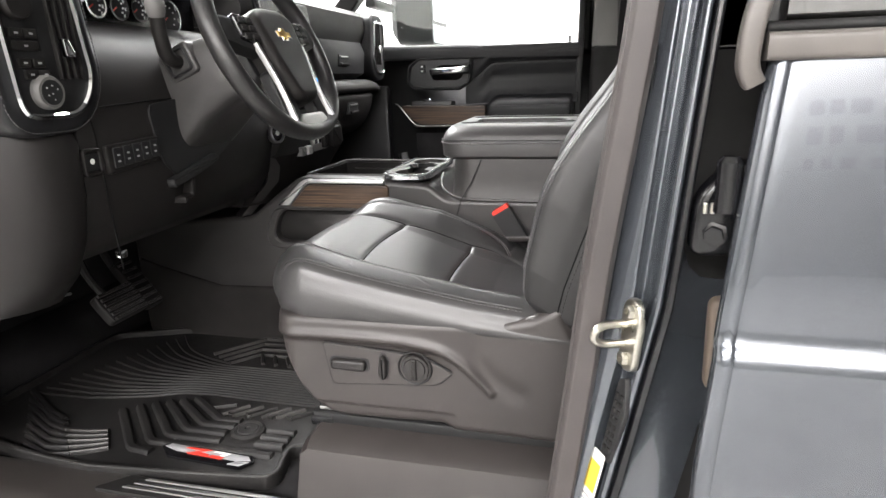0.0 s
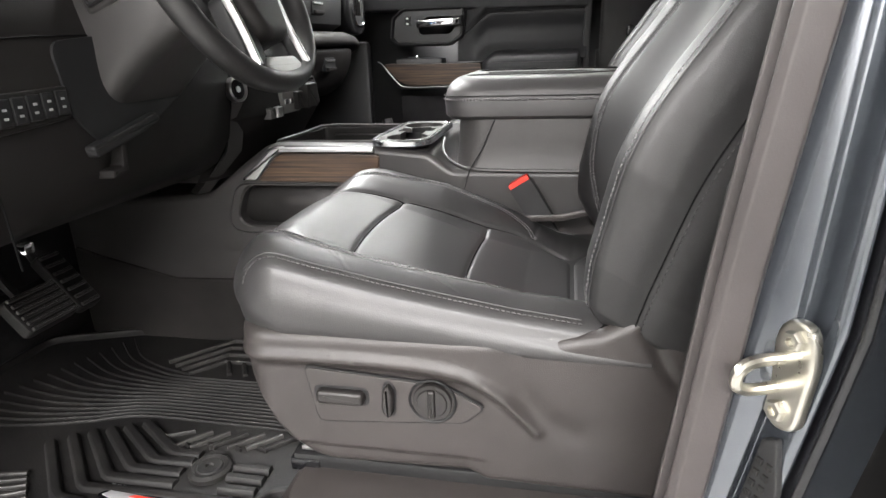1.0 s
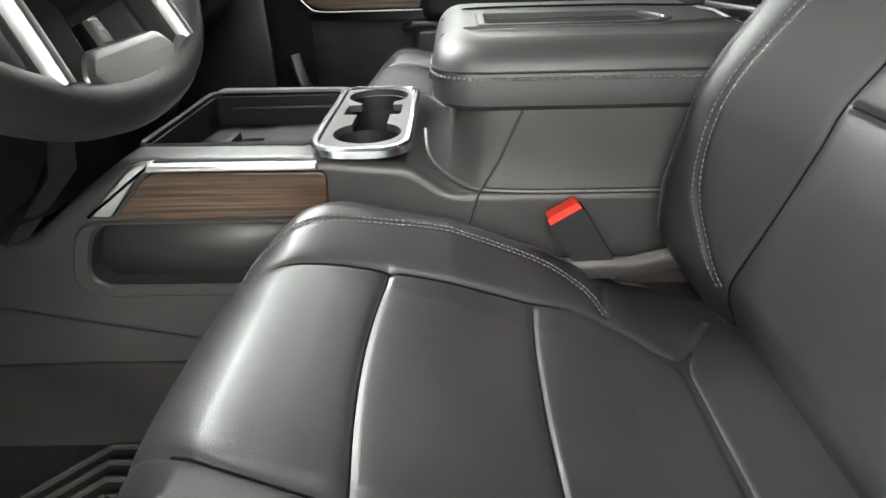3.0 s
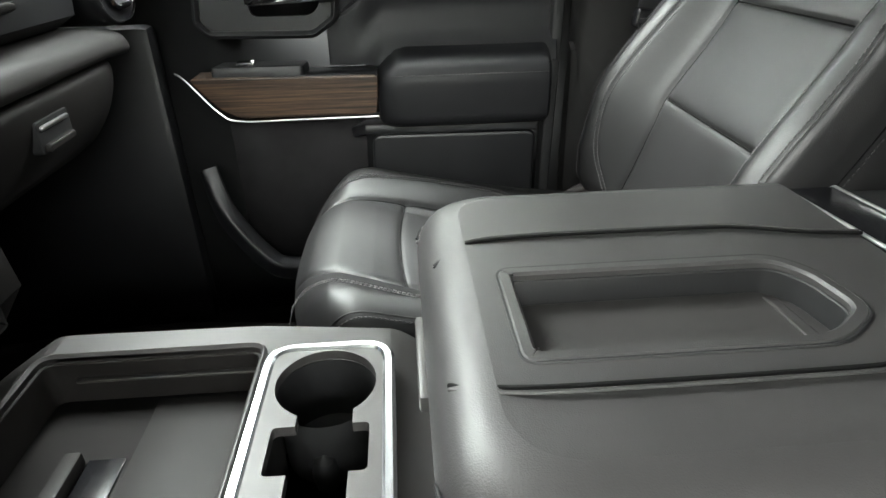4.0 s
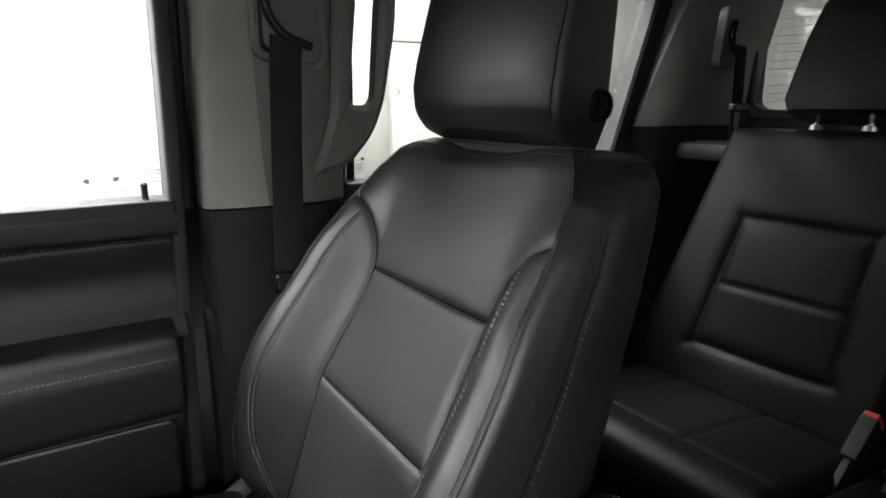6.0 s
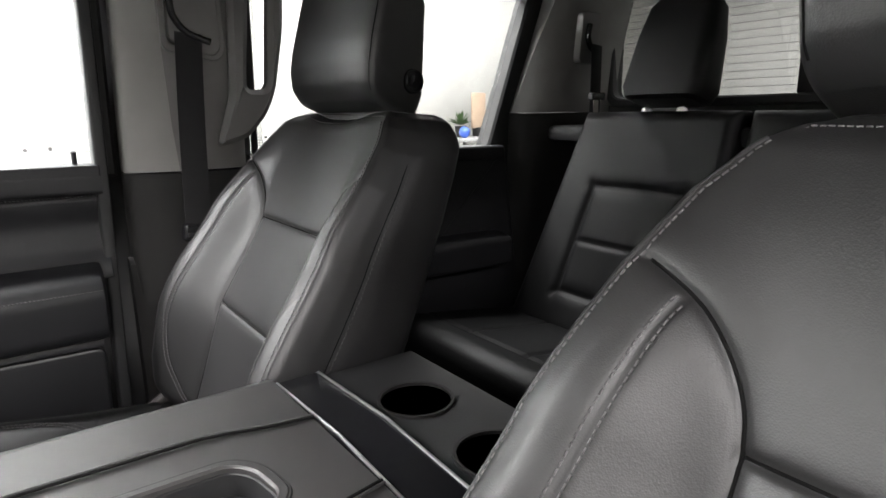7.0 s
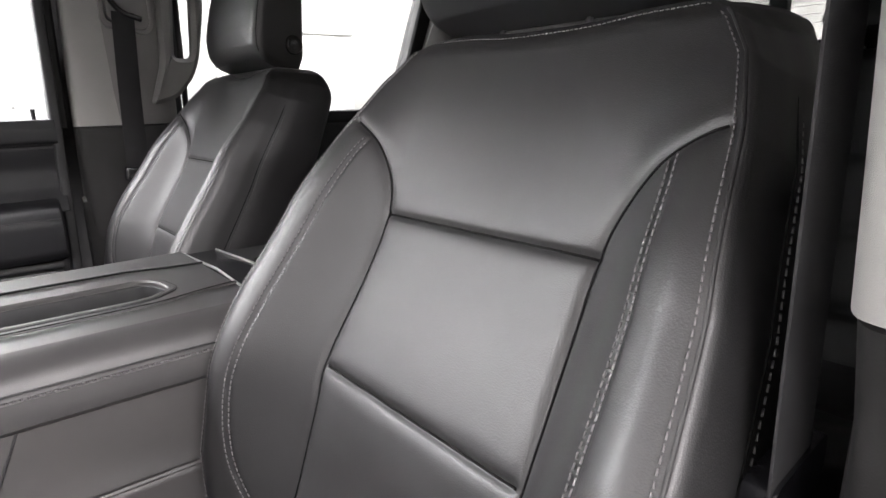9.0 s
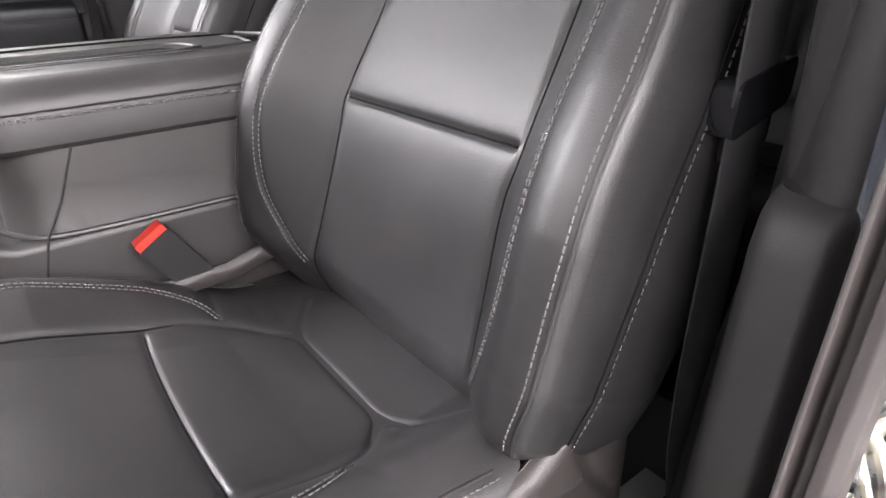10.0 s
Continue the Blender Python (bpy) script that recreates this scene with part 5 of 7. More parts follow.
def cush_top(x, u, inner):
    """inner: the sign of u on the console side, where the edge drops towards the buckle."""
    a = np.abs(u)
    xb = x
    for _ in range(6):
        xb = x - cush_bow(xb, u)
    w = cush_width(xb)
    zc = np.interp(x, CUSH_X, CUSH_Z)
    ze = np.interp(x, CUSH_X, CUSH_EDGE) - np.where(u * inner > 0, np.interp(x, [-0.11, -0.01, 0.095, 0.20], [0.0, 0.020, 0.052, 0.058]), 0)
    t = np.clip((a - 0.115) / (w - 0.115), 0, 1)
    h = zc + (ze - zc) * np.sin(np.pi / 2 * np.clip(t / 0.7, 0, 1)) ** 1.5
    g = near_curve(a, x, CUSH_GROOVE)
    h = h - 0.0028 * np.exp(-(g / 0.0034) ** 2) - 0.0018 * np.exp(-(g / 0.009) ** 2)
    inside = 1 - ease(a, 0.138, 0.148)
    for x0, bow in ((-0.182, 0.010), (-0.032, 0.006)):
        k = x - x0 - bow * (a / 0.14) ** 2
        h = h - inside * (0.0028 * np.exp(-(k / 0.0034) ** 2) + 0.0016 * np.exp(-(k / 0.010) ** 2))
    tail = np.abs(x - 0.052 - (a - 0.150) * 0.15)
    h = h - 0.002 * np.exp(-(tail / 0.004) ** 2) * ease(a, 0.150, 0.158) * (1 - ease(a, 0.195, 0.215))
    k = np.abs(x - 0.118)
    h = h - 0.0024 * np.exp(-(k / 0.004) ** 2) * (1 - ease(a, 0.085, 0.095))
    k = near_curve(a, x, [(0.092, 0.118), (0.160, 0.165)])
    h = h - 0.0024 * np.exp(-(k / 0.004) ** 2)
    st = near_curve(a, x, CUSH_STITCH)
    h = h - 0.0018 * np.exp(-(st / 0.0032) ** 2)
    if inner > 0:
        for crease in CREASES:
            h = h - 0.0007 * np.exp(-(near_curve(-u, x, crease) / 0.0016) ** 2)
    f = np.clip((xb - CUSH_FRONT) / 0.115, 0, 1)
    low = CUSH_BOTTOM + 0.015
    h = low + (h - low) * np.sqrt(np.clip(1 - (1 - f) ** 2.6, 0, 1))
    e = np.clip((w - a) / 0.058, 0, 1)
    return h - 0.030 * (1 - np.sqrt(np.clip(1 - (1 - e) ** 2, 0, 1)))


def cushion_mesh(dx, yc, inner):
    xs = np.concatenate([CUSH_FRONT + 0.09 * np.linspace(0, 1, 46) ** 1.7, np.linspace(-0.258, 0.20, 190)])
    nf, ns = 240, 8
    verts, faces = [], []
    for x in xs:
        w = float(cush_width(x))
        u = np.linspace(-w, w, nf)
        xx = x + cush_bow(np.full(nf, x), u)
        z = cush_top(xx, u, inner)
        ring = []
        for k in range(ns):
            t = k / ns
            ring.append((-w - 0.011 * math.sin(math.pi * t), CUSH_BOTTOM + (z[0] - CUSH_BOTTOM) * t, xx[0]))
        ring += list(zip(u, z, xx))
        for k in range(ns - 1, -1, -1):
            t = k / ns
            ring.append((w + 0.011 * math.sin(math.pi * t), CUSH_BOTTOM + (z[-1] - CUSH_BOTTOM) * t, xx[-1]))
        for a, b, q in ring:
            low = min(max((1.005 - b) / (1.005 - CUSH_BOTTOM), 0), 1)
            front = 1 - float(ease(np.array(q), -0.34, -0.10))
            verts.append((q + dx + 0.042 * low ** 1.5 * front, yc + a * (1 - 0.045 * low ** 2), b))
    n = nf + 2 * ns
    for i in range(len(xs) - 1):
        for j in range(n):
            k = (j + 1) % n
            faces.append((i * n + k, i * n + j, (i + 1) * n + j, (i + 1) * n + k))
    faces.append(tuple(range(n)))
    faces.append(tuple(range((len(xs) - 1) * n, len(xs) * n))[::-1])
    return verts, faces


def cush_row(dx, yc, curve, side, inner, lift=0.001):
    out = []
    for a, x in curve:
        h = lambda xx, uu: float(cush_top(np.array([xx]), np.array([uu]), inner)[0])
        z = h(x, side * a)
        n = Vector((-(h(x + 0.003, side * a) - z) / 0.003, -(h(x, side * a + 0.003) - z) / 0.003, 1)).normalized()
        out.append((Vector((x + dx, yc + side * a, z)) + n * lift, n))
    return out


def headrest_point(o, v0, v, c, s, taper=0.16, deep=0.0):
    """A point of the headrest at the height v; (c, s): the cosine and sine of the way round it, s towards the front."""
    v1 = v0 + 0.192
    e = min((v - v0) / 0.020, (v1 - v) / 0.018, 1)
    cut = (0.012 if v < v0 + 0.1 else 0.015) * (1 - math.sqrt(max(1 - (1 - e) ** 2, 0)))
    hw = float(np.interp(v - v0, [0, 0.05, 0.192], [0.148, 0.155, 0.151])) - cut
    df = float(np.interp(v - v0, [0, 0.02, 0.045, 0.08, 0.192], [0.016, 0.036, 0.050, 0.060, 0.082])) - cut * 0.8
    db = float(np.interp(v - v0, [0, 0.05, 0.192], [-0.084, -0.080, -0.022])) + cut - deep
    p = 2 / 8.0
    a = math.copysign(abs(c) ** p, c) * hw
    m = (df + db) / 2 + math.copysign(abs(s) ** p, s) * (df - db) / 2
    if s > 0:
        m += 0.006 * (1 - (a / hw) ** 2)
    return back_point(o, a * (1 - taper * (df - m) / (df - db)), v, m)


def headrest_mesh(o, v0, taper, deep):
    rows, n = 64, 112
    rings = []
    for i in range(rows):
        v = v0 + 0.192 * (0.5 - 0.5 * math.cos(math.pi * i / (rows - 1)))
        rings.append([tuple(headrest_point(o, v0, v, math.cos(2 * math.pi * k / n), math.sin(2 * math.pi * k / n), taper, deep)) for k in range(n)])
    return loft(rings)


SHELL_X = [-0.285, -0.275, -0.262, -0.240, -0.215, -0.195, -0.17, 0.0, 0.02, 0.10, 0.28]
SHELL_LOW = [0.925, 0.895, 0.868, 0.830, 0.800, 0.788, 0.783, 0.788, 0.780, 0.779, 0.775]
SHELL_TX = [-0.285, -0.15, 0.0, 0.10, 0.145, 0.185, 0.215, 0.235, 0.255, 0.28]
SHELL_TOP = [0.968, 0.970, 0.972, 0.976, 0.987, 1.010, 1.030, 1.037, 1.034, 1.01]
SHELL_RIDGE = curve2([(-0.285, 0.934), (-0.15, 0.937), (-0.06, 0.934), (0.0, 0.925), (0.035, 0.906), (0.062, 0.880), (0.082, 0.858)])


def shell_mesh(dx, y0, s):
    """Moulded side of the seat base, with its ridge and scallop."""
    nx, nt = 200, 90
    xs = np.concatenate([-0.285 + 0.05 * np.linspace(0, 1, 30) ** 1.6, np.linspace(-0.233, 0.28, nx - 30)])
    X, T = np.meshgrid(xs, 0.5 - 0.5 * np.cos(np.pi * np.linspace(0, 1, nt)))
    lo, hi = np.interp(X, SHELL_X, SHELL_LOW), np.interp(X, SHELL_TX, SHELL_TOP)
    Z = lo + (hi - lo) * T
    ridge = near_curve(X, Z, SHELL_RIDGE)
    above = ease(Z - np.interp(X, [-0.285, -0.06, 0.0, 0.04, 0.09, 0.34], [0.934, 0.934, 0.925, 0.90, 0.855, 0.85]), -0.01, 0.012)
    h = 0.009 * np.exp(-(ridge / (0.0095 - 0.004 * ease(X, -0.02, 0.075))) ** 2) * (1 - 0.3 * ease(X, 0.05, 0.085)) + 0.006 * above * (1 - ease(X, 0.0, 0.08))
    h = h - 0.0045 * np.exp(-(near_curve(X, Z, [(0.050, 0.915), (0.092, 0.872), (0.120, 0.858)]) / 0.016) ** 2) * ease(X, 0.04, 0.08)
    h = h - 0.004 * (1 - ease(Z - 0.812 - 0.02 * ease(X, 0.06, 0.12), -0.004, 0.004)) * (1 - ease(X, 0.0, 0.03))
    e = np.minimum((hi - Z), (Z - lo))
    h = h - 0.005 * np.exp(-(near_curve(X, Z, [(0.192, 0.992), (0.215, 0.945), (0.245, 0.905)]) / 0.007) ** 2)
    h = h - 0.014 * (1 - np.sqrt(np.clip(1 - (1 - np.clip(e / 0.016, 0, 1)) ** 2, 0, 1)))
    h = h - 0.045 * (1 - np.sqrt(np.clip(1 - (1 - np.clip((X + 0.285) / 0.045, 0, 1)) ** 2, 0, 1)))
    h = h - 0.030 * (1 - np.sqrt(np.clip(1 - (1 - np.clip((0.28 - X) / 0.05, 0, 1)) ** 2, 0, 1)))
    verts = [(x + dx, y0 + s * q, z) for x, q, z in zip(X.ravel(), h.ravel(), Z.ravel())]
    n = X.shape[1]
    faces = [(i * n + j, i * n + j + 1, (i + 1) * n + j + 1, (i + 1) * n + j) for i in range(nt - 1) for j in range(n - 1)]
    rim = [j for j in range(n)] + [i * n + n - 1 for i in range(1, nt)] + [(nt - 1) * n + j for j in range(n - 2, -1, -1)] + [i * n for i in range(nt - 2, 0, -1)]
    base = len(verts)
    verts += [(verts[i][0], y0 - s * 0.06, verts[i][2]) for i in rim]
    m = len(rim)
    faces += [(rim[k], rim[(k + 1) % m], base + (k + 1) % m, base + k) for k in range(m)]
    return verts, faces


def seat_buckle(x, y, z, lean=30, label="black seat belt buckle with red release button", turn=0):
    t = thing("seat_buckle", label, "seat belt buckle", (x, y, z), "seat belt buckles")
    m = Matrix.Translation((x, y, z)) @ Matrix.Rotation(radians(turn), 4, "Z") @ Matrix.Rotation(radians(-lean), 4, "Y")
    pl = lambda a, b, c: tuple(m @ Vector((a, c, b)))
    part("housing", slab(rounded([(-0.021, -0.085), (0.021, -0.085), (0.022, 0.0), (-0.022, 0.0)], 0.005), pl, -0.013, 0.013, 0.004), BLACK_MATT, t)
    part("ridge", slab(rounded([(-0.016, -0.07), (0.016, -0.07), (0.016, -0.02), (-0.016, -0.02)], 0.004), pl, 0.012, 0.0145, 0.001), PILLAR_DARK, t)
    part("release_button", slab(rounded([(-0.020, -0.004), (0.020, -0.004), (0.020, 0.009), (-0.020, 0.009)], 0.004), pl, -0.0115, 0.0115, 0.003), RED, t, "red release button")
    part("stalk", slab([(-0.012, -0.17), (0.012, -0.17), (0.014, -0.08), (-0.014, -0.08)], pl, -0.006, 0.006, 0.002), BLACK_MATT, t)
    return t


def front_seat(name, label, yc, dx, dback, outer):
    """outer: -1 where the door is towards -y, +1 where it is towards +y."""
    o = (0.245 + dback, yc, 1.180 + 0.12 * dback)
    t = thing(name, label, "car seat", (dx, yc, 0.70), "front seats")
    hv, sag = (0.397, 0.006) if outer < 0 else (0.390, 0.013)
    back = part("backrest", back_mesh(o, sag), LEATHER, t)
    cush = part("cushion", cushion_mesh(dx, yc, -outer), LEATHER_WORN if outer < 0 else LEATHER, t)
    ho = (o[0] - 0.012, o[1] + 0.018, o[2] - 0.006) if outer < 0 else o
    taper, deep = (0.06, 0.022) if outer < 0 else (0.16, 0.0)
    rest = part("headrest", headrest_mesh(ho, hv, taper, deep), LEATHER, t)
    runs, dark, side_runs = [], [], []
    for s in (-1, 1):
        runs += [stitch_run(back_row(o, shifted(BACK_STITCH, k), s)) for k in (-0.0035, 0.0035)]
        edge = [(float(np.interp(v, BACK_V, BACK_W)) - 0.008, v) for v in np.linspace(-0.205, 0.358, 90)]
        runs.append(stitch_run(back_row(o, edge, s)))
        part("piping", tube([p for p, n in back_row(o, shifted(edge, -0.0045), s, 0.0)], 0.0015, 8, (0, 1, 0)), LEATHER, back)
        side_seam = []
        for v in np.linspace(-0.20, 0.362, 60):
            w = float(np.interp(v, BACK_V, BACK_W))
            d = float(back_front(np.array([w]), np.array([v]))[0])
            wb = float(np.interp(v, BACK_V, BACK_REAR))
            side_seam.append((back_point(o, s * (w + (wb - w) * 0.36 + 0.0045), v, d + (-0.115 - d) * 0.36), Vector((0, s, 0))))
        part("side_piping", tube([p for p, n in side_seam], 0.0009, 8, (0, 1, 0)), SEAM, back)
        side_runs.append(stitch_run([(p - BACK_FWD * 0.006 + n * 0.0012, n) for p, n in side_seam], 0.007, 0.0046, 0.0007, 0.0004))
        front = [(headrest_point(ho, hv, v, s * 0.80, 0.60, taper, deep), (BACK_FWD + Vector((0, s * 0.5, 0))).normalized()) for v in np.linspace(hv + 0.012, hv + 0.180, 40)]
        dark.append(stitch_run([(p - Vector((0, s * 0.004, 0)), n) for p, n in front], 0.006, 0.004, 0.0006, 0.0004))
        part("seam", tube([p for p, n in front], 0.0009, 6, (0, 1, 0)), SEAM, rest)
        runs += [stitch_run(cush_row(dx, yc, shifted(CUSH_STITCH, k), s, -outer)) for k in (-0.0035, 0.0035)]
        ce = [(float(cush_width(x)) - 0.013, x) for x in np.linspace(-0.270, 0.125, 84)]
        runs.append(stitch_run(cush_row(dx, yc, ce, s, -outer)))
        part("piping", tube([p for p, n in cush_row(dx, yc, shifted(ce, 0.006), s, -outer, -0.0003)], 0.0014, 8), LEATHER, cush)
    # Dark tubes along the stitched grooves, with the groove shade as their colour.
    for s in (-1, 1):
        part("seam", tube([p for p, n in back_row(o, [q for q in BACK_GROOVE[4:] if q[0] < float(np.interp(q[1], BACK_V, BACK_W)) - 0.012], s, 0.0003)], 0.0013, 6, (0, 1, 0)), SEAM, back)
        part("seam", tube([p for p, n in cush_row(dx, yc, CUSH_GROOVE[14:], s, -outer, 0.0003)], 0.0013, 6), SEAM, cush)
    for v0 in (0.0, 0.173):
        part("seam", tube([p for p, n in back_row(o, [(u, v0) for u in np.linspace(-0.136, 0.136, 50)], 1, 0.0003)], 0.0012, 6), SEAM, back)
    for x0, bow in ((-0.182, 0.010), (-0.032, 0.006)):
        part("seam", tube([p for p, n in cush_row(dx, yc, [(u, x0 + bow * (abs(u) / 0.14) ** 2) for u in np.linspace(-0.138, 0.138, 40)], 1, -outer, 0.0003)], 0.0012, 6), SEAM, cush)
    tops = [(u, 0.3715 - 0.88 * sag * math.exp(-(u / 0.085) ** 4)) for u in np.linspace(-0.158, 0.158, 70)]
    tops = [(-0.174, 0.3595), (-0.169, 0.364), (-0.164, 0.3685)] + tops + [(0.164, 0.3685), (0.169, 0.364), (0.174, 0.3595)]
    top_row = []
    for u, v in tops:
        d = float(back_front(np.array([u]), np.array([0.3725]))[0])
        top_row.append((back_point(o, u, v, d), (BACK_FWD + BACK_UP).normalized()))
    for dv in (0.0, -0.0042):
        dark.append(stitch_run([(p + BACK_UP * dv, n) for p, n in top_row], 0.0048, 0.0032, 0.0006, 0.0012))
    tagged(part("stitching", join_rows(*runs), THREAD, t, "light grey contrast double stitching"), kind="stuff")
    tagged(part("side_stitching", join_rows(*side_runs), THREAD_DARK, t), kind="stuff")
    tagged(part("edge_stitching", join_rows(*dark), THREAD if outer < 0 else THREAD_DARK, t), kind="stuff")
    for s in (-1, 1):
        part("headrest_post", rod(back_point(ho, s * 0.055, 0.33, -0.030), back_point(ho, s * 0.055, 0.42, -0.030), 0.005), BLACK_MATT, t)
        part("post_collar", turned([(0.012, 0), (0.012, 0.008), (0.009, 0.011)], back_point(ho, s * 0.055, 0.366, -0.030), BACK_UP, 16), BLACK_MATT, t)
    bc = back_point(ho, -0.1435, hv + 0.058, -0.056) if outer < 0 else back_point(ho, -0.1375, hv + 0.058, -0.040)
    part("release_button", turned([(0.019, -0.008), (0.019, 0.002), (0.0175, 0.005), (0.015, 0.005), (0.0138, 0.0015), (0.0095, 0.0015), (0.0085, 0.005), (0.0, 0.0058)], bc, (0, -1, 0), 28), BLACK, rest, "round black release button")
    # base and its shells
    part("base_frame", box(-0.235 + dx, 0.24 + dx, yc - 0.215, yc + 0.215, 0.775, 0.935, 0.02), BLACK_MATT, t)
    part("front_trim", loft([[(x + dx, yc + a, z) for x, z in ((-0.20, 0.80), (-0.245, 0.845), (-0.285 - k, 0.905), (-0.290 - k, 0.935), (-0.27, 0.952), (-0.20, 0.952))] for a, k in ((-0.225, -0.01), (-0.18, 0.012), (0.0, 0.030), (0.18, 0.012), (0.225, -0.01))]), TRIM, t)
    for s in (-1, 1):
        sh = part("side_trim", shell_mesh(dx, yc + s * 0.260, s), TRIM, t)
        if s != outer:
            continue
        pl = on_y(yc + s * 0.264, s)
        plate = [(-0.193, 0.925), (-0.025, 0.913), (0.022, 0.888), (-0.002, 0.866), (-0.180, 0.852)]
        outline = rounded([(a + dx, b) for a, b in plate], 0.008, 4)
        part("plate_gap", slab(inset(ccw(outline), -0.0016), pl, -0.003, 0.0012, 0.0003, 1), BLACK_MATT, sh)
        panel = part("switch_panel", slab(outline, pl, -0.002, 0.0028, 0.0015), TRIM, t)
        part("cushion_switch", slab(rrect(-0.183 + dx, -0.114 + dx, 0.879, 0.903, 0.009), pl, 0.0005, 0.0034, 0.001), BLACK_MATT, panel)
        part("cushion_switch", slab(rrect(-0.178 + dx, -0.119 + dx, 0.882, 0.900, 0.007), pl, 0.002, 0.013, 0.005, 4), SWITCH, panel)
        part("lumbar_well", slab(rounded([(-0.101 + dx, 0.876), (-0.092 + dx, 0.866), (-0.083 + dx, 0.870), (-0.080 + dx, 0.905), (-0.088 + dx, 0.917), (-0.097 + dx, 0.912)], 0.008), pl, 0.0005, 0.0034, 0.001), BLACK_MATT, panel)
        part("backrest_switch", slab(rounded([(-0.0975 + dx, 0.880), (-0.090 + dx, 0.870), (-0.0845 + dx, 0.875), (-0.083 + dx, 0.903), (-0.089 + dx, 0.914), (-0.095 + dx, 0.908)], 0.005), pl, 0.002, 0.014, 0.004, 4), SWITCH, panel)
        knob_at = (-0.038 + dx, yc + s * 0.266, 0.893)
        part("knob_surround", turned([(0.0285, 0), (0.0285, 0.002), (0.0272, 0.0034), (0.0255, 0.0022), (0.0255, 0)], knob_at, (0, s, 0), 40), BLACK_MATT, panel)
        part("lumbar_knob", turned([(0.0232, 0), (0.0232, 0.004), (0.0225, 0.0055), (0.018, 0.0052), (0.017, 0.0068), (0.0, 0.0075)], knob_at, (0, s, 0), 40), SWITCH, panel)
        part("knob_grip", slab(rrect(-0.0425 + dx, -0.0335 + dx, 0.875, 0.911, 0.003), pl, 0.006, 0.0125, 0.003, 3), SWITCH, panel)
        part("seat_rail", box(-0.238 + dx, 0.42 + dx, yc + s * 0.222 - 0.016, yc + s * 0.222 + 0.022, 0.752, 0.776, 0.003), BLACK_MATT, t)
        part("rail_slider", box(-0.228 + dx, 0.40 + dx, yc + s * 0.222 - 0.010, yc + s * 0.222 + 0.026, 0.778, 0.785, 0.002), SATIN, t)
        part("rail_end_cap", box(-0.243 + dx, -0.20 + dx, yc + s * 0.222 - 0.018, yc + s * 0.222 + 0.024, 0.750, 0.770, 0.004), BLACK, t)
    part("seat_rail", box(-0.238 + dx, 0.42 + dx, yc - outer * 0.222 - 0.016, yc - outer * 0.222 + 0.022, 0.752, 0.776, 0.003), BLACK_MATT, t)
    part("back_shell", slab([(a + yc, b) for a, b in rrect(-0.20, 0.20, 1.02, 1.42, 0.05)], (lambda a, b, c: tuple(back_point(o, a - yc, (b - 1.18) / math.cos(LEAN_BACK), -0.114 - c))), 0.0, 0.012, 0.008, 3), PILLAR_DARK, t)
    return t


front_seat("driver_seat", "black leather power seat with grey stitching, creased outer bolster", 1.132, 0.0, 0.0, -1)
front_seat("passenger_seat", "smooth black leather power seat with grey stitching", 2.063, 0.030, 0.064, 1)
seat_buckle(0.022, 1.385, 1.032, 32, "black driver seat belt buckle with red button beside the console")


# ---- passenger front door ----
pdoor = thing("passenger_door", "closed dark passenger door with chrome handle, wood trim and armrest", "car door", (-0.2, 2.42, 0.70), "doors")
dp = on_y(2.400, -1)
panel = rounded([(-0.66, 0.68), (0.10, 0.68), (0.115, 1.0), (0.142, 1.434), (-0.62, 1.446)], 0.012, 4)
door_bm = slab(panel, on_y(2.46, -1), 0.0, 0.060, 0.012, 3)
pocket = slab(rounded([(-0.505, 0.84), (-0.27, 0.80), (-0.245, 1.07), (-0.28, 1.105), (-0.44, 1.105), (-0.505, 1.05)], 0.04, 5), on_y(2.44, -1), 0.0, 0.10, 0.001)
bow = slab(rounded([(-0.425, 1.315), (-0.318, 1.315), (-0.300, 1.335), (-0.305, 1.372), (-0.40, 1.372), (-0.43, 1.345)], 0.012, 4), on_y(2.432, -1), 0.0, 0.08, 0.001)
part("door_panel", carve(door_bm, [pocket, bow]), DOOR_SOFT, pdoor)
part("pocket_back", box(-0.51, -0.24, 2.436, 2.441, 0.79, 1.11, 0), CARPET, pdoor)
part("handle_bowl", box(-0.44, -0.29, 2.428, 2.433, 1.305, 1.38, 0), DOOR, pdoor)
part("sill_pad", sweep([(-0.64, 2.408, 1.440), (-0.30, 2.404, 1.437), (-0.20, 2.404, 1.431), (0.135, 2.404, 1.426)], rounded([(-0.05, -0.045), (0.018, -0.045), (0.020, -0.006), (0.008, 0.010), (-0.05, 0.012)], 0.010, 4)), DOOR_SOFT, pdoor, "padded window sill")
seam = [(-0.295, 1.306), (-0.275, 1.312), (-0.250, 1.325), (-0.203, 1.362), (-0.172, 1.374), (-0.05, 1.3765), (0.132, 1.3765)]
SEAM = curve2(seam)


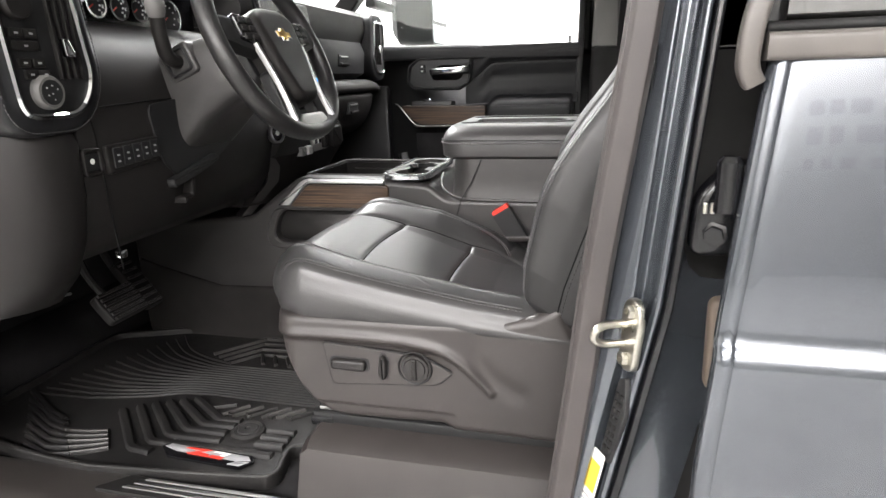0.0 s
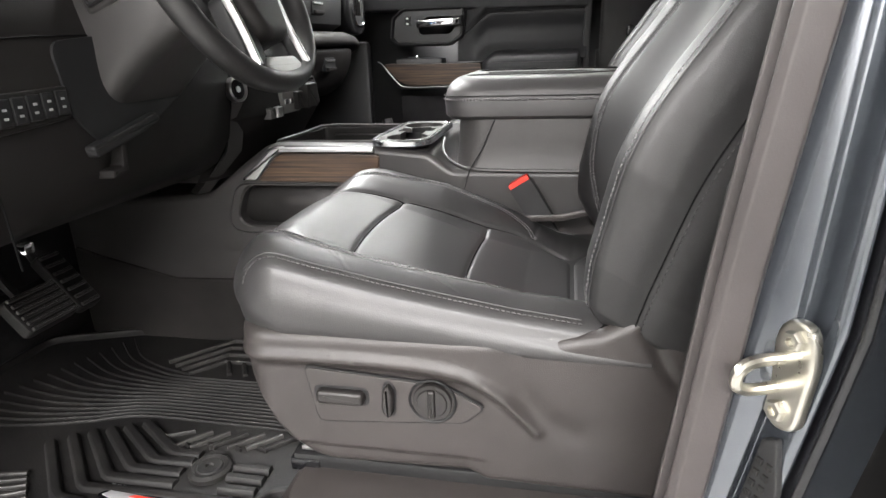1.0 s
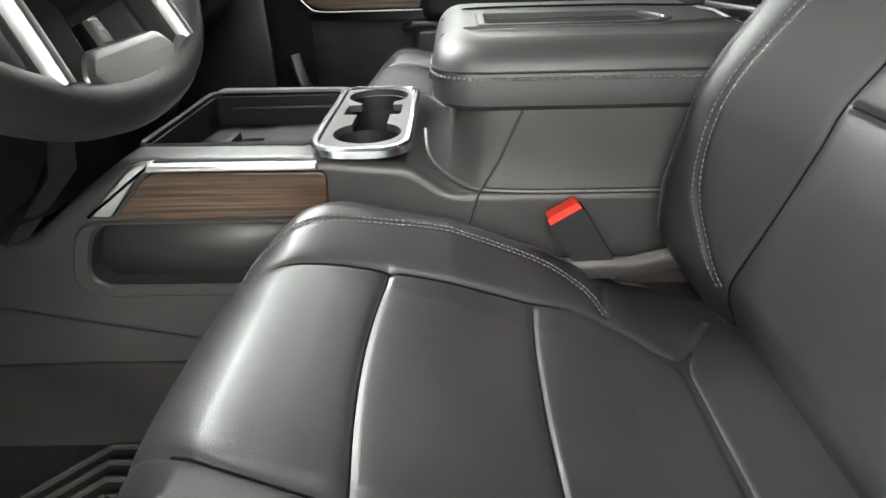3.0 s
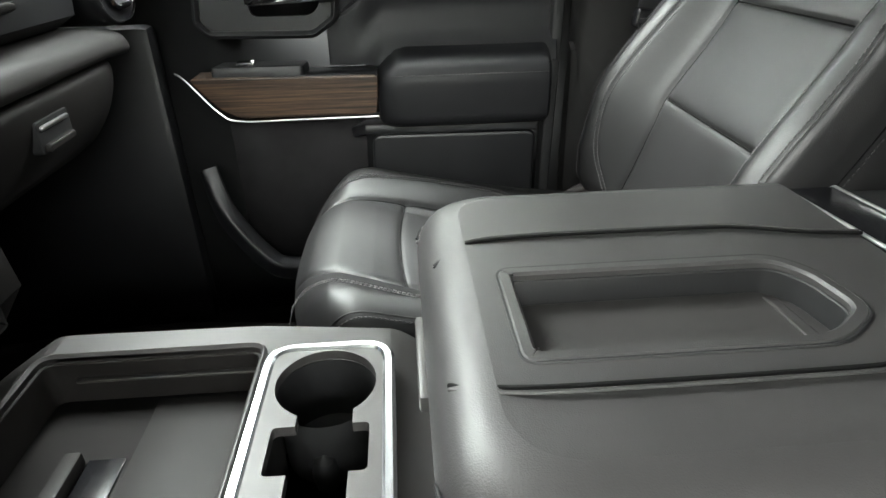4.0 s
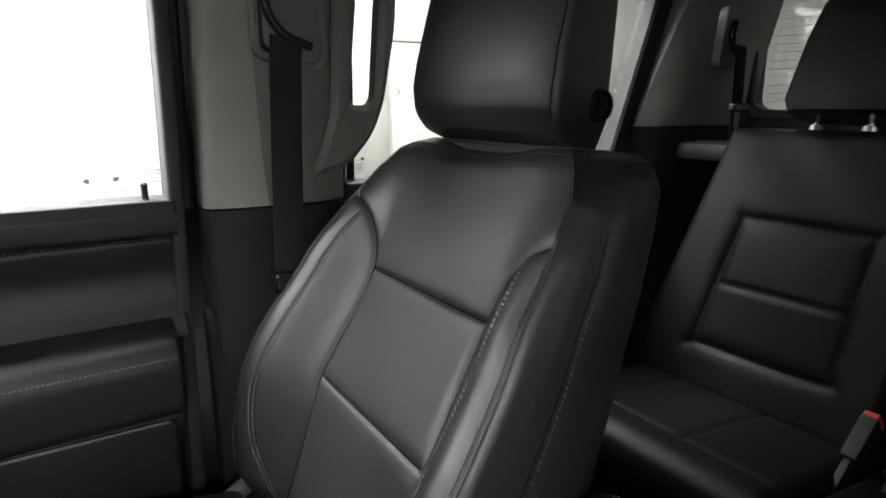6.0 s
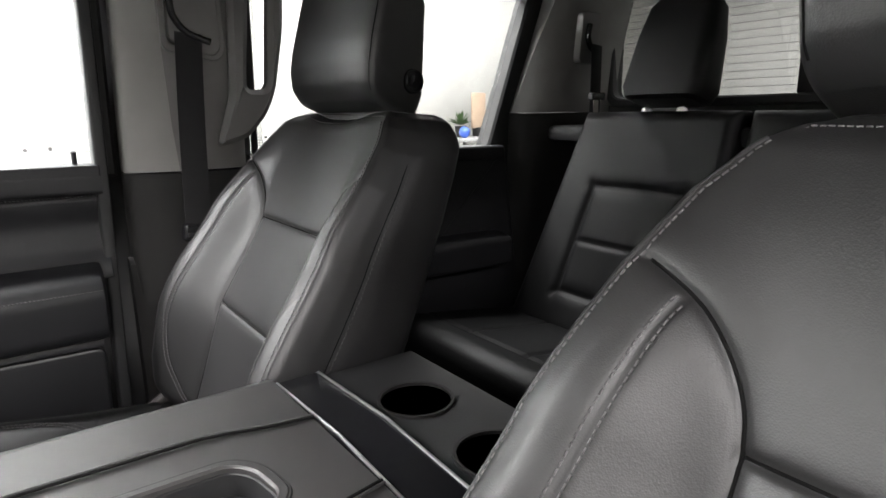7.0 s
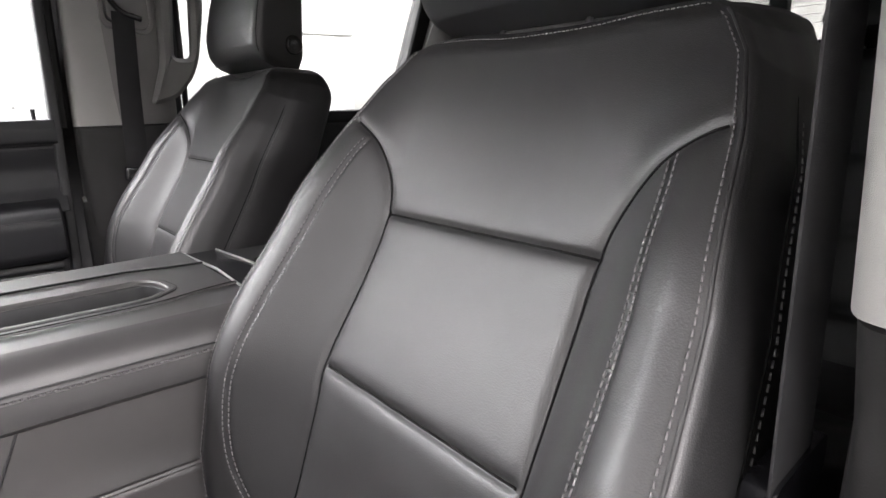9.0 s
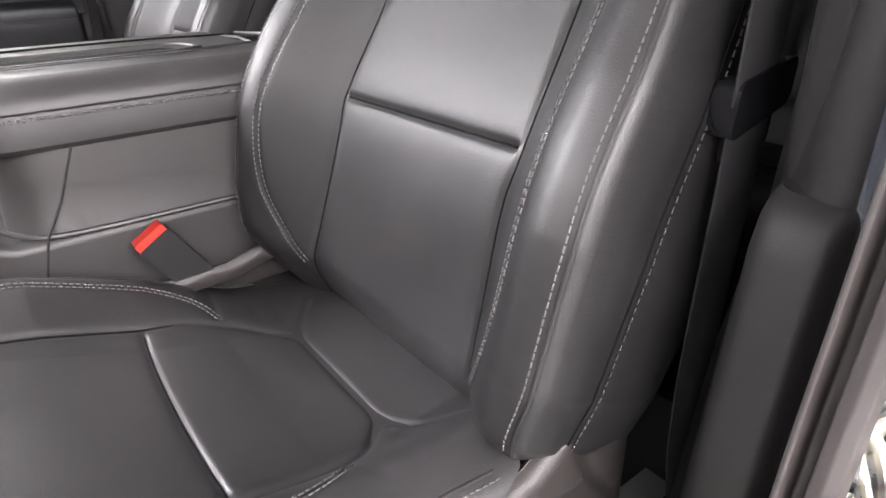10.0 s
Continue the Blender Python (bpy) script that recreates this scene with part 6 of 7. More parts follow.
def upper_door():
    """Padded upper part of the door: bulges above the seam, hollow below it."""
    X, Z = np.meshgrid(np.linspace(-0.295, 0.134, 120), np.linspace(1.225, 1.436, 90))
    zs = np.interp(X, [a for a, b in SEAM], [b for a, b in SEAM])
    d = 0.004 + 0.011 * ease(Z - zs, -0.004, 0.030) - 0.012 * np.exp(-((Z - zs + 0.055) / 0.035) ** 2) * ease(X, -0.28, -0.20)
    d = d + 0.020 * ease(zs - Z, 0.09, 0.15) * ease(X, -0.26, -0.20)
    d = -0.006 + (d + 0.006) * ease(X, -0.295, -0.20)
    d = d - 0.0035 * np.exp(-(near_curve(X, Z, SEAM) / 0.0022) ** 2)
    n = X.shape[1]
    verts = [(x, 2.400 - q, z) for x, q, z in zip(X.ravel(), d.ravel(), Z.ravel())]
    faces = [(i * n + j, i * n + j + 1, (i + 1) * n + j + 1, (i + 1) * n + j) for i in range(X.shape[0] - 1) for j in range(n - 1)]
    edge = [j for j in range(n)] + [i * n + n - 1 for i in range(1, 90)] + [89 * n + j for j in range(n - 2, -1, -1)] + [i * n for i in range(88, 0, -1)]
    base = len(verts)
    verts += [(verts[i][0], 2.425, verts[i][2]) for i in edge]
    m = len(edge)
    return verts, faces + [(edge[k], base + k, base + (k + 1) % m, edge[(k + 1) % m]) for k in range(m)]


part("upper_pad", upper_door(), DOOR_SOFT, pdoor, "padded black vinyl upper panel")
tagged(part("stitching", stitch_run([(Vector((p.x, 2.3915, p.y + 0.004)), Vector((0, -1, 0))) for p in smooth_path([(a, b, 0) for a, b in seam], 10)], 0.006, 0.004, 0.0008), THREAD_DARK, pdoor), kind="stuff")
bz = rounded([(-0.530, 1.305), (-0.505, 1.280), (-0.315, 1.276), (-0.272, 1.305), (-0.260, 1.385), (-0.275, 1.405), (-0.480, 1.405), (-0.520, 1.375)], 0.012, 4)
part("handle_bezel", rim_frame(bz, inset(ccw(bz), 0.013), dp, -0.005, 0.014, 0.006), DOOR, pdoor)
inner = slab(inset(ccw(bz), 0.007), dp, -0.005, 0.004, 0.001)
part("handle_panel", carve(inner, [slab(rounded([(-0.425, 1.315), (-0.318, 1.315), (-0.300, 1.335), (-0.305, 1.372), (-0.40, 1.372), (-0.43, 1.345)], 0.012, 4), on_y(2.42, -1), 0.0, 0.08, 0.001)]), DOOR, pdoor)
part("door_handle", sweep(smooth_path([(-0.425, 2.378, 1.349), (-0.40, 2.366, 1.350), (-0.33, 2.364, 1.353), (-0.29, 2.372, 1.355), (-0.278, 2.386, 1.356)], 6), rounded([(-0.005, -0.013), (0.006, -0.013), (0.007, 0.010), (-0.005, 0.011)], 0.005, 4)), CHROME, pdoor, "chrome pull handle")
part("handle_pivot", box(-0.302, -0.272, 2.376, 2.398, 1.338, 1.374, 0.005), BLACK_MATT, pdoor)
for k in range(2):
    lk = part("lock_switch", slab(rrect(-0.476, -0.452, 1.344 + 0.017 * k, 1.359 + 0.017 * k, 0.003), dp, 0.003, 0.009, 0.002), BLACK_MATT, pdoor)
    part("lock_mark", slab(rrect(-0.468, -0.460, 1.349 + 0.017 * k, 1.354 + 0.017 * k, 0.001), dp, 0.0085, 0.0095, 0.0002), WHITE_INK, lk)
# wood, chrome and armrest
wd = [(-0.537, 1.224), (-0.490, 1.168), (-0.455, 1.151), (-0.209, 1.151), (-0.203, 1.220)]
wplane = on_y(2.345, -1)
part("wood_trim", slab(rounded(wd, 0.010, 4), wplane, -0.04, 0.022, 0.0022), WOOD, pdoor, "dark grained wood inlay")
part("chrome_strip", tube(smooth_path([(-0.560, 2.335, 1.232), (-0.540, 2.322, 1.222), (-0.492, 2.319, 1.165), (-0.457, 2.318, 1.148), (-0.35, 2.317, 1.1475), (-0.206, 2.317, 1.148)], 6), 0.0017, 8, (0, 1, 0)), SATIN, pdoor, "silver line under the wood")
part("pull_ledge", loft([[(x, 2.405, 1.222), (x, 2.330, 1.2225), (x, 2.338, 1.150), (x, 2.405, 1.135)] for x in (-0.50, -0.205)]), DOOR, pdoor)
swp = part("window_switch_pod", slab(rounded([(-0.50, 2.335), (-0.335, 2.335), (-0.33, 2.385), (-0.49, 2.390)], 0.01), on_z(1.222), 0.0, 0.018, 0.006), DOOR, pdoor)
part("window_switch", slab(rrect(-0.455, -0.425, 2.345, 2.368, 0.003), on_z(1.238), 0.0, 0.008, 0.003), BLACK, swp)
part("switch_tip", box(-0.430, -0.422, 2.346, 2.366, 1.240, 1.249, 0.002), CHROME, swp)
ar = lambda x, k, top: [(x, a, b) for a, b in rounded([(2.405, 1.117 + k * 0.3), (2.330 + k, 1.119 + k * 0.3), (2.310 + k, 1.136), (2.305 + k, 1.212 - top), (2.317 + k, 1.236 - top), (2.358, 1.251 - top), (2.405, 1.261 - top)], [0.002, 0.012, 0.014, 0.012, 0.012, 0.02, 0.002], 4)]
part("armrest", loft([ar(-0.205, 0.030, 0.034), ar(-0.200, 0.016, 0.027), ar(-0.188, 0.007, 0.016), ar(-0.170, 0.001, 0.004), ar(-0.15, 0.0, 0.0), ar(0.09, 0.002, 0.0), ar(0.106, 0.005, 0.0), ar(0.112, 0.014, 0.002)]), DOOR_SOFT, pdoor)
tagged(part("stitching", stitch_run([(Vector((x, 2.3085, 1.2195)), Vector((0, -0.95, 0.3))) for x in np.linspace(-0.185, 0.105, 50)], 0.006, 0.004, 0.0008), THREAD_DARK, pdoor), kind="stuff")
part("lower_ridge", sweep([(-0.255, 2.395, 1.098), (-0.235, 2.380, 1.108), (0.10, 2.384, 1.103)], rounded([(-0.02, -0.012), (0.014, -0.010), (0.012, 0.010), (-0.02, 0.012)], 0.006, 3)), DOOR, pdoor)
part("lower_panel", slab(rounded([(-0.24, 0.74), (0.098, 0.74), (0.104, 1.085), (-0.225, 1.088)], 0.02), dp, -0.004, 0.008, 0.006), DOOR, pdoor)
part("pocket_lip", sweep(smooth_path([(-0.563, 2.402, 1.03), (-0.533, 2.378, 0.935), (-0.46, 2.362, 0.835), (-0.40, 2.358, 0.815), (-0.24, 2.358, 0.81), (0.09, 2.362, 0.80)], 6), rounded([(-0.02, -0.022), (0.018, -0.022), (0.012, 0.016), (-0.02, 0.018)], 0.008, 3), (0, -0.3, 1)), DOOR, pdoor)
part("lock_pin", turned([(0.010, 0), (0.010, 0.002), (0.0045, 0.004), (0.0045, 0.022), (0.0055, 0.026), (0.003, 0.028)], (0.098, 2.412, 1.434), (0, 0, 1), 16), BLACK_MATT, pdoor)
fr = [(-1.02, 1.42), (0.168, 1.41), (0.178, 1.90), (-0.42, 1.905), (-0.60, 1.84)]
fi = [(-0.90, 1.436), (0.130, 1.428), (0.140, 1.862), (-0.415, 1.866), (-0.55, 1.81)]
part("window_frame", rim_frame(fr, fi, on_y(2.475, -1), 0.0, 0.050, 0.006), PILLAR_DARK, pdoor)
gl = part("window_glass", slab(inset(ccw(fi), -0.01), on_y(2.462, -1), 0.0, 0.004, 0.0005, 1), GLASS, pdoor, "clear side window")
gl.visible_shadow = False
for a, b, r in ((0.027, 1.464, 0.0045), (0.066, 1.465, 0.004)):
    part("glass_mark", turned([(r, 0), (r, 0.0004), (r * 0.6, 0.0004)], (a, 2.4575, b), (0, -1, 0), 16), GREY_INK, gl)
for k in range(4):
    part("glass_mark", box(0.104 + 0.005 * k, 0.140, 2.4572, 2.4576, 1.475 - 0.006 * k, 1.4768 - 0.006 * k, 0), GREY_INK, gl)
part("glass_mark", box(0.137, 0.145, 2.4572, 2.4576, 1.474, 1.480, 0), BLACK_MATT, gl)
part("outer_skin", slab([(-0.80, 0.55), (0.16, 0.55), (0.16, 1.40), (-0.80, 1.40)], on_y(2.50, 1), 0.0, 0.05, 0.01), PAINT, pdoor)
structure("door_seal", sweep([(0.148, 2.415, 0.68), (0.150, 2.415, 1.0), (0.162, 2.418, 1.43), (0.170, 2.40, 1.90)], rounded([(-0.012, -0.02), (0.010, -0.02), (0.012, 0.015), (-0.010, 0.02)], 0.006, 3), (0, 1, 0)), BLACK_MATT, "black rubber door seal", "seal")

shift(pdoor, 0.025, 0.008)

# mirror outside
mir = thing("side_mirror", "black towing side mirror outside the passenger window", "side mirror", (-0.62, 2.85, 1.55))
msec = lambda x, k: [(x, a, b) for a, b in rrect(2.66 + k, 2.94 - k, 1.455 + k, 1.90 - k, 0.05)]
part("housing", loft([msec(-0.655, 0.05), msec(-0.62, 0.012), msec(-0.52, 0.0), msec(-0.462, 0.004)]), BLACK_MATT, mir)
part("mirror_glass", slab(rrect(2.68, 2.92, 1.56, 1.885, 0.03), on_x(-0.464, 1), 0.0, 0.004, 0.001), DARKENED_MIRROR, mir)
part("spot_mirror", slab(rrect(2.68, 2.92, 1.472, 1.545, 0.02), on_x(-0.464, 1), 0.0, 0.004, 0.001), DARKENED_MIRROR, mir)
for z in (1.60, 1.74):
    part("arm", box(-0.68, -0.635, 2.45, 2.70, z, z + 0.035, 0.01), BLACK_MATT, mir)

# ---- centre pillars ----
def centre_pillar(s, dx):
    """s: +1 the passenger's pillar, -1 the driver's, mirrored across the cab."""
    Y = lambda y: 1.6 + s * (y - 1.6)
    p = thing("centre_pillar", "grey upper and dark lower trim on the door pillar", "pillar trim", (0.30, Y(2.42), 0.70), "centre pillars")
    mp = lambda pts: [(x, Y(y), z) for x, y, z in pts]
    yo = 2.47 if s > 0 else 2.412
    def ring(z, x0, x1, y):
        face = [(x0 - 0.003, y + 0.028), (x0 + 0.004, y + 0.010), (x0 + 0.03, y), (x0 + 0.07, y - 0.006), (x1 - 0.07, y - 0.008), (x1 - 0.03, y), (x1 - 0.006, y + 0.016), (x1, y + 0.03)]
        return mp([(x0, yo, z)] + [(p.x, p.y, z) for p in smooth_path([(a, b, 0) for a, b in face], 5)] + [(x1, yo, z)])
    zb, ux, uy = (1.418, 0.0, 0.0) if s > 0 else (1.354, 0.022, -0.007)
    part("upper_trim", loft([ring(zb, 0.176 + ux, 0.405, 2.382 + uy), ring(1.50, 0.178 + ux, 0.405, 2.377 + uy), ring(1.62, 0.182 + ux, 0.405, 2.368 + uy), ring(1.75, 0.188, 0.41, 2.358 + uy), ring(1.90, 0.196, 0.42, 2.340 + uy)]), PILLAR, p, "light grey upper pillar trim")
    part("inner_trim", loft([ring(zb + 0.001, 0.240 + ux, 0.404, 2.374), ring(1.50, 0.238, 0.404, 2.368), ring(1.62, 0.234, 0.404, 2.359), ring(1.75, 0.234, 0.408, 2.348), ring(1.90, 0.236, 0.418, 2.332)]), PILLAR_MID, p)
    part("lower_trim", loft([ring(0.68, 0.172 + 2.4 * ux, 0.43, 2.385), ring(1.10, 0.172 + 2.4 * ux, 0.42, 2.378), ring(zb - 0.06, 0.175 + 1.8 * ux, 0.41, 2.378), ring(zb - 0.003, 0.176 + ux, 0.408, 2.378)]), PILLAR_DARK, p, "dark lower pillar trim")
    gsec = lambda z, k: mp([(0.162, 2.43, z), (0.163, 2.404 + k, z), (0.178, 2.388 + k, z), (0.235, 2.368 + k, z), (0.262, 2.380 + k, z), (0.266, 2.43, z)])
    if s < 0:
        gsec = lambda z, k: mp([(0.185 + (z - 0.91) * 0.16, 2.408, z), (0.197 + (z - 0.91) * 0.16, 2.375 + k, z), (0.212 + (z - 0.91) * 0.17, 2.362 + k, z), (0.26 + (z - 0.91) * 0.16, 2.352 + k, z), (0.36, 2.362 + k, z + 0.4 * k), (0.37, 2.408, z)])
        part("belt_garnish", loft([gsec(0.68, 0.0), gsec(0.91, 0.0), gsec(1.06, 0.0), gsec(1.115, 0.004), gsec(1.128, 0.012), gsec(1.134, 0.028)]), PILLAR_DARK, p)
    else:
        part("belt_garnish", loft([gsec(0.70, -0.01), gsec(1.0, -0.01), gsec(1.20, 0.0), gsec(1.238, 0.006), gsec(1.250, 0.025)]), PILLAR_DARK, p)
    # shoulder guide
    gpl = lambda a, b, c: (a, Y(2.348 - 0.06 * (b - 1.62)) - s * c, b)
    part("guide_plate", slab(rounded([(0.262, 1.655), (0.335, 1.632), (0.355, 1.645), (0.350, 1.84), (0.262, 1.84)], 0.015, 4), gpl, -0.012, 0.008, 0.004), PILLAR_MID, p)
    part("guide_slot", sweep(smooth_path([gpl(0.268, 1.735, 0.008), gpl(0.272, 1.700, 0.008), gpl(0.295, 1.672, 0.008), gpl(0.335, 1.658, 0.008)], 6), circle(0.0065, 10), (0, 1, 0)), BLACK, p, "black belt slot lip")
    # grab handle
    hp = lambda a, b, c: (a, Y(2.362 - 0.05 * (b - 1.5)) - s * c, b)
    go = rounded([(0.335, 1.46), (0.400, 1.478), (0.442, 1.526), (0.462, 1.575), (0.482, 1.69), (0.492, 1.90), (0.378, 1.90), (0.368, 1.56)], 0.02, 5)
    gi = rounded([(0.402, 1.580), (0.407, 1.573), (0.436, 1.573), (0.445, 1.584), (0.452, 1.70), (0.460, 1.83), (0.422, 1.83), (0.404, 1.62)], 0.006, 5)
    part("guide_rim", rim_frame(rounded([(0.248, 1.640), (0.345, 1.622), (0.362, 1.640), (0.357, 1.775), (0.248, 1.775)], 0.018, 4), rounded([(0.258, 1.650), (0.340, 1.633), (0.352, 1.648), (0.347, 1.764), (0.258, 1.764)], 0.014, 4), gpl, -0.004, 0.0105, 0.002), PILLAR_MID, p)
    part("grab_handle", rim_frame(go, gi, hp, -0.016, 0.016, 0.010), PILLAR_MID, p, "grey plastic grab handle")
    # belt
    b = thing("seat_belt", "black seat belt hanging on the pillar", "seat belt", (0.28, Y(2.33), 1.0), "seat belts")
    bx, by = (0.0, 0.0) if s > 0 else (-0.041, 0.020)
    web = [(0.296, 2.336, 1.672), (0.286 + bx, 2.333 + by, 1.50), (0.281 + bx, 2.334 + by, 1.34), (0.278 + bx, 2.338 + by * 0.8, 1.20), (0.276 + bx * 0.6, 2.345, 0.95), (0.30, 2.35, 0.74)]
    part("webbing", sweep(mp([tuple(q) for q in smooth_path(web, 5)]), rounded([(-0.024, -0.0009), (0.024, -0.0009), (0.024, 0.0009), (-0.024, 0.0009)], 0.0005, 2), (0, 1, 0)), WEB, b)
    zt = 1.300 if s > 0 else 1.235
    slant = 0.0 if s > 0 else 0.32
    tp = lambda a, bb, c: (0.281 + bx * 0.9 + a, Y(2.334 + by) - s * c, zt + bb + slant * a)
    tg_ = part("tongue_housing", slab(rounded([(-0.034, -0.012), (0.034, -0.018), (0.036, 0.012), (-0.030, 0.022)], 0.008), tp, -0.004, 0.016, 0.005), BLACK, b)
    part("tongue_slot", slab(rrect(-0.026, 0.026, -0.004, 0.004, 0.002), tp, 0.015, 0.0175, 0.001), BLACK_MATT, tg_)
    part("tongue_base", slab(rounded([(-0.020, -0.038), (0.022, -0.040), (0.024, -0.012), (-0.022, -0.010)], 0.006), tp, 0.0, 0.012, 0.004), BLACK, tg_)
    part("tongue", slab(rounded([(-0.012, -0.055), (0.012, -0.055), (0.014, -0.012), (-0.014, -0.012)], 0.003), tp, 0.002, 0.0045, 0.0008), CHROME, b, "chrome belt tongue")
    part("belt_stop", rod((0.281 - 0.012, Y(2.328), 1.255), (0.281 - 0.012, Y(2.322), 1.255), 0.006), BLACK_MATT, b)
    shift(p, dx)
    shift(b, dx)
    return p


centre_pillar(1, 0.028)
centre_pillar(-1, 0.058)

structure("body_side", merge(box(-0.95, 1.64, 2.485, 2.505, 0.55, 1.400, 0), box(0.17, 0.44, 2.474, 2.500, 1.395, 1.93, 0)), BLACK_MATT, "black inner body side behind the doors", "body side")

# ---- rear of the cab, passenger side ----
rdoor = thing("rear_door", "closed dark rear door with tinted window", "car door", (0.85, 2.45, 0.70), "doors")
rp = rounded([(0.42, 0.68), (1.10, 0.68), (1.22, 1.0), (1.16, 1.432), (0.42, 1.438)], 0.012, 4)
part("door_panel", slab(rp, on_y(2.47, -1), 0.0, 0.05, 0.012, 3), DOOR, rdoor)
part("armrest", sweep([(0.52, 2.40, 1.16), (1.12, 2.40, 1.15)], rounded([(-0.03, -0.05), (0.05, -0.05), (0.055, 0.03), (-0.03, 0.045)], 0.015, 4)), DOOR_SOFT, rdoor)
part("door_handle", sweep([(0.80, 2.402, 1.292), (0.93, 2.398, 1.298)], rounded([(-0.004, -0.010), (0.006, -0.010), (0.006, 0.008), (-0.004, 0.008)], 0.003, 3)), CHROME, rdoor, "chrome pull handle")
part("sill_pad", sweep([(0.42, 2.43, 1.428), (1.15, 2.43, 1.422)], rounded([(-0.04, -0.03), (0.015, -0.03), (0.012, 0.010), (-0.04, 0.012)], 0.008, 3)), DOOR_SOFT, rdoor)
fr = [(0.405, 1.415), (1.185, 1.405), (1.37, 1.90), (0.42, 1.905)]
fi = [(0.432, 1.440), (1.115, 1.432), (1.274, 1.868), (0.448, 1.872)]
part("window_frame", rim_frame(fr, fi, on_y(2.500, -1), 0.0, 0.055, 0.006), BLACK_MATT, rdoor)
gl = part("window_glass", slab(inset(ccw(fi), -0.01), on_y(2.482, -1), 0.0, 0.004, 0.0005, 1), GLASS_TINT, rdoor, "tinted side window")
for k in range(4):
    part("glass_mark", box(0.452 + 0.003 * k, 0.478, 2.4772, 2.4776, 1.470 - 0.006 * k, 1.4716 - 0.006 * k, 0), GREY_INK, gl)
part("glass_mark", box(0.476, 0.482, 2.4772, 2.4776, 1.472, 1.477, 0), BLACK_MATT, gl)
part("window_seal", tube([(0.445, 2.46, 1.437), (0.453, 2.46, 1.87)], 0.008, 8, (0, 1, 0)), BLACK_MATT, rdoor)
part("outer_skin", slab([(0.40, 0.55), (1.30, 0.55), (1.30, 1.40), (0.40, 1.40)], on_y(2.51, 1), 0.0, 0.04, 0.01), PAINT, rdoor)

shift(rdoor, 0.028)


def rear_corner(s):
    Y = lambda y: 1.6 + s * (y - 1.6)
    mp = lambda pts: [(x, Y(y), z) for x, y, z in pts]
    c = thing("rear_pillar", "grey and dark trim on the rear cab corner", "pillar trim", (1.40, Y(2.40), 0.70), "rear pillars")
    sec = lambda z, x0, x1, y: mp([(x0, 2.50, z), (x0, y + 0.05, z), (x0 + 0.05, y + 0.012, z), (x1 - 0.12, y - 0.012, z), (x1 - 0.04, y - 0.030, z), (x1, y - 0.050, z), (x1, 2.50, z)])
    part("upper_trim", loft([sec(1.522, 1.192, 1.52, 2.42), sec(1.70, 1.265, 1.53, 2.40), sec(1.90, 1.34, 1.54, 2.36)]), PILLAR_REAR_SHADED, c)
    part("lower_trim", loft([sec(0.66, 1.10, 1.52, 2.44), sec(1.20, 1.18, 1.52, 2.43), sec(1.5216, 1.190, 1.52, 2.422)]), PILLAR_DARK, c)
    part("guide_plate", slab(rrect(1.36, 1.44, 1.66, 1.80, 0.02), lambda a, b, q: (a, Y(2.372 - 0.1 * (b - 1.7)) - s * q, b), -0.015, 0.008, 0.004), PILLAR_MID, c)
    part("guide_slot", tube(smooth_path([(1.385, Y(2.352), 1.765), (1.378, Y(2.352), 1.73), (1.395, Y(2.352), 1.70), (1.425, Y(2.352), 1.695)], 5), 0.008, 8, (0, 1, 0)), BLACK, c)
    b = thing("seat_belt", "black rear seat belt with pale metal tongue", "seat belt", (1.33, Y(2.33), 1.4), "seat belts")
    part("webbing", sweep(mp([(1.35, 2.346, 1.71), (1.338, 2.335, 1.60), (1.33, 2.328, 1.50), (1.325, 2.33, 1.42)]), rounded([(-0.022, -0.001), (0.022, -0.001), (0.022, 0.001), (-0.022, 0.001)], 0.0005, 2), (0, 1, 0)), WEB, b)
    tp = lambda a, bb, q: (1.335 + a, Y(2.332) - s * q, 1.565 + bb)
    part("tongue_housing", slab(rrect(-0.028, 0.028, -0.010, 0.012, 0.006), tp, -0.003, 0.016, 0.004), BLACK, b)
    part("tongue", slab(rrect(-0.010, 0.010, -0.050, -0.010, 0.003), tp, 0.002, 0.005, 0.001), STEEL, b, "pale metal tongue")
    shift(c, 0.03, -s * 0.03)
    shift(b, 0.09, -s * 0.03)


rear_corner(1)
rear_corner(-1)

# rear wall and window
wy0, wy1, wz0, wz1 = 0.88, 2.33, 1.560, 1.855
structure("rear_wall", merge(slab([(0.72, 0.60), (2.48, 0.60), (2.48, wz0 - 0.02), (0.72, wz0 - 0.02)], on_x(1.54, 1), 0.0, 0.05, 0.004), slab([(0.72, wz1 + 0.02), (2.48, wz1 + 0.02), (2.48, 1.94), (0.72, 1.94)], on_x(1.54, 1), 0.0, 0.05, 0.004),
                             slab([(0.72, wz0 - 0.02), (wy0 - 0.02, wz0 - 0.02), (wy0 - 0.02, wz1 + 0.02), (0.72, wz1 + 0.02)], on_x(1.54, 1), 0.0, 0.05, 0.004), slab([(wy1 + 0.02, wz0 - 0.02), (2.48, wz0 - 0.02), (2.48, wz1 + 0.02), (wy1 + 0.02, wz1 + 0.02)], on_x(1.54, 1), 0.0, 0.05, 0.004)), PILLAR_DARK, "dark trimmed rear cab wall", "wall")
rw = thing("rear_window", "wide rear window with sliding centre pane and heater wires", "window", (1.56, 1.6, wz0))
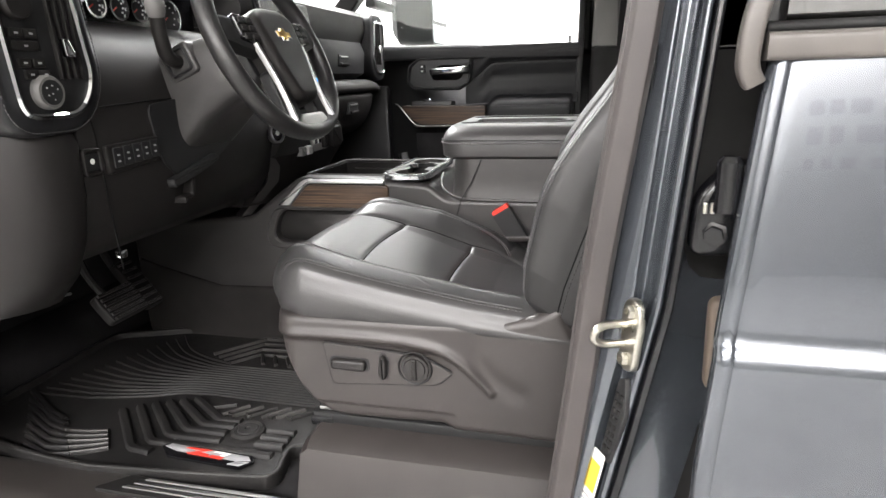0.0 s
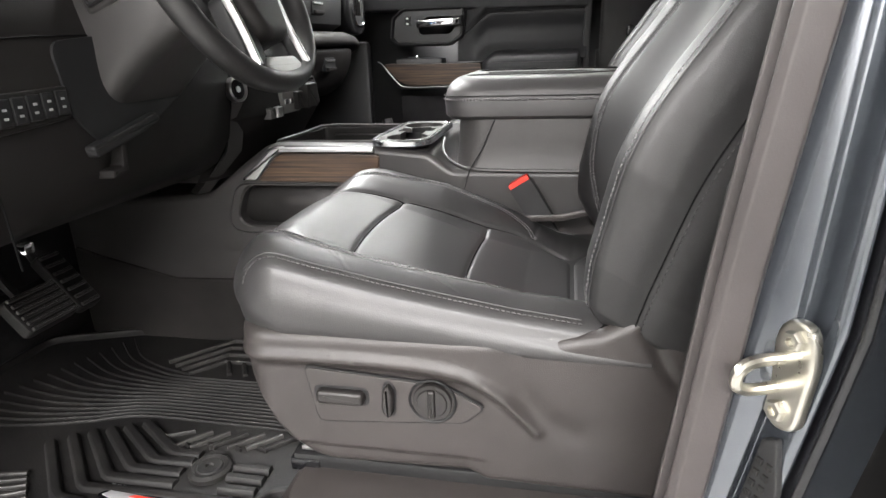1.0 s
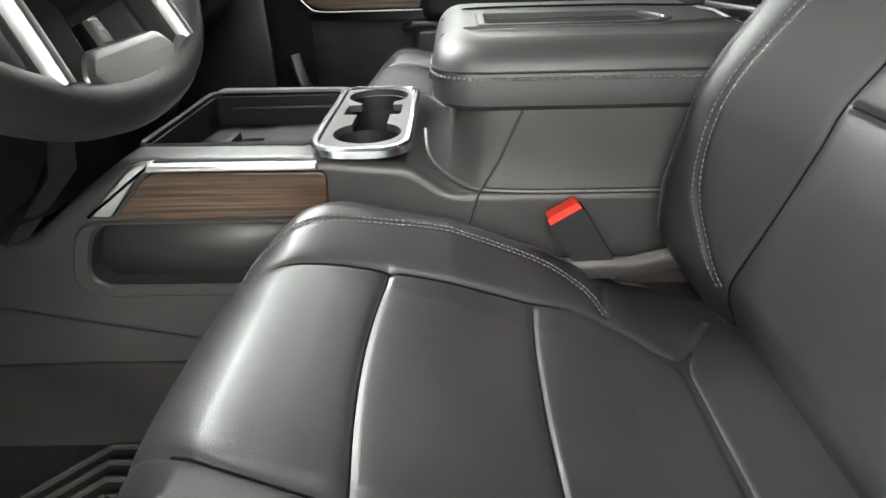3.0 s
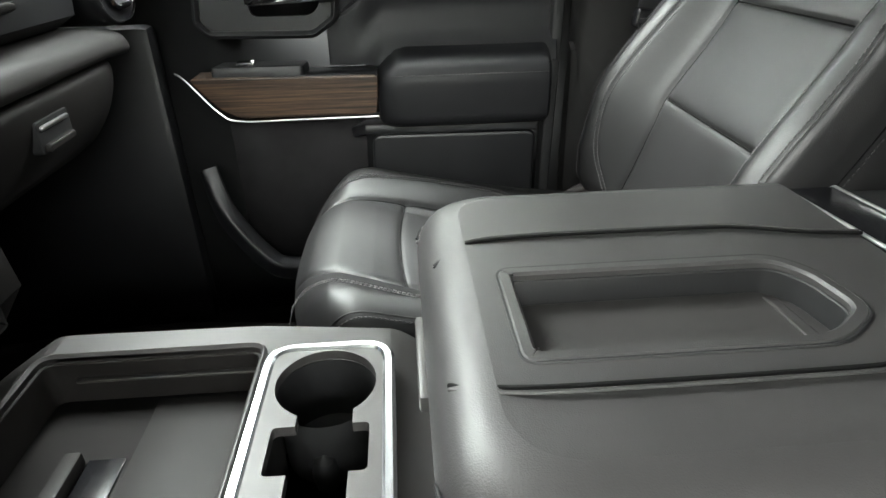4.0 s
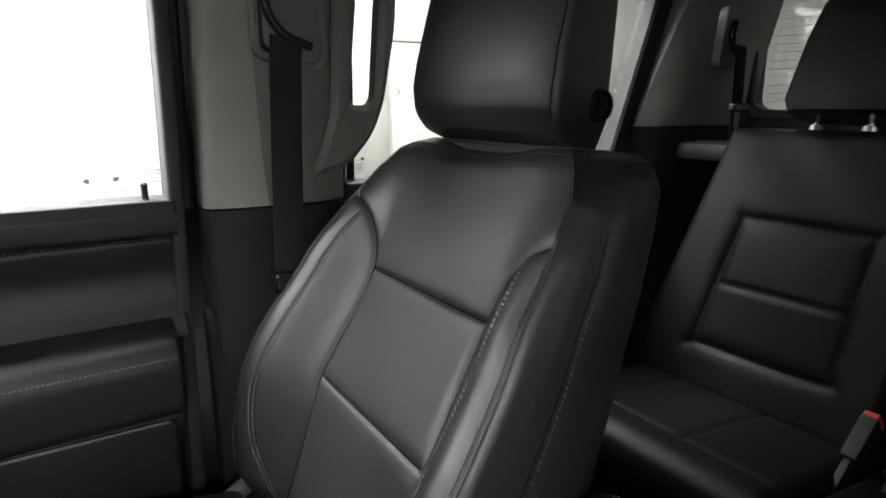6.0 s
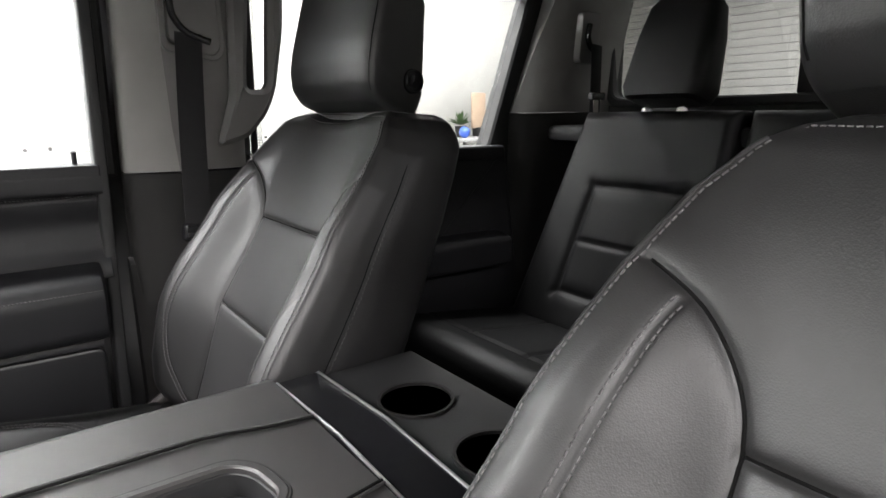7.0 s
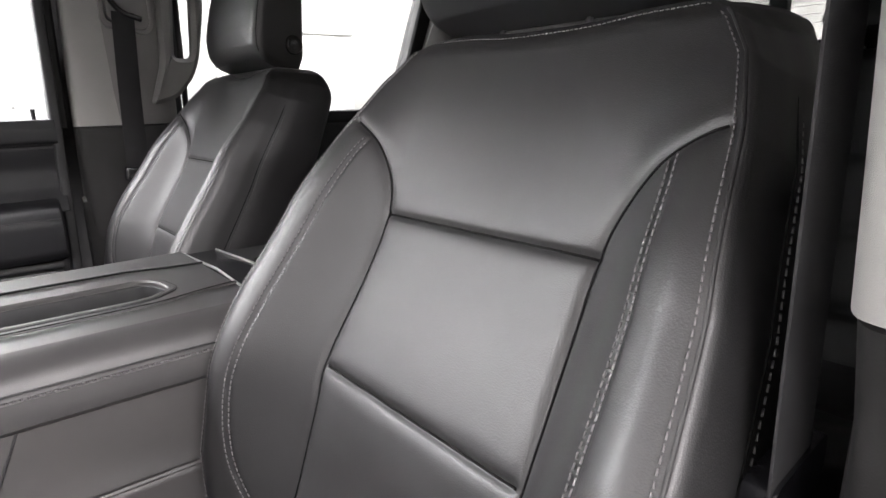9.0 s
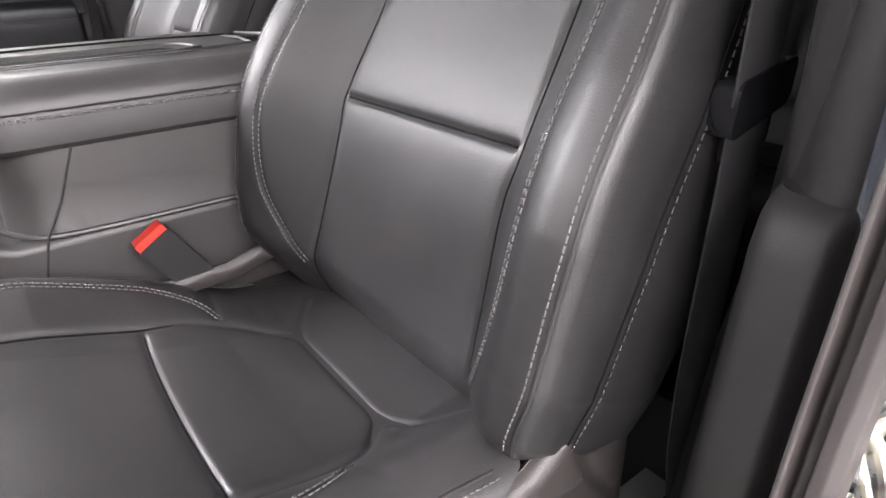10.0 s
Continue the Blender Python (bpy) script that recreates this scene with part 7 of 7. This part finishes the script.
part("window_frame", rim_frame(rrect(wy0 - 0.025, wy1 + 0.025, wz0 - 0.025, wz1 + 0.025, 0.05), rrect(wy0, wy1, wz0, wz1, 0.035), on_x(1.55, -1), -0.03, 0.018, 0.005), BLACK_MATT, rw)
gl = part("window_glass", slab(rrect(wy0 - 0.01, wy1 + 0.01, wz0 - 0.01, wz1 + 0.01, 0.03), on_x(1.562, 1), 0.0, 0.004, 0.0005, 1), GLASS_TINT, rw)
for y in (1.415, 1.785):
    part("mullion", box(1.548, 1.572, y - 0.022, y + 0.022, wz0, wz1, 0.004), BLACK_MATT, rw)
part("slider_latch", box(1.50, 1.548, 1.345, 1.475, wz0 - 0.045, wz0 - 0.012, 0.010), BLACK_MATT, rw)
for k in range(14):
    z = wz0 + 0.02 + k * 0.0195
    part("heater_wire", box(1.5605, 1.5612, wy0 + 0.02, wy1 - 0.02, z, z + 0.0011, 0), GREY_INK, rw)

# ---- rear bench ----
bench = thing("rear_bench", "black leather rear bench seat with two headrests, shade in its colour", "bench seat", (1.1, 1.6, FLOOR_Z))
RB_LEAN = radians(17)
RUP, RFW = Vector((math.sin(RB_LEAN), 0, math.cos(RB_LEAN))), Vector((-math.cos(RB_LEAN), 0, math.sin(RB_LEAN)))
rbo = Vector((1.20, 0, 0.97))


def rear_back(y0, y1, insert, taper=(0.0, 0.0)):
    """taper: how far the outer edge draws in at the foot and at the top."""
    narrow = lambda u, v: u - float(np.interp(v, [-0.05, 0.575], [abs(k) for k in taper])) * ((u - y0) / (y1 - y0) if taper[1] > 0 else (u - y1) / (y1 - y0))

    def height(u, v):
        d = np.zeros_like(u)
        e = np.minimum(np.minimum(u - y0, y1 - u), np.minimum(v + 0.05, 0.575 - v))
        t = np.clip(e / 0.04, 0, 1)
        d = 0.05 * np.sqrt(1 - (1 - t) ** 2)
        if insert:
            loop = curve2([(y0 + 0.112, 0.09), (y0 + 0.13, 0.075), (y1 - 0.18, 0.075), (y1 - 0.16, 0.09), (y1 - 0.160, 0.345), (y1 - 0.18, 0.365), (y0 + 0.135, 0.365), (y0 + 0.115, 0.345), (y0 + 0.112, 0.09)], 4)
            g = near_curve(u, v, loop)
            d = d - 0.008 * np.exp(-(g / 0.006) ** 2) - 0.006 * np.exp(-(g / 0.02) ** 2)
            inside = ease(u, y0 + 0.11, y0 + 0.12) * (1 - ease(u, y1 - 0.17, y1 - 0.16))
            d = d - inside * 0.006 * np.exp(-((v - 0.215) / 0.006) ** 2)
        return d
    us, vs = np.linspace(y0, y1, 90), np.linspace(-0.05, 0.575, 90)
    U, V = np.meshgrid(us, vs)
    D = height(U, V)
    verts = [tuple(rbo + Vector((0, narrow(u, v), 0)) + RUP * v + RFW * d) for u, v, d in zip(U.ravel(), V.ravel(), D.ravel())]
    n = len(us)
    faces = [(i * n + j, i * n + j + 1, (i + 1) * n + j + 1, (i + 1) * n + j) for i in range(len(vs) - 1) for j in range(n - 1)]
    base = len(verts)
    verts += [tuple(rbo + Vector((0, narrow(u, v), 0)) + RUP * v - RFW * 0.07) for u, v in ((y0, -0.05), (y1, -0.05), (y1, 0.575), (y0, 0.575))]
    faces.append((base, base + 1, base + 2, base + 3))
    edge = [[j for j in range(n)], [i * n + n - 1 for i in range(len(vs))], [(len(vs) - 1) * n + j for j in range(n - 1, -1, -1)], [i * n for i in range(len(vs) - 1, -1, -1)]]
    for k, run in enumerate(edge):
        faces.append(tuple(run[::-1]) + (base + k, base + (k + 1) % 4))
    return verts, faces


def rear_cushion(y0, y1):
    us, xs = np.linspace(y0, y1, 80), np.linspace(0.775, 1.25, 70)
    X, U = np.meshgrid(xs, us)
    e = np.minimum(U - y0, y1 - U)
    z = 1.020 - 0.14 * (X - 0.775)
    z = z - 0.05 * (1 - np.sqrt(1 - (1 - np.clip((X - 0.775) / 0.06, 0, 1)) ** 2)) - 0.03 * (1 - np.sqrt(1 - (1 - np.clip(e / 0.03, 0, 1)) ** 2))
    for c in (0.33, 0.66):
        k = U - (y0 + (y1 - y0) * c)
        z = z - 0.006 * np.exp(-(k / 0.005) ** 2) * ease(X, 0.86, 0.88)
    z = z - 0.006 * np.exp(-((X - 0.875) / 0.005) ** 2)
    n, m = len(xs), len(us)
    verts = [(x, u, w) for x, u, w in zip(X.ravel(), U.ravel(), z.ravel())]
    faces = [(i * n + j, i * n + j + 1, (i + 1) * n + j + 1, (i + 1) * n + j) for i in range(m - 1) for j in range(n - 1)]
    base = len(verts)
    verts += [(0.785, y0, 0.88), (0.785, y1, 0.88), (1.25, y1, 0.88), (1.25, y0, 0.88)]
    front = [i * n for i in range(m)]
    right = [(m - 1) * n + j for j in range(n)]
    rearr = [i * n + n - 1 for i in range(m - 1, -1, -1)]
    left = [j for j in range(n - 1, -1, -1)]
    for k, run in enumerate((front, right, rearr, left)):
        faces.append(tuple(run) + (base + (k + 1) % 4, base + k))
    faces.append((base, base + 1, base + 2, base + 3))
    return verts, faces


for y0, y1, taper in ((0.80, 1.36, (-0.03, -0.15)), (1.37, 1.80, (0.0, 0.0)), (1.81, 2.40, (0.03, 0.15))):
    part("cushion", rear_cushion(y0, y1), LEATHER_REAR_SHADED, bench)
    part("backrest", rear_back(y0, y1, True, taper), LEATHER_REAR_SHADED, bench)
part("base", box(0.86, 1.30, 0.82, 2.38, FLOOR_Z, 0.885, 0.02), CARPET, bench)
part("bench_shelf", box(1.33, 1.54, 0.80, 2.40, 1.44, 1.485, 0.015), BLACK_MATT, bench)
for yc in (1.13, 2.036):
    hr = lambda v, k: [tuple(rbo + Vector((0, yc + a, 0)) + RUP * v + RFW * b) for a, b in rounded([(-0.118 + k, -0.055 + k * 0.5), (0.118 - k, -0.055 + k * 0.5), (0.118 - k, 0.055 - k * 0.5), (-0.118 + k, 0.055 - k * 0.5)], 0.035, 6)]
    part("headrest", loft([hr(0.598, 0.03), hr(0.605, 0.012), hr(0.63, 0.002), hr(0.76, 0.012), hr(0.835, 0.024), hr(0.862, 0.042), hr(0.870, 0.07)]), LEATHER_REAR_SHADED, bench)
    for s in (-0.05, 0.05):
        part("headrest_post", rod(rbo + Vector((0, yc + s, 0)) + RUP * 0.54, rbo + Vector((0, yc + s, 0)) + RUP * 0.64, 0.006), CHROME, bench)
        part("post_collar", turned([(0.013, 0), (0.013, 0.010), (0.009, 0.013)], rbo + Vector((0, yc + s, 0)) + RUP * 0.572, RUP, 14), SATIN, bench)
for y in (1.75, 1.815):
    seat_buckle(1.13, y, 1.045, -50, "black rear seat belt buckle with red button on the bench")

# ---- driver side: painted pillar, rear door skin ----
structure("wall_trim", box(0.42, 1.52, 0.76, 0.80, 0.66, 1.44, 0.01), DOOR, "dark inner panel of the rear door", "panel")
INWARD = lambda z: 0.09 * max(z - 1.06, 0)
LEANX = lambda z: (z - 1.08) * (0.095 if z > 1.08 else 0.185)
jamb_sec = [(0.310, 0.788), (0.252, 0.762)] + [(p.x, p.y) for p in smooth_path([(0.245, 0.746, 0), (0.247, 0.738, 0), (0.257, 0.730, 0), (0.267, 0.7235, 0), (0.271, 0.7225, 0), (0.2745, 0.7275, 0), (0.280, 0.739, 0), (0.286, 0.738, 0), (0.289, 0.722, 0), (0.293, 0.710, 0), (0.298, 0.706, 0), (0.3025, 0.712, 0), (0.305, 0.735, 0), (0.312, 0.770, 0), (0.335, 0.784, 0), (0.40, 0.785, 0)], 4)] + [(0.40, 0.795)]


def run_z(f, zs):
    return loft([[f(z, p) for p in jamb_sec] for z in zs], True)


structure("door_pillar", run_z(lambda z, p: (p[0] + LEANX(z), p[1] + INWARD(z), z), [0.60, 0.70, 0.80, 0.90, 1.0, 1.08, 1.2, 1.35, 1.5, 1.7, 1.93]), PAINT, "slate metallic painted door pillar", "pillar")
trim_path = smooth_path([(0.188, 0.742, 0.66), (0.194, 0.742, 0.76), (0.205, 0.742, 0.862), (0.218, 0.742, 0.98), (0.230, 0.742, 1.10), (0.238, 0.742, 1.165), (0.262, 0.744, 1.346), (0.270, 0.746, 1.42), (0.292, 0.758, 1.62), (0.320, 0.775, 1.90)], 3)
structure("door_seal", sweep(trim_path, rounded([(0.019, 0.0032), (-0.003, 0.0020), (-0.003, -0.0060), (0.014, -0.0075), (0.016, -0.015), (0.010, -0.021), (-0.011, -0.021), (-0.017, -0.010), (-0.015, 0.013), (-0.002, 0.0085), (0.019, 0.0070)], 0.0018, 4), (0, 1, 0)), SEAL, "brown-grey rubber door seal on the pillar", "seal")
COVER_X = lambda z: float(np.interp(z, [p[2] for p in trim_path], [p[0] for p in trim_path]))


def cover_rings(zs, face, back):
    """Rings of a pillar cover; face: the points (x behind the seal's line, y) of its visible side."""
    return [[(COVER_X(z) + a + k, b, z) for a, b in [(p.x, p.y) for p in smooth_path([(q, w, 0) for q, w in face], 4)] + back] for z, k in zs]


low_face = [(0.014, 0.7515), (0.011, 0.757), (-0.003, 0.764), (-0.007, 0.772), (-0.008, 0.785), (-0.006, 0.797), (0.004, 0.806), (0.020, 0.810)]
high_face = [(0.014, 0.7515), (0.011, 0.757), (0.003, 0.765), (0.000, 0.776), (0.006, 0.790), (0.020, 0.800), (0.045, 0.812)]
structure("pillar_cover", loft(cover_rings([(0.66, 0), (0.8, 0), (0.95, 0), (1.08, 0), (1.165, 0), (1.182, 0.003), (1.192, 0.010), (1.197, 0.022)], low_face, [(0.06, 0.812), (0.06, 0.760)])), PILLAR_DARK, "dark plastic cover inside the door pillar", "pillar trim")
structure("pillar_cover", loft(cover_rings([(1.15, 0.014), (1.20, 0.012), (1.30, 0.008), (1.357, 0.006)], high_face, [(0.040, 0.822), (0.012, 0.795)])), PILLAR_DARK, "dark plastic middle cover inside the door pillar", "pillar trim")
structure("pillar_cover", loft(cover_rings([(1.360, 0.004), (1.45, 0.004), (1.62, 0.004), (1.90, 0.004)], high_face, [(0.040, 0.822), (0.012, 0.795)])), PILLAR, "light grey upper cover inside the door pillar", "pillar trim")
# Added black strip: paints the dark of the gap between pillar and rear door.
structure("door_gap_shade", sweep([(0.308 + LEANX(z), 0.703 + INWARD(z), z) for z in (0.60, 0.75, 0.9, 1.0, 1.08, 1.25, 1.4, 1.6, 1.9)], rounded([(-0.004, -0.006), (0.004, -0.006), (0.010, 0.075), (-0.002, 0.075)], 0.003, 3), (0, 1, 0)), BLACK, "black strip added to paint the shade of the door gap", "seal")
jp = thing("door_striker", "zinc-plated door striker bolted to the painted pillar", "door striker", (0.280, 0.70, 1.04))
spl = on_plane((0.272, 0.720, 1.040), (0.50, -0.86, 0), (0.08, 0, 1))
part("striker_plate", slab(rounded([(-0.020, -0.020), (0.0, -0.045), (0.020, -0.040), (0.022, 0.020), (0.012, 0.046), (-0.010, 0.044), (-0.020, 0.012)], 0.012), spl, 0.0, 0.008, 0.003), STEEL, jp)
loop = smooth_path([spl(-0.004, 0.012, 0.004), spl(-0.006, 0.012, 0.030), spl(-0.006, 0.006, 0.044), spl(-0.006, -0.006, 0.044), spl(-0.006, -0.012, 0.030), spl(-0.004, -0.012, 0.004)], 6)
part("striker_loop", tube(loop, 0.0048, 10, (0, 1, 0)), STEEL, jp)
for b in (-0.028, 0.030):
    part("bolt", turned([(0.0085, 0.006), (0.0085, 0.012), (0.007, 0.014), (0.004, 0.014), (0.004, 0.009), (0, 0.009)], spl(0.003, b, 0), Vector(spl(0, 0, 1)) - Vector(spl(0, 0, 0)), 6), STEEL, jp)
lab = thing("warning_label", "yellow and white label on the painted pillar", "label", (0.235, 0.735, 0.88))
lpl = on_plane((0.2365, 0.725, 0.835), (0.50, -0.86, 0), (0.185, 0, 1))
part("sheet", slab(rrect(-0.012, 0.016, -0.06, 0.045, 0.002), lpl, 0.004, 0.0055, 0.0003), PAPER, lab)
part("yellow_block", slab(rrect(-0.010, 0.014, -0.012, 0.030, 0.001), lpl, 0.0055, 0.0061, 0.0002), YELLOW, lab)
for k in range(5):
    part("text_bar", slab(rrect(-0.009, 0.012, -0.052 + 0.007 * k, -0.049 + 0.007 * k, 0.0005), lpl, 0.0055, 0.0061, 0.0002), GREY_INK, lab)
grille = thing("pressure_vent", "black mesh vent in the door pillar", "vent", (0.27, 0.71, 0.93))
gpl = on_plane((0.262, 0.716, 0.925), (0.50, -0.86, 0), (0.17, 0, 1))
part("mesh_plate", slab(rounded([(-0.012, -0.055), (0.008, -0.055), (0.016, 0.02), (0.0, 0.062), (-0.012, 0.055)], 0.004), gpl, 0.0, 0.006, 0.002), BLACK_MATT, grille)
for k in range(9):
    for i in range(2):
        part("mesh_stud", slab(rrect(-0.009 + 0.009 * i, -0.003 + 0.009 * i, -0.05 + 0.0105 * k, -0.044 + 0.0105 * k, 0.001), gpl, 0.005, 0.008, 0.001), PILLAR_DARK, grille)

outer_door = thing("rear_door", "slate metallic painted rear door with grey belt moulding", "car door", (0.8, 0.66, 0.60), "doors")
skin = []
for z in np.linspace(0.50, 1.338, 120):
    x0 = 0.338 + 0.034 * max(0, (z - 0.9) / 0.43) ** 1.4
    y = 0.640 + 0.055 * ((z - 1.02) / 0.5) ** 2 + 0.012 / (1 + math.exp(-(z - 1.062) / 0.0042))
    hem = [(0.022, 0.030), (0.006, 0.026), (0.001, 0.019), (0.000, 0.012), (0.003, 0.005), (0.009, 0.0008), (0.015, 0.0004), (0.0185, 0.0024), (0.022, 0.0006), (0.030, 0.0)]
    skin.append([(x0 + a, y + b, z) for a, b in hem] + [(x, y - 0.002 * math.sin((x - x0) * 3), z) for x in np.linspace(0.44, 1.30, 12)] + [(1.30, y + 0.030, z)])
part("door_skin", loft(skin), PAINT, outer_door)
part("belt_trim", sweep([(0.368, 0.676, 1.350), (1.28, 0.676, 1.350)], rounded([(-0.016, -0.013), (0.010, -0.013), (0.010, 0.011), (-0.010, 0.013)], 0.006, 4)), BELT, outer_door, "grey belt moulding")
part("belt_seal", sweep([(0.368, 0.680, 1.366), (1.28, 0.680, 1.366)], circle(0.005, 8), (0, 0, 1)), BLACK_MATT, outer_door)
part("window_glass", slab([(0.385, 1.36), (1.25, 1.36), (1.22, 1.85), (0.41, 1.85)], on_y(0.694, -1), 0.0, 0.004, 0.0005, 1), GLASS_DARK, outer_door, "tinted side window")
part("trim_cap", sweep(smooth_path([(0.362, 0.686, 1.318), (0.355, 0.682, 1.335), (0.357, 0.682, 1.37), (0.366, 0.688, 1.42), (0.385, 0.70, 1.60), (0.405, 0.715, 1.86)], 5), rounded([(-0.010, -0.012), (0.010, -0.012), (0.009, 0.012), (-0.009, 0.012)], 0.006, 4), (0, 1, 0)), BELT, outer_door, "grey-brown trim cap")
part("window_frame", rim_frame([(0.36, 1.34), (1.29, 1.34), (1.26, 1.88), (0.385, 1.88)], [(0.405, 1.362), (1.22, 1.362), (1.19, 1.845), (0.425, 1.845)], on_y(0.735, -1), 0.0, 0.03, 0.004), BLACK, outer_door)
hin = thing("hinge_bracket", "dark painted door hinge with bolt in the door gap", "hinge", (0.335, 0.67, 1.18))
part("leaf", slab(rounded([(0.322, 1.143), (0.385, 1.143), (0.390, 1.245), (0.352, 1.238), (0.325, 1.205)], 0.014), on_y(0.704, -1), -0.02, 0.008, 0.008, 3), BLACK, hin)
part("knuckle", turned([(0.012, 0), (0.012, 0.05), (0.008, 0.055)], (0.350, 0.682, 1.195), (0, 0, 1), 14), BLACK, hin)
part("bolt", turned([(0.014, 0), (0.014, 0.003), (0.010, 0.004), (0.0095, 0.010), (0, 0.010)], (0.345, 0.697, 1.168), (-0.3, -1, 0), 6), BLACK, hin)
for px in (0.333, 0.340, 0.357):
    part("pin_cap", slab(rrect(px - 0.002, px + 0.002, 1.190, 1.201, 0.001), on_y(0.697, -1), 0.0, 0.005, 0.001), STEEL, hin)
bump = thing("door_bumper", "tan rubber bumper block in the door gap", "bumper", (0.36, 0.70, 1.04))
bo = rounded([(0.350, 0.985), (0.395, 0.985), (0.392, 1.098), (0.348, 1.094)], 0.012, 5)
part("block", slab(bo, on_y(0.715, -1), 0.0, 0.016, 0.008, 4), BEIGE_RUBBER, bump)
part("ridge", rim_frame(inset(ccw(bo), 0.007), inset(ccw(bo), 0.012), on_y(0.700, -1), 0.0, 0.004, 0.0015), BEIGE_RUBBER, bump)
# front of the cab above the dash, out of sight
structure("windscreen_frame", box(-1.05, -0.95, 0.70, 2.50, 1.50, 1.62, 0.02), DASH, "dark cowl under the windscreen", "cowl")
glass = structure("windscreen", loft([[(-0.98, 0.74, 1.60), (-0.98, 2.46, 1.60), (-0.976, 2.46, 1.60), (-0.976, 0.74, 1.60)], [(-0.50, 0.80, 1.93), (-0.50, 2.40, 1.93), (-0.496, 2.40, 1.93), (-0.496, 0.80, 1.93)]]), GLASS, "clear windscreen", "windscreen")
glass.visible_shadow = False
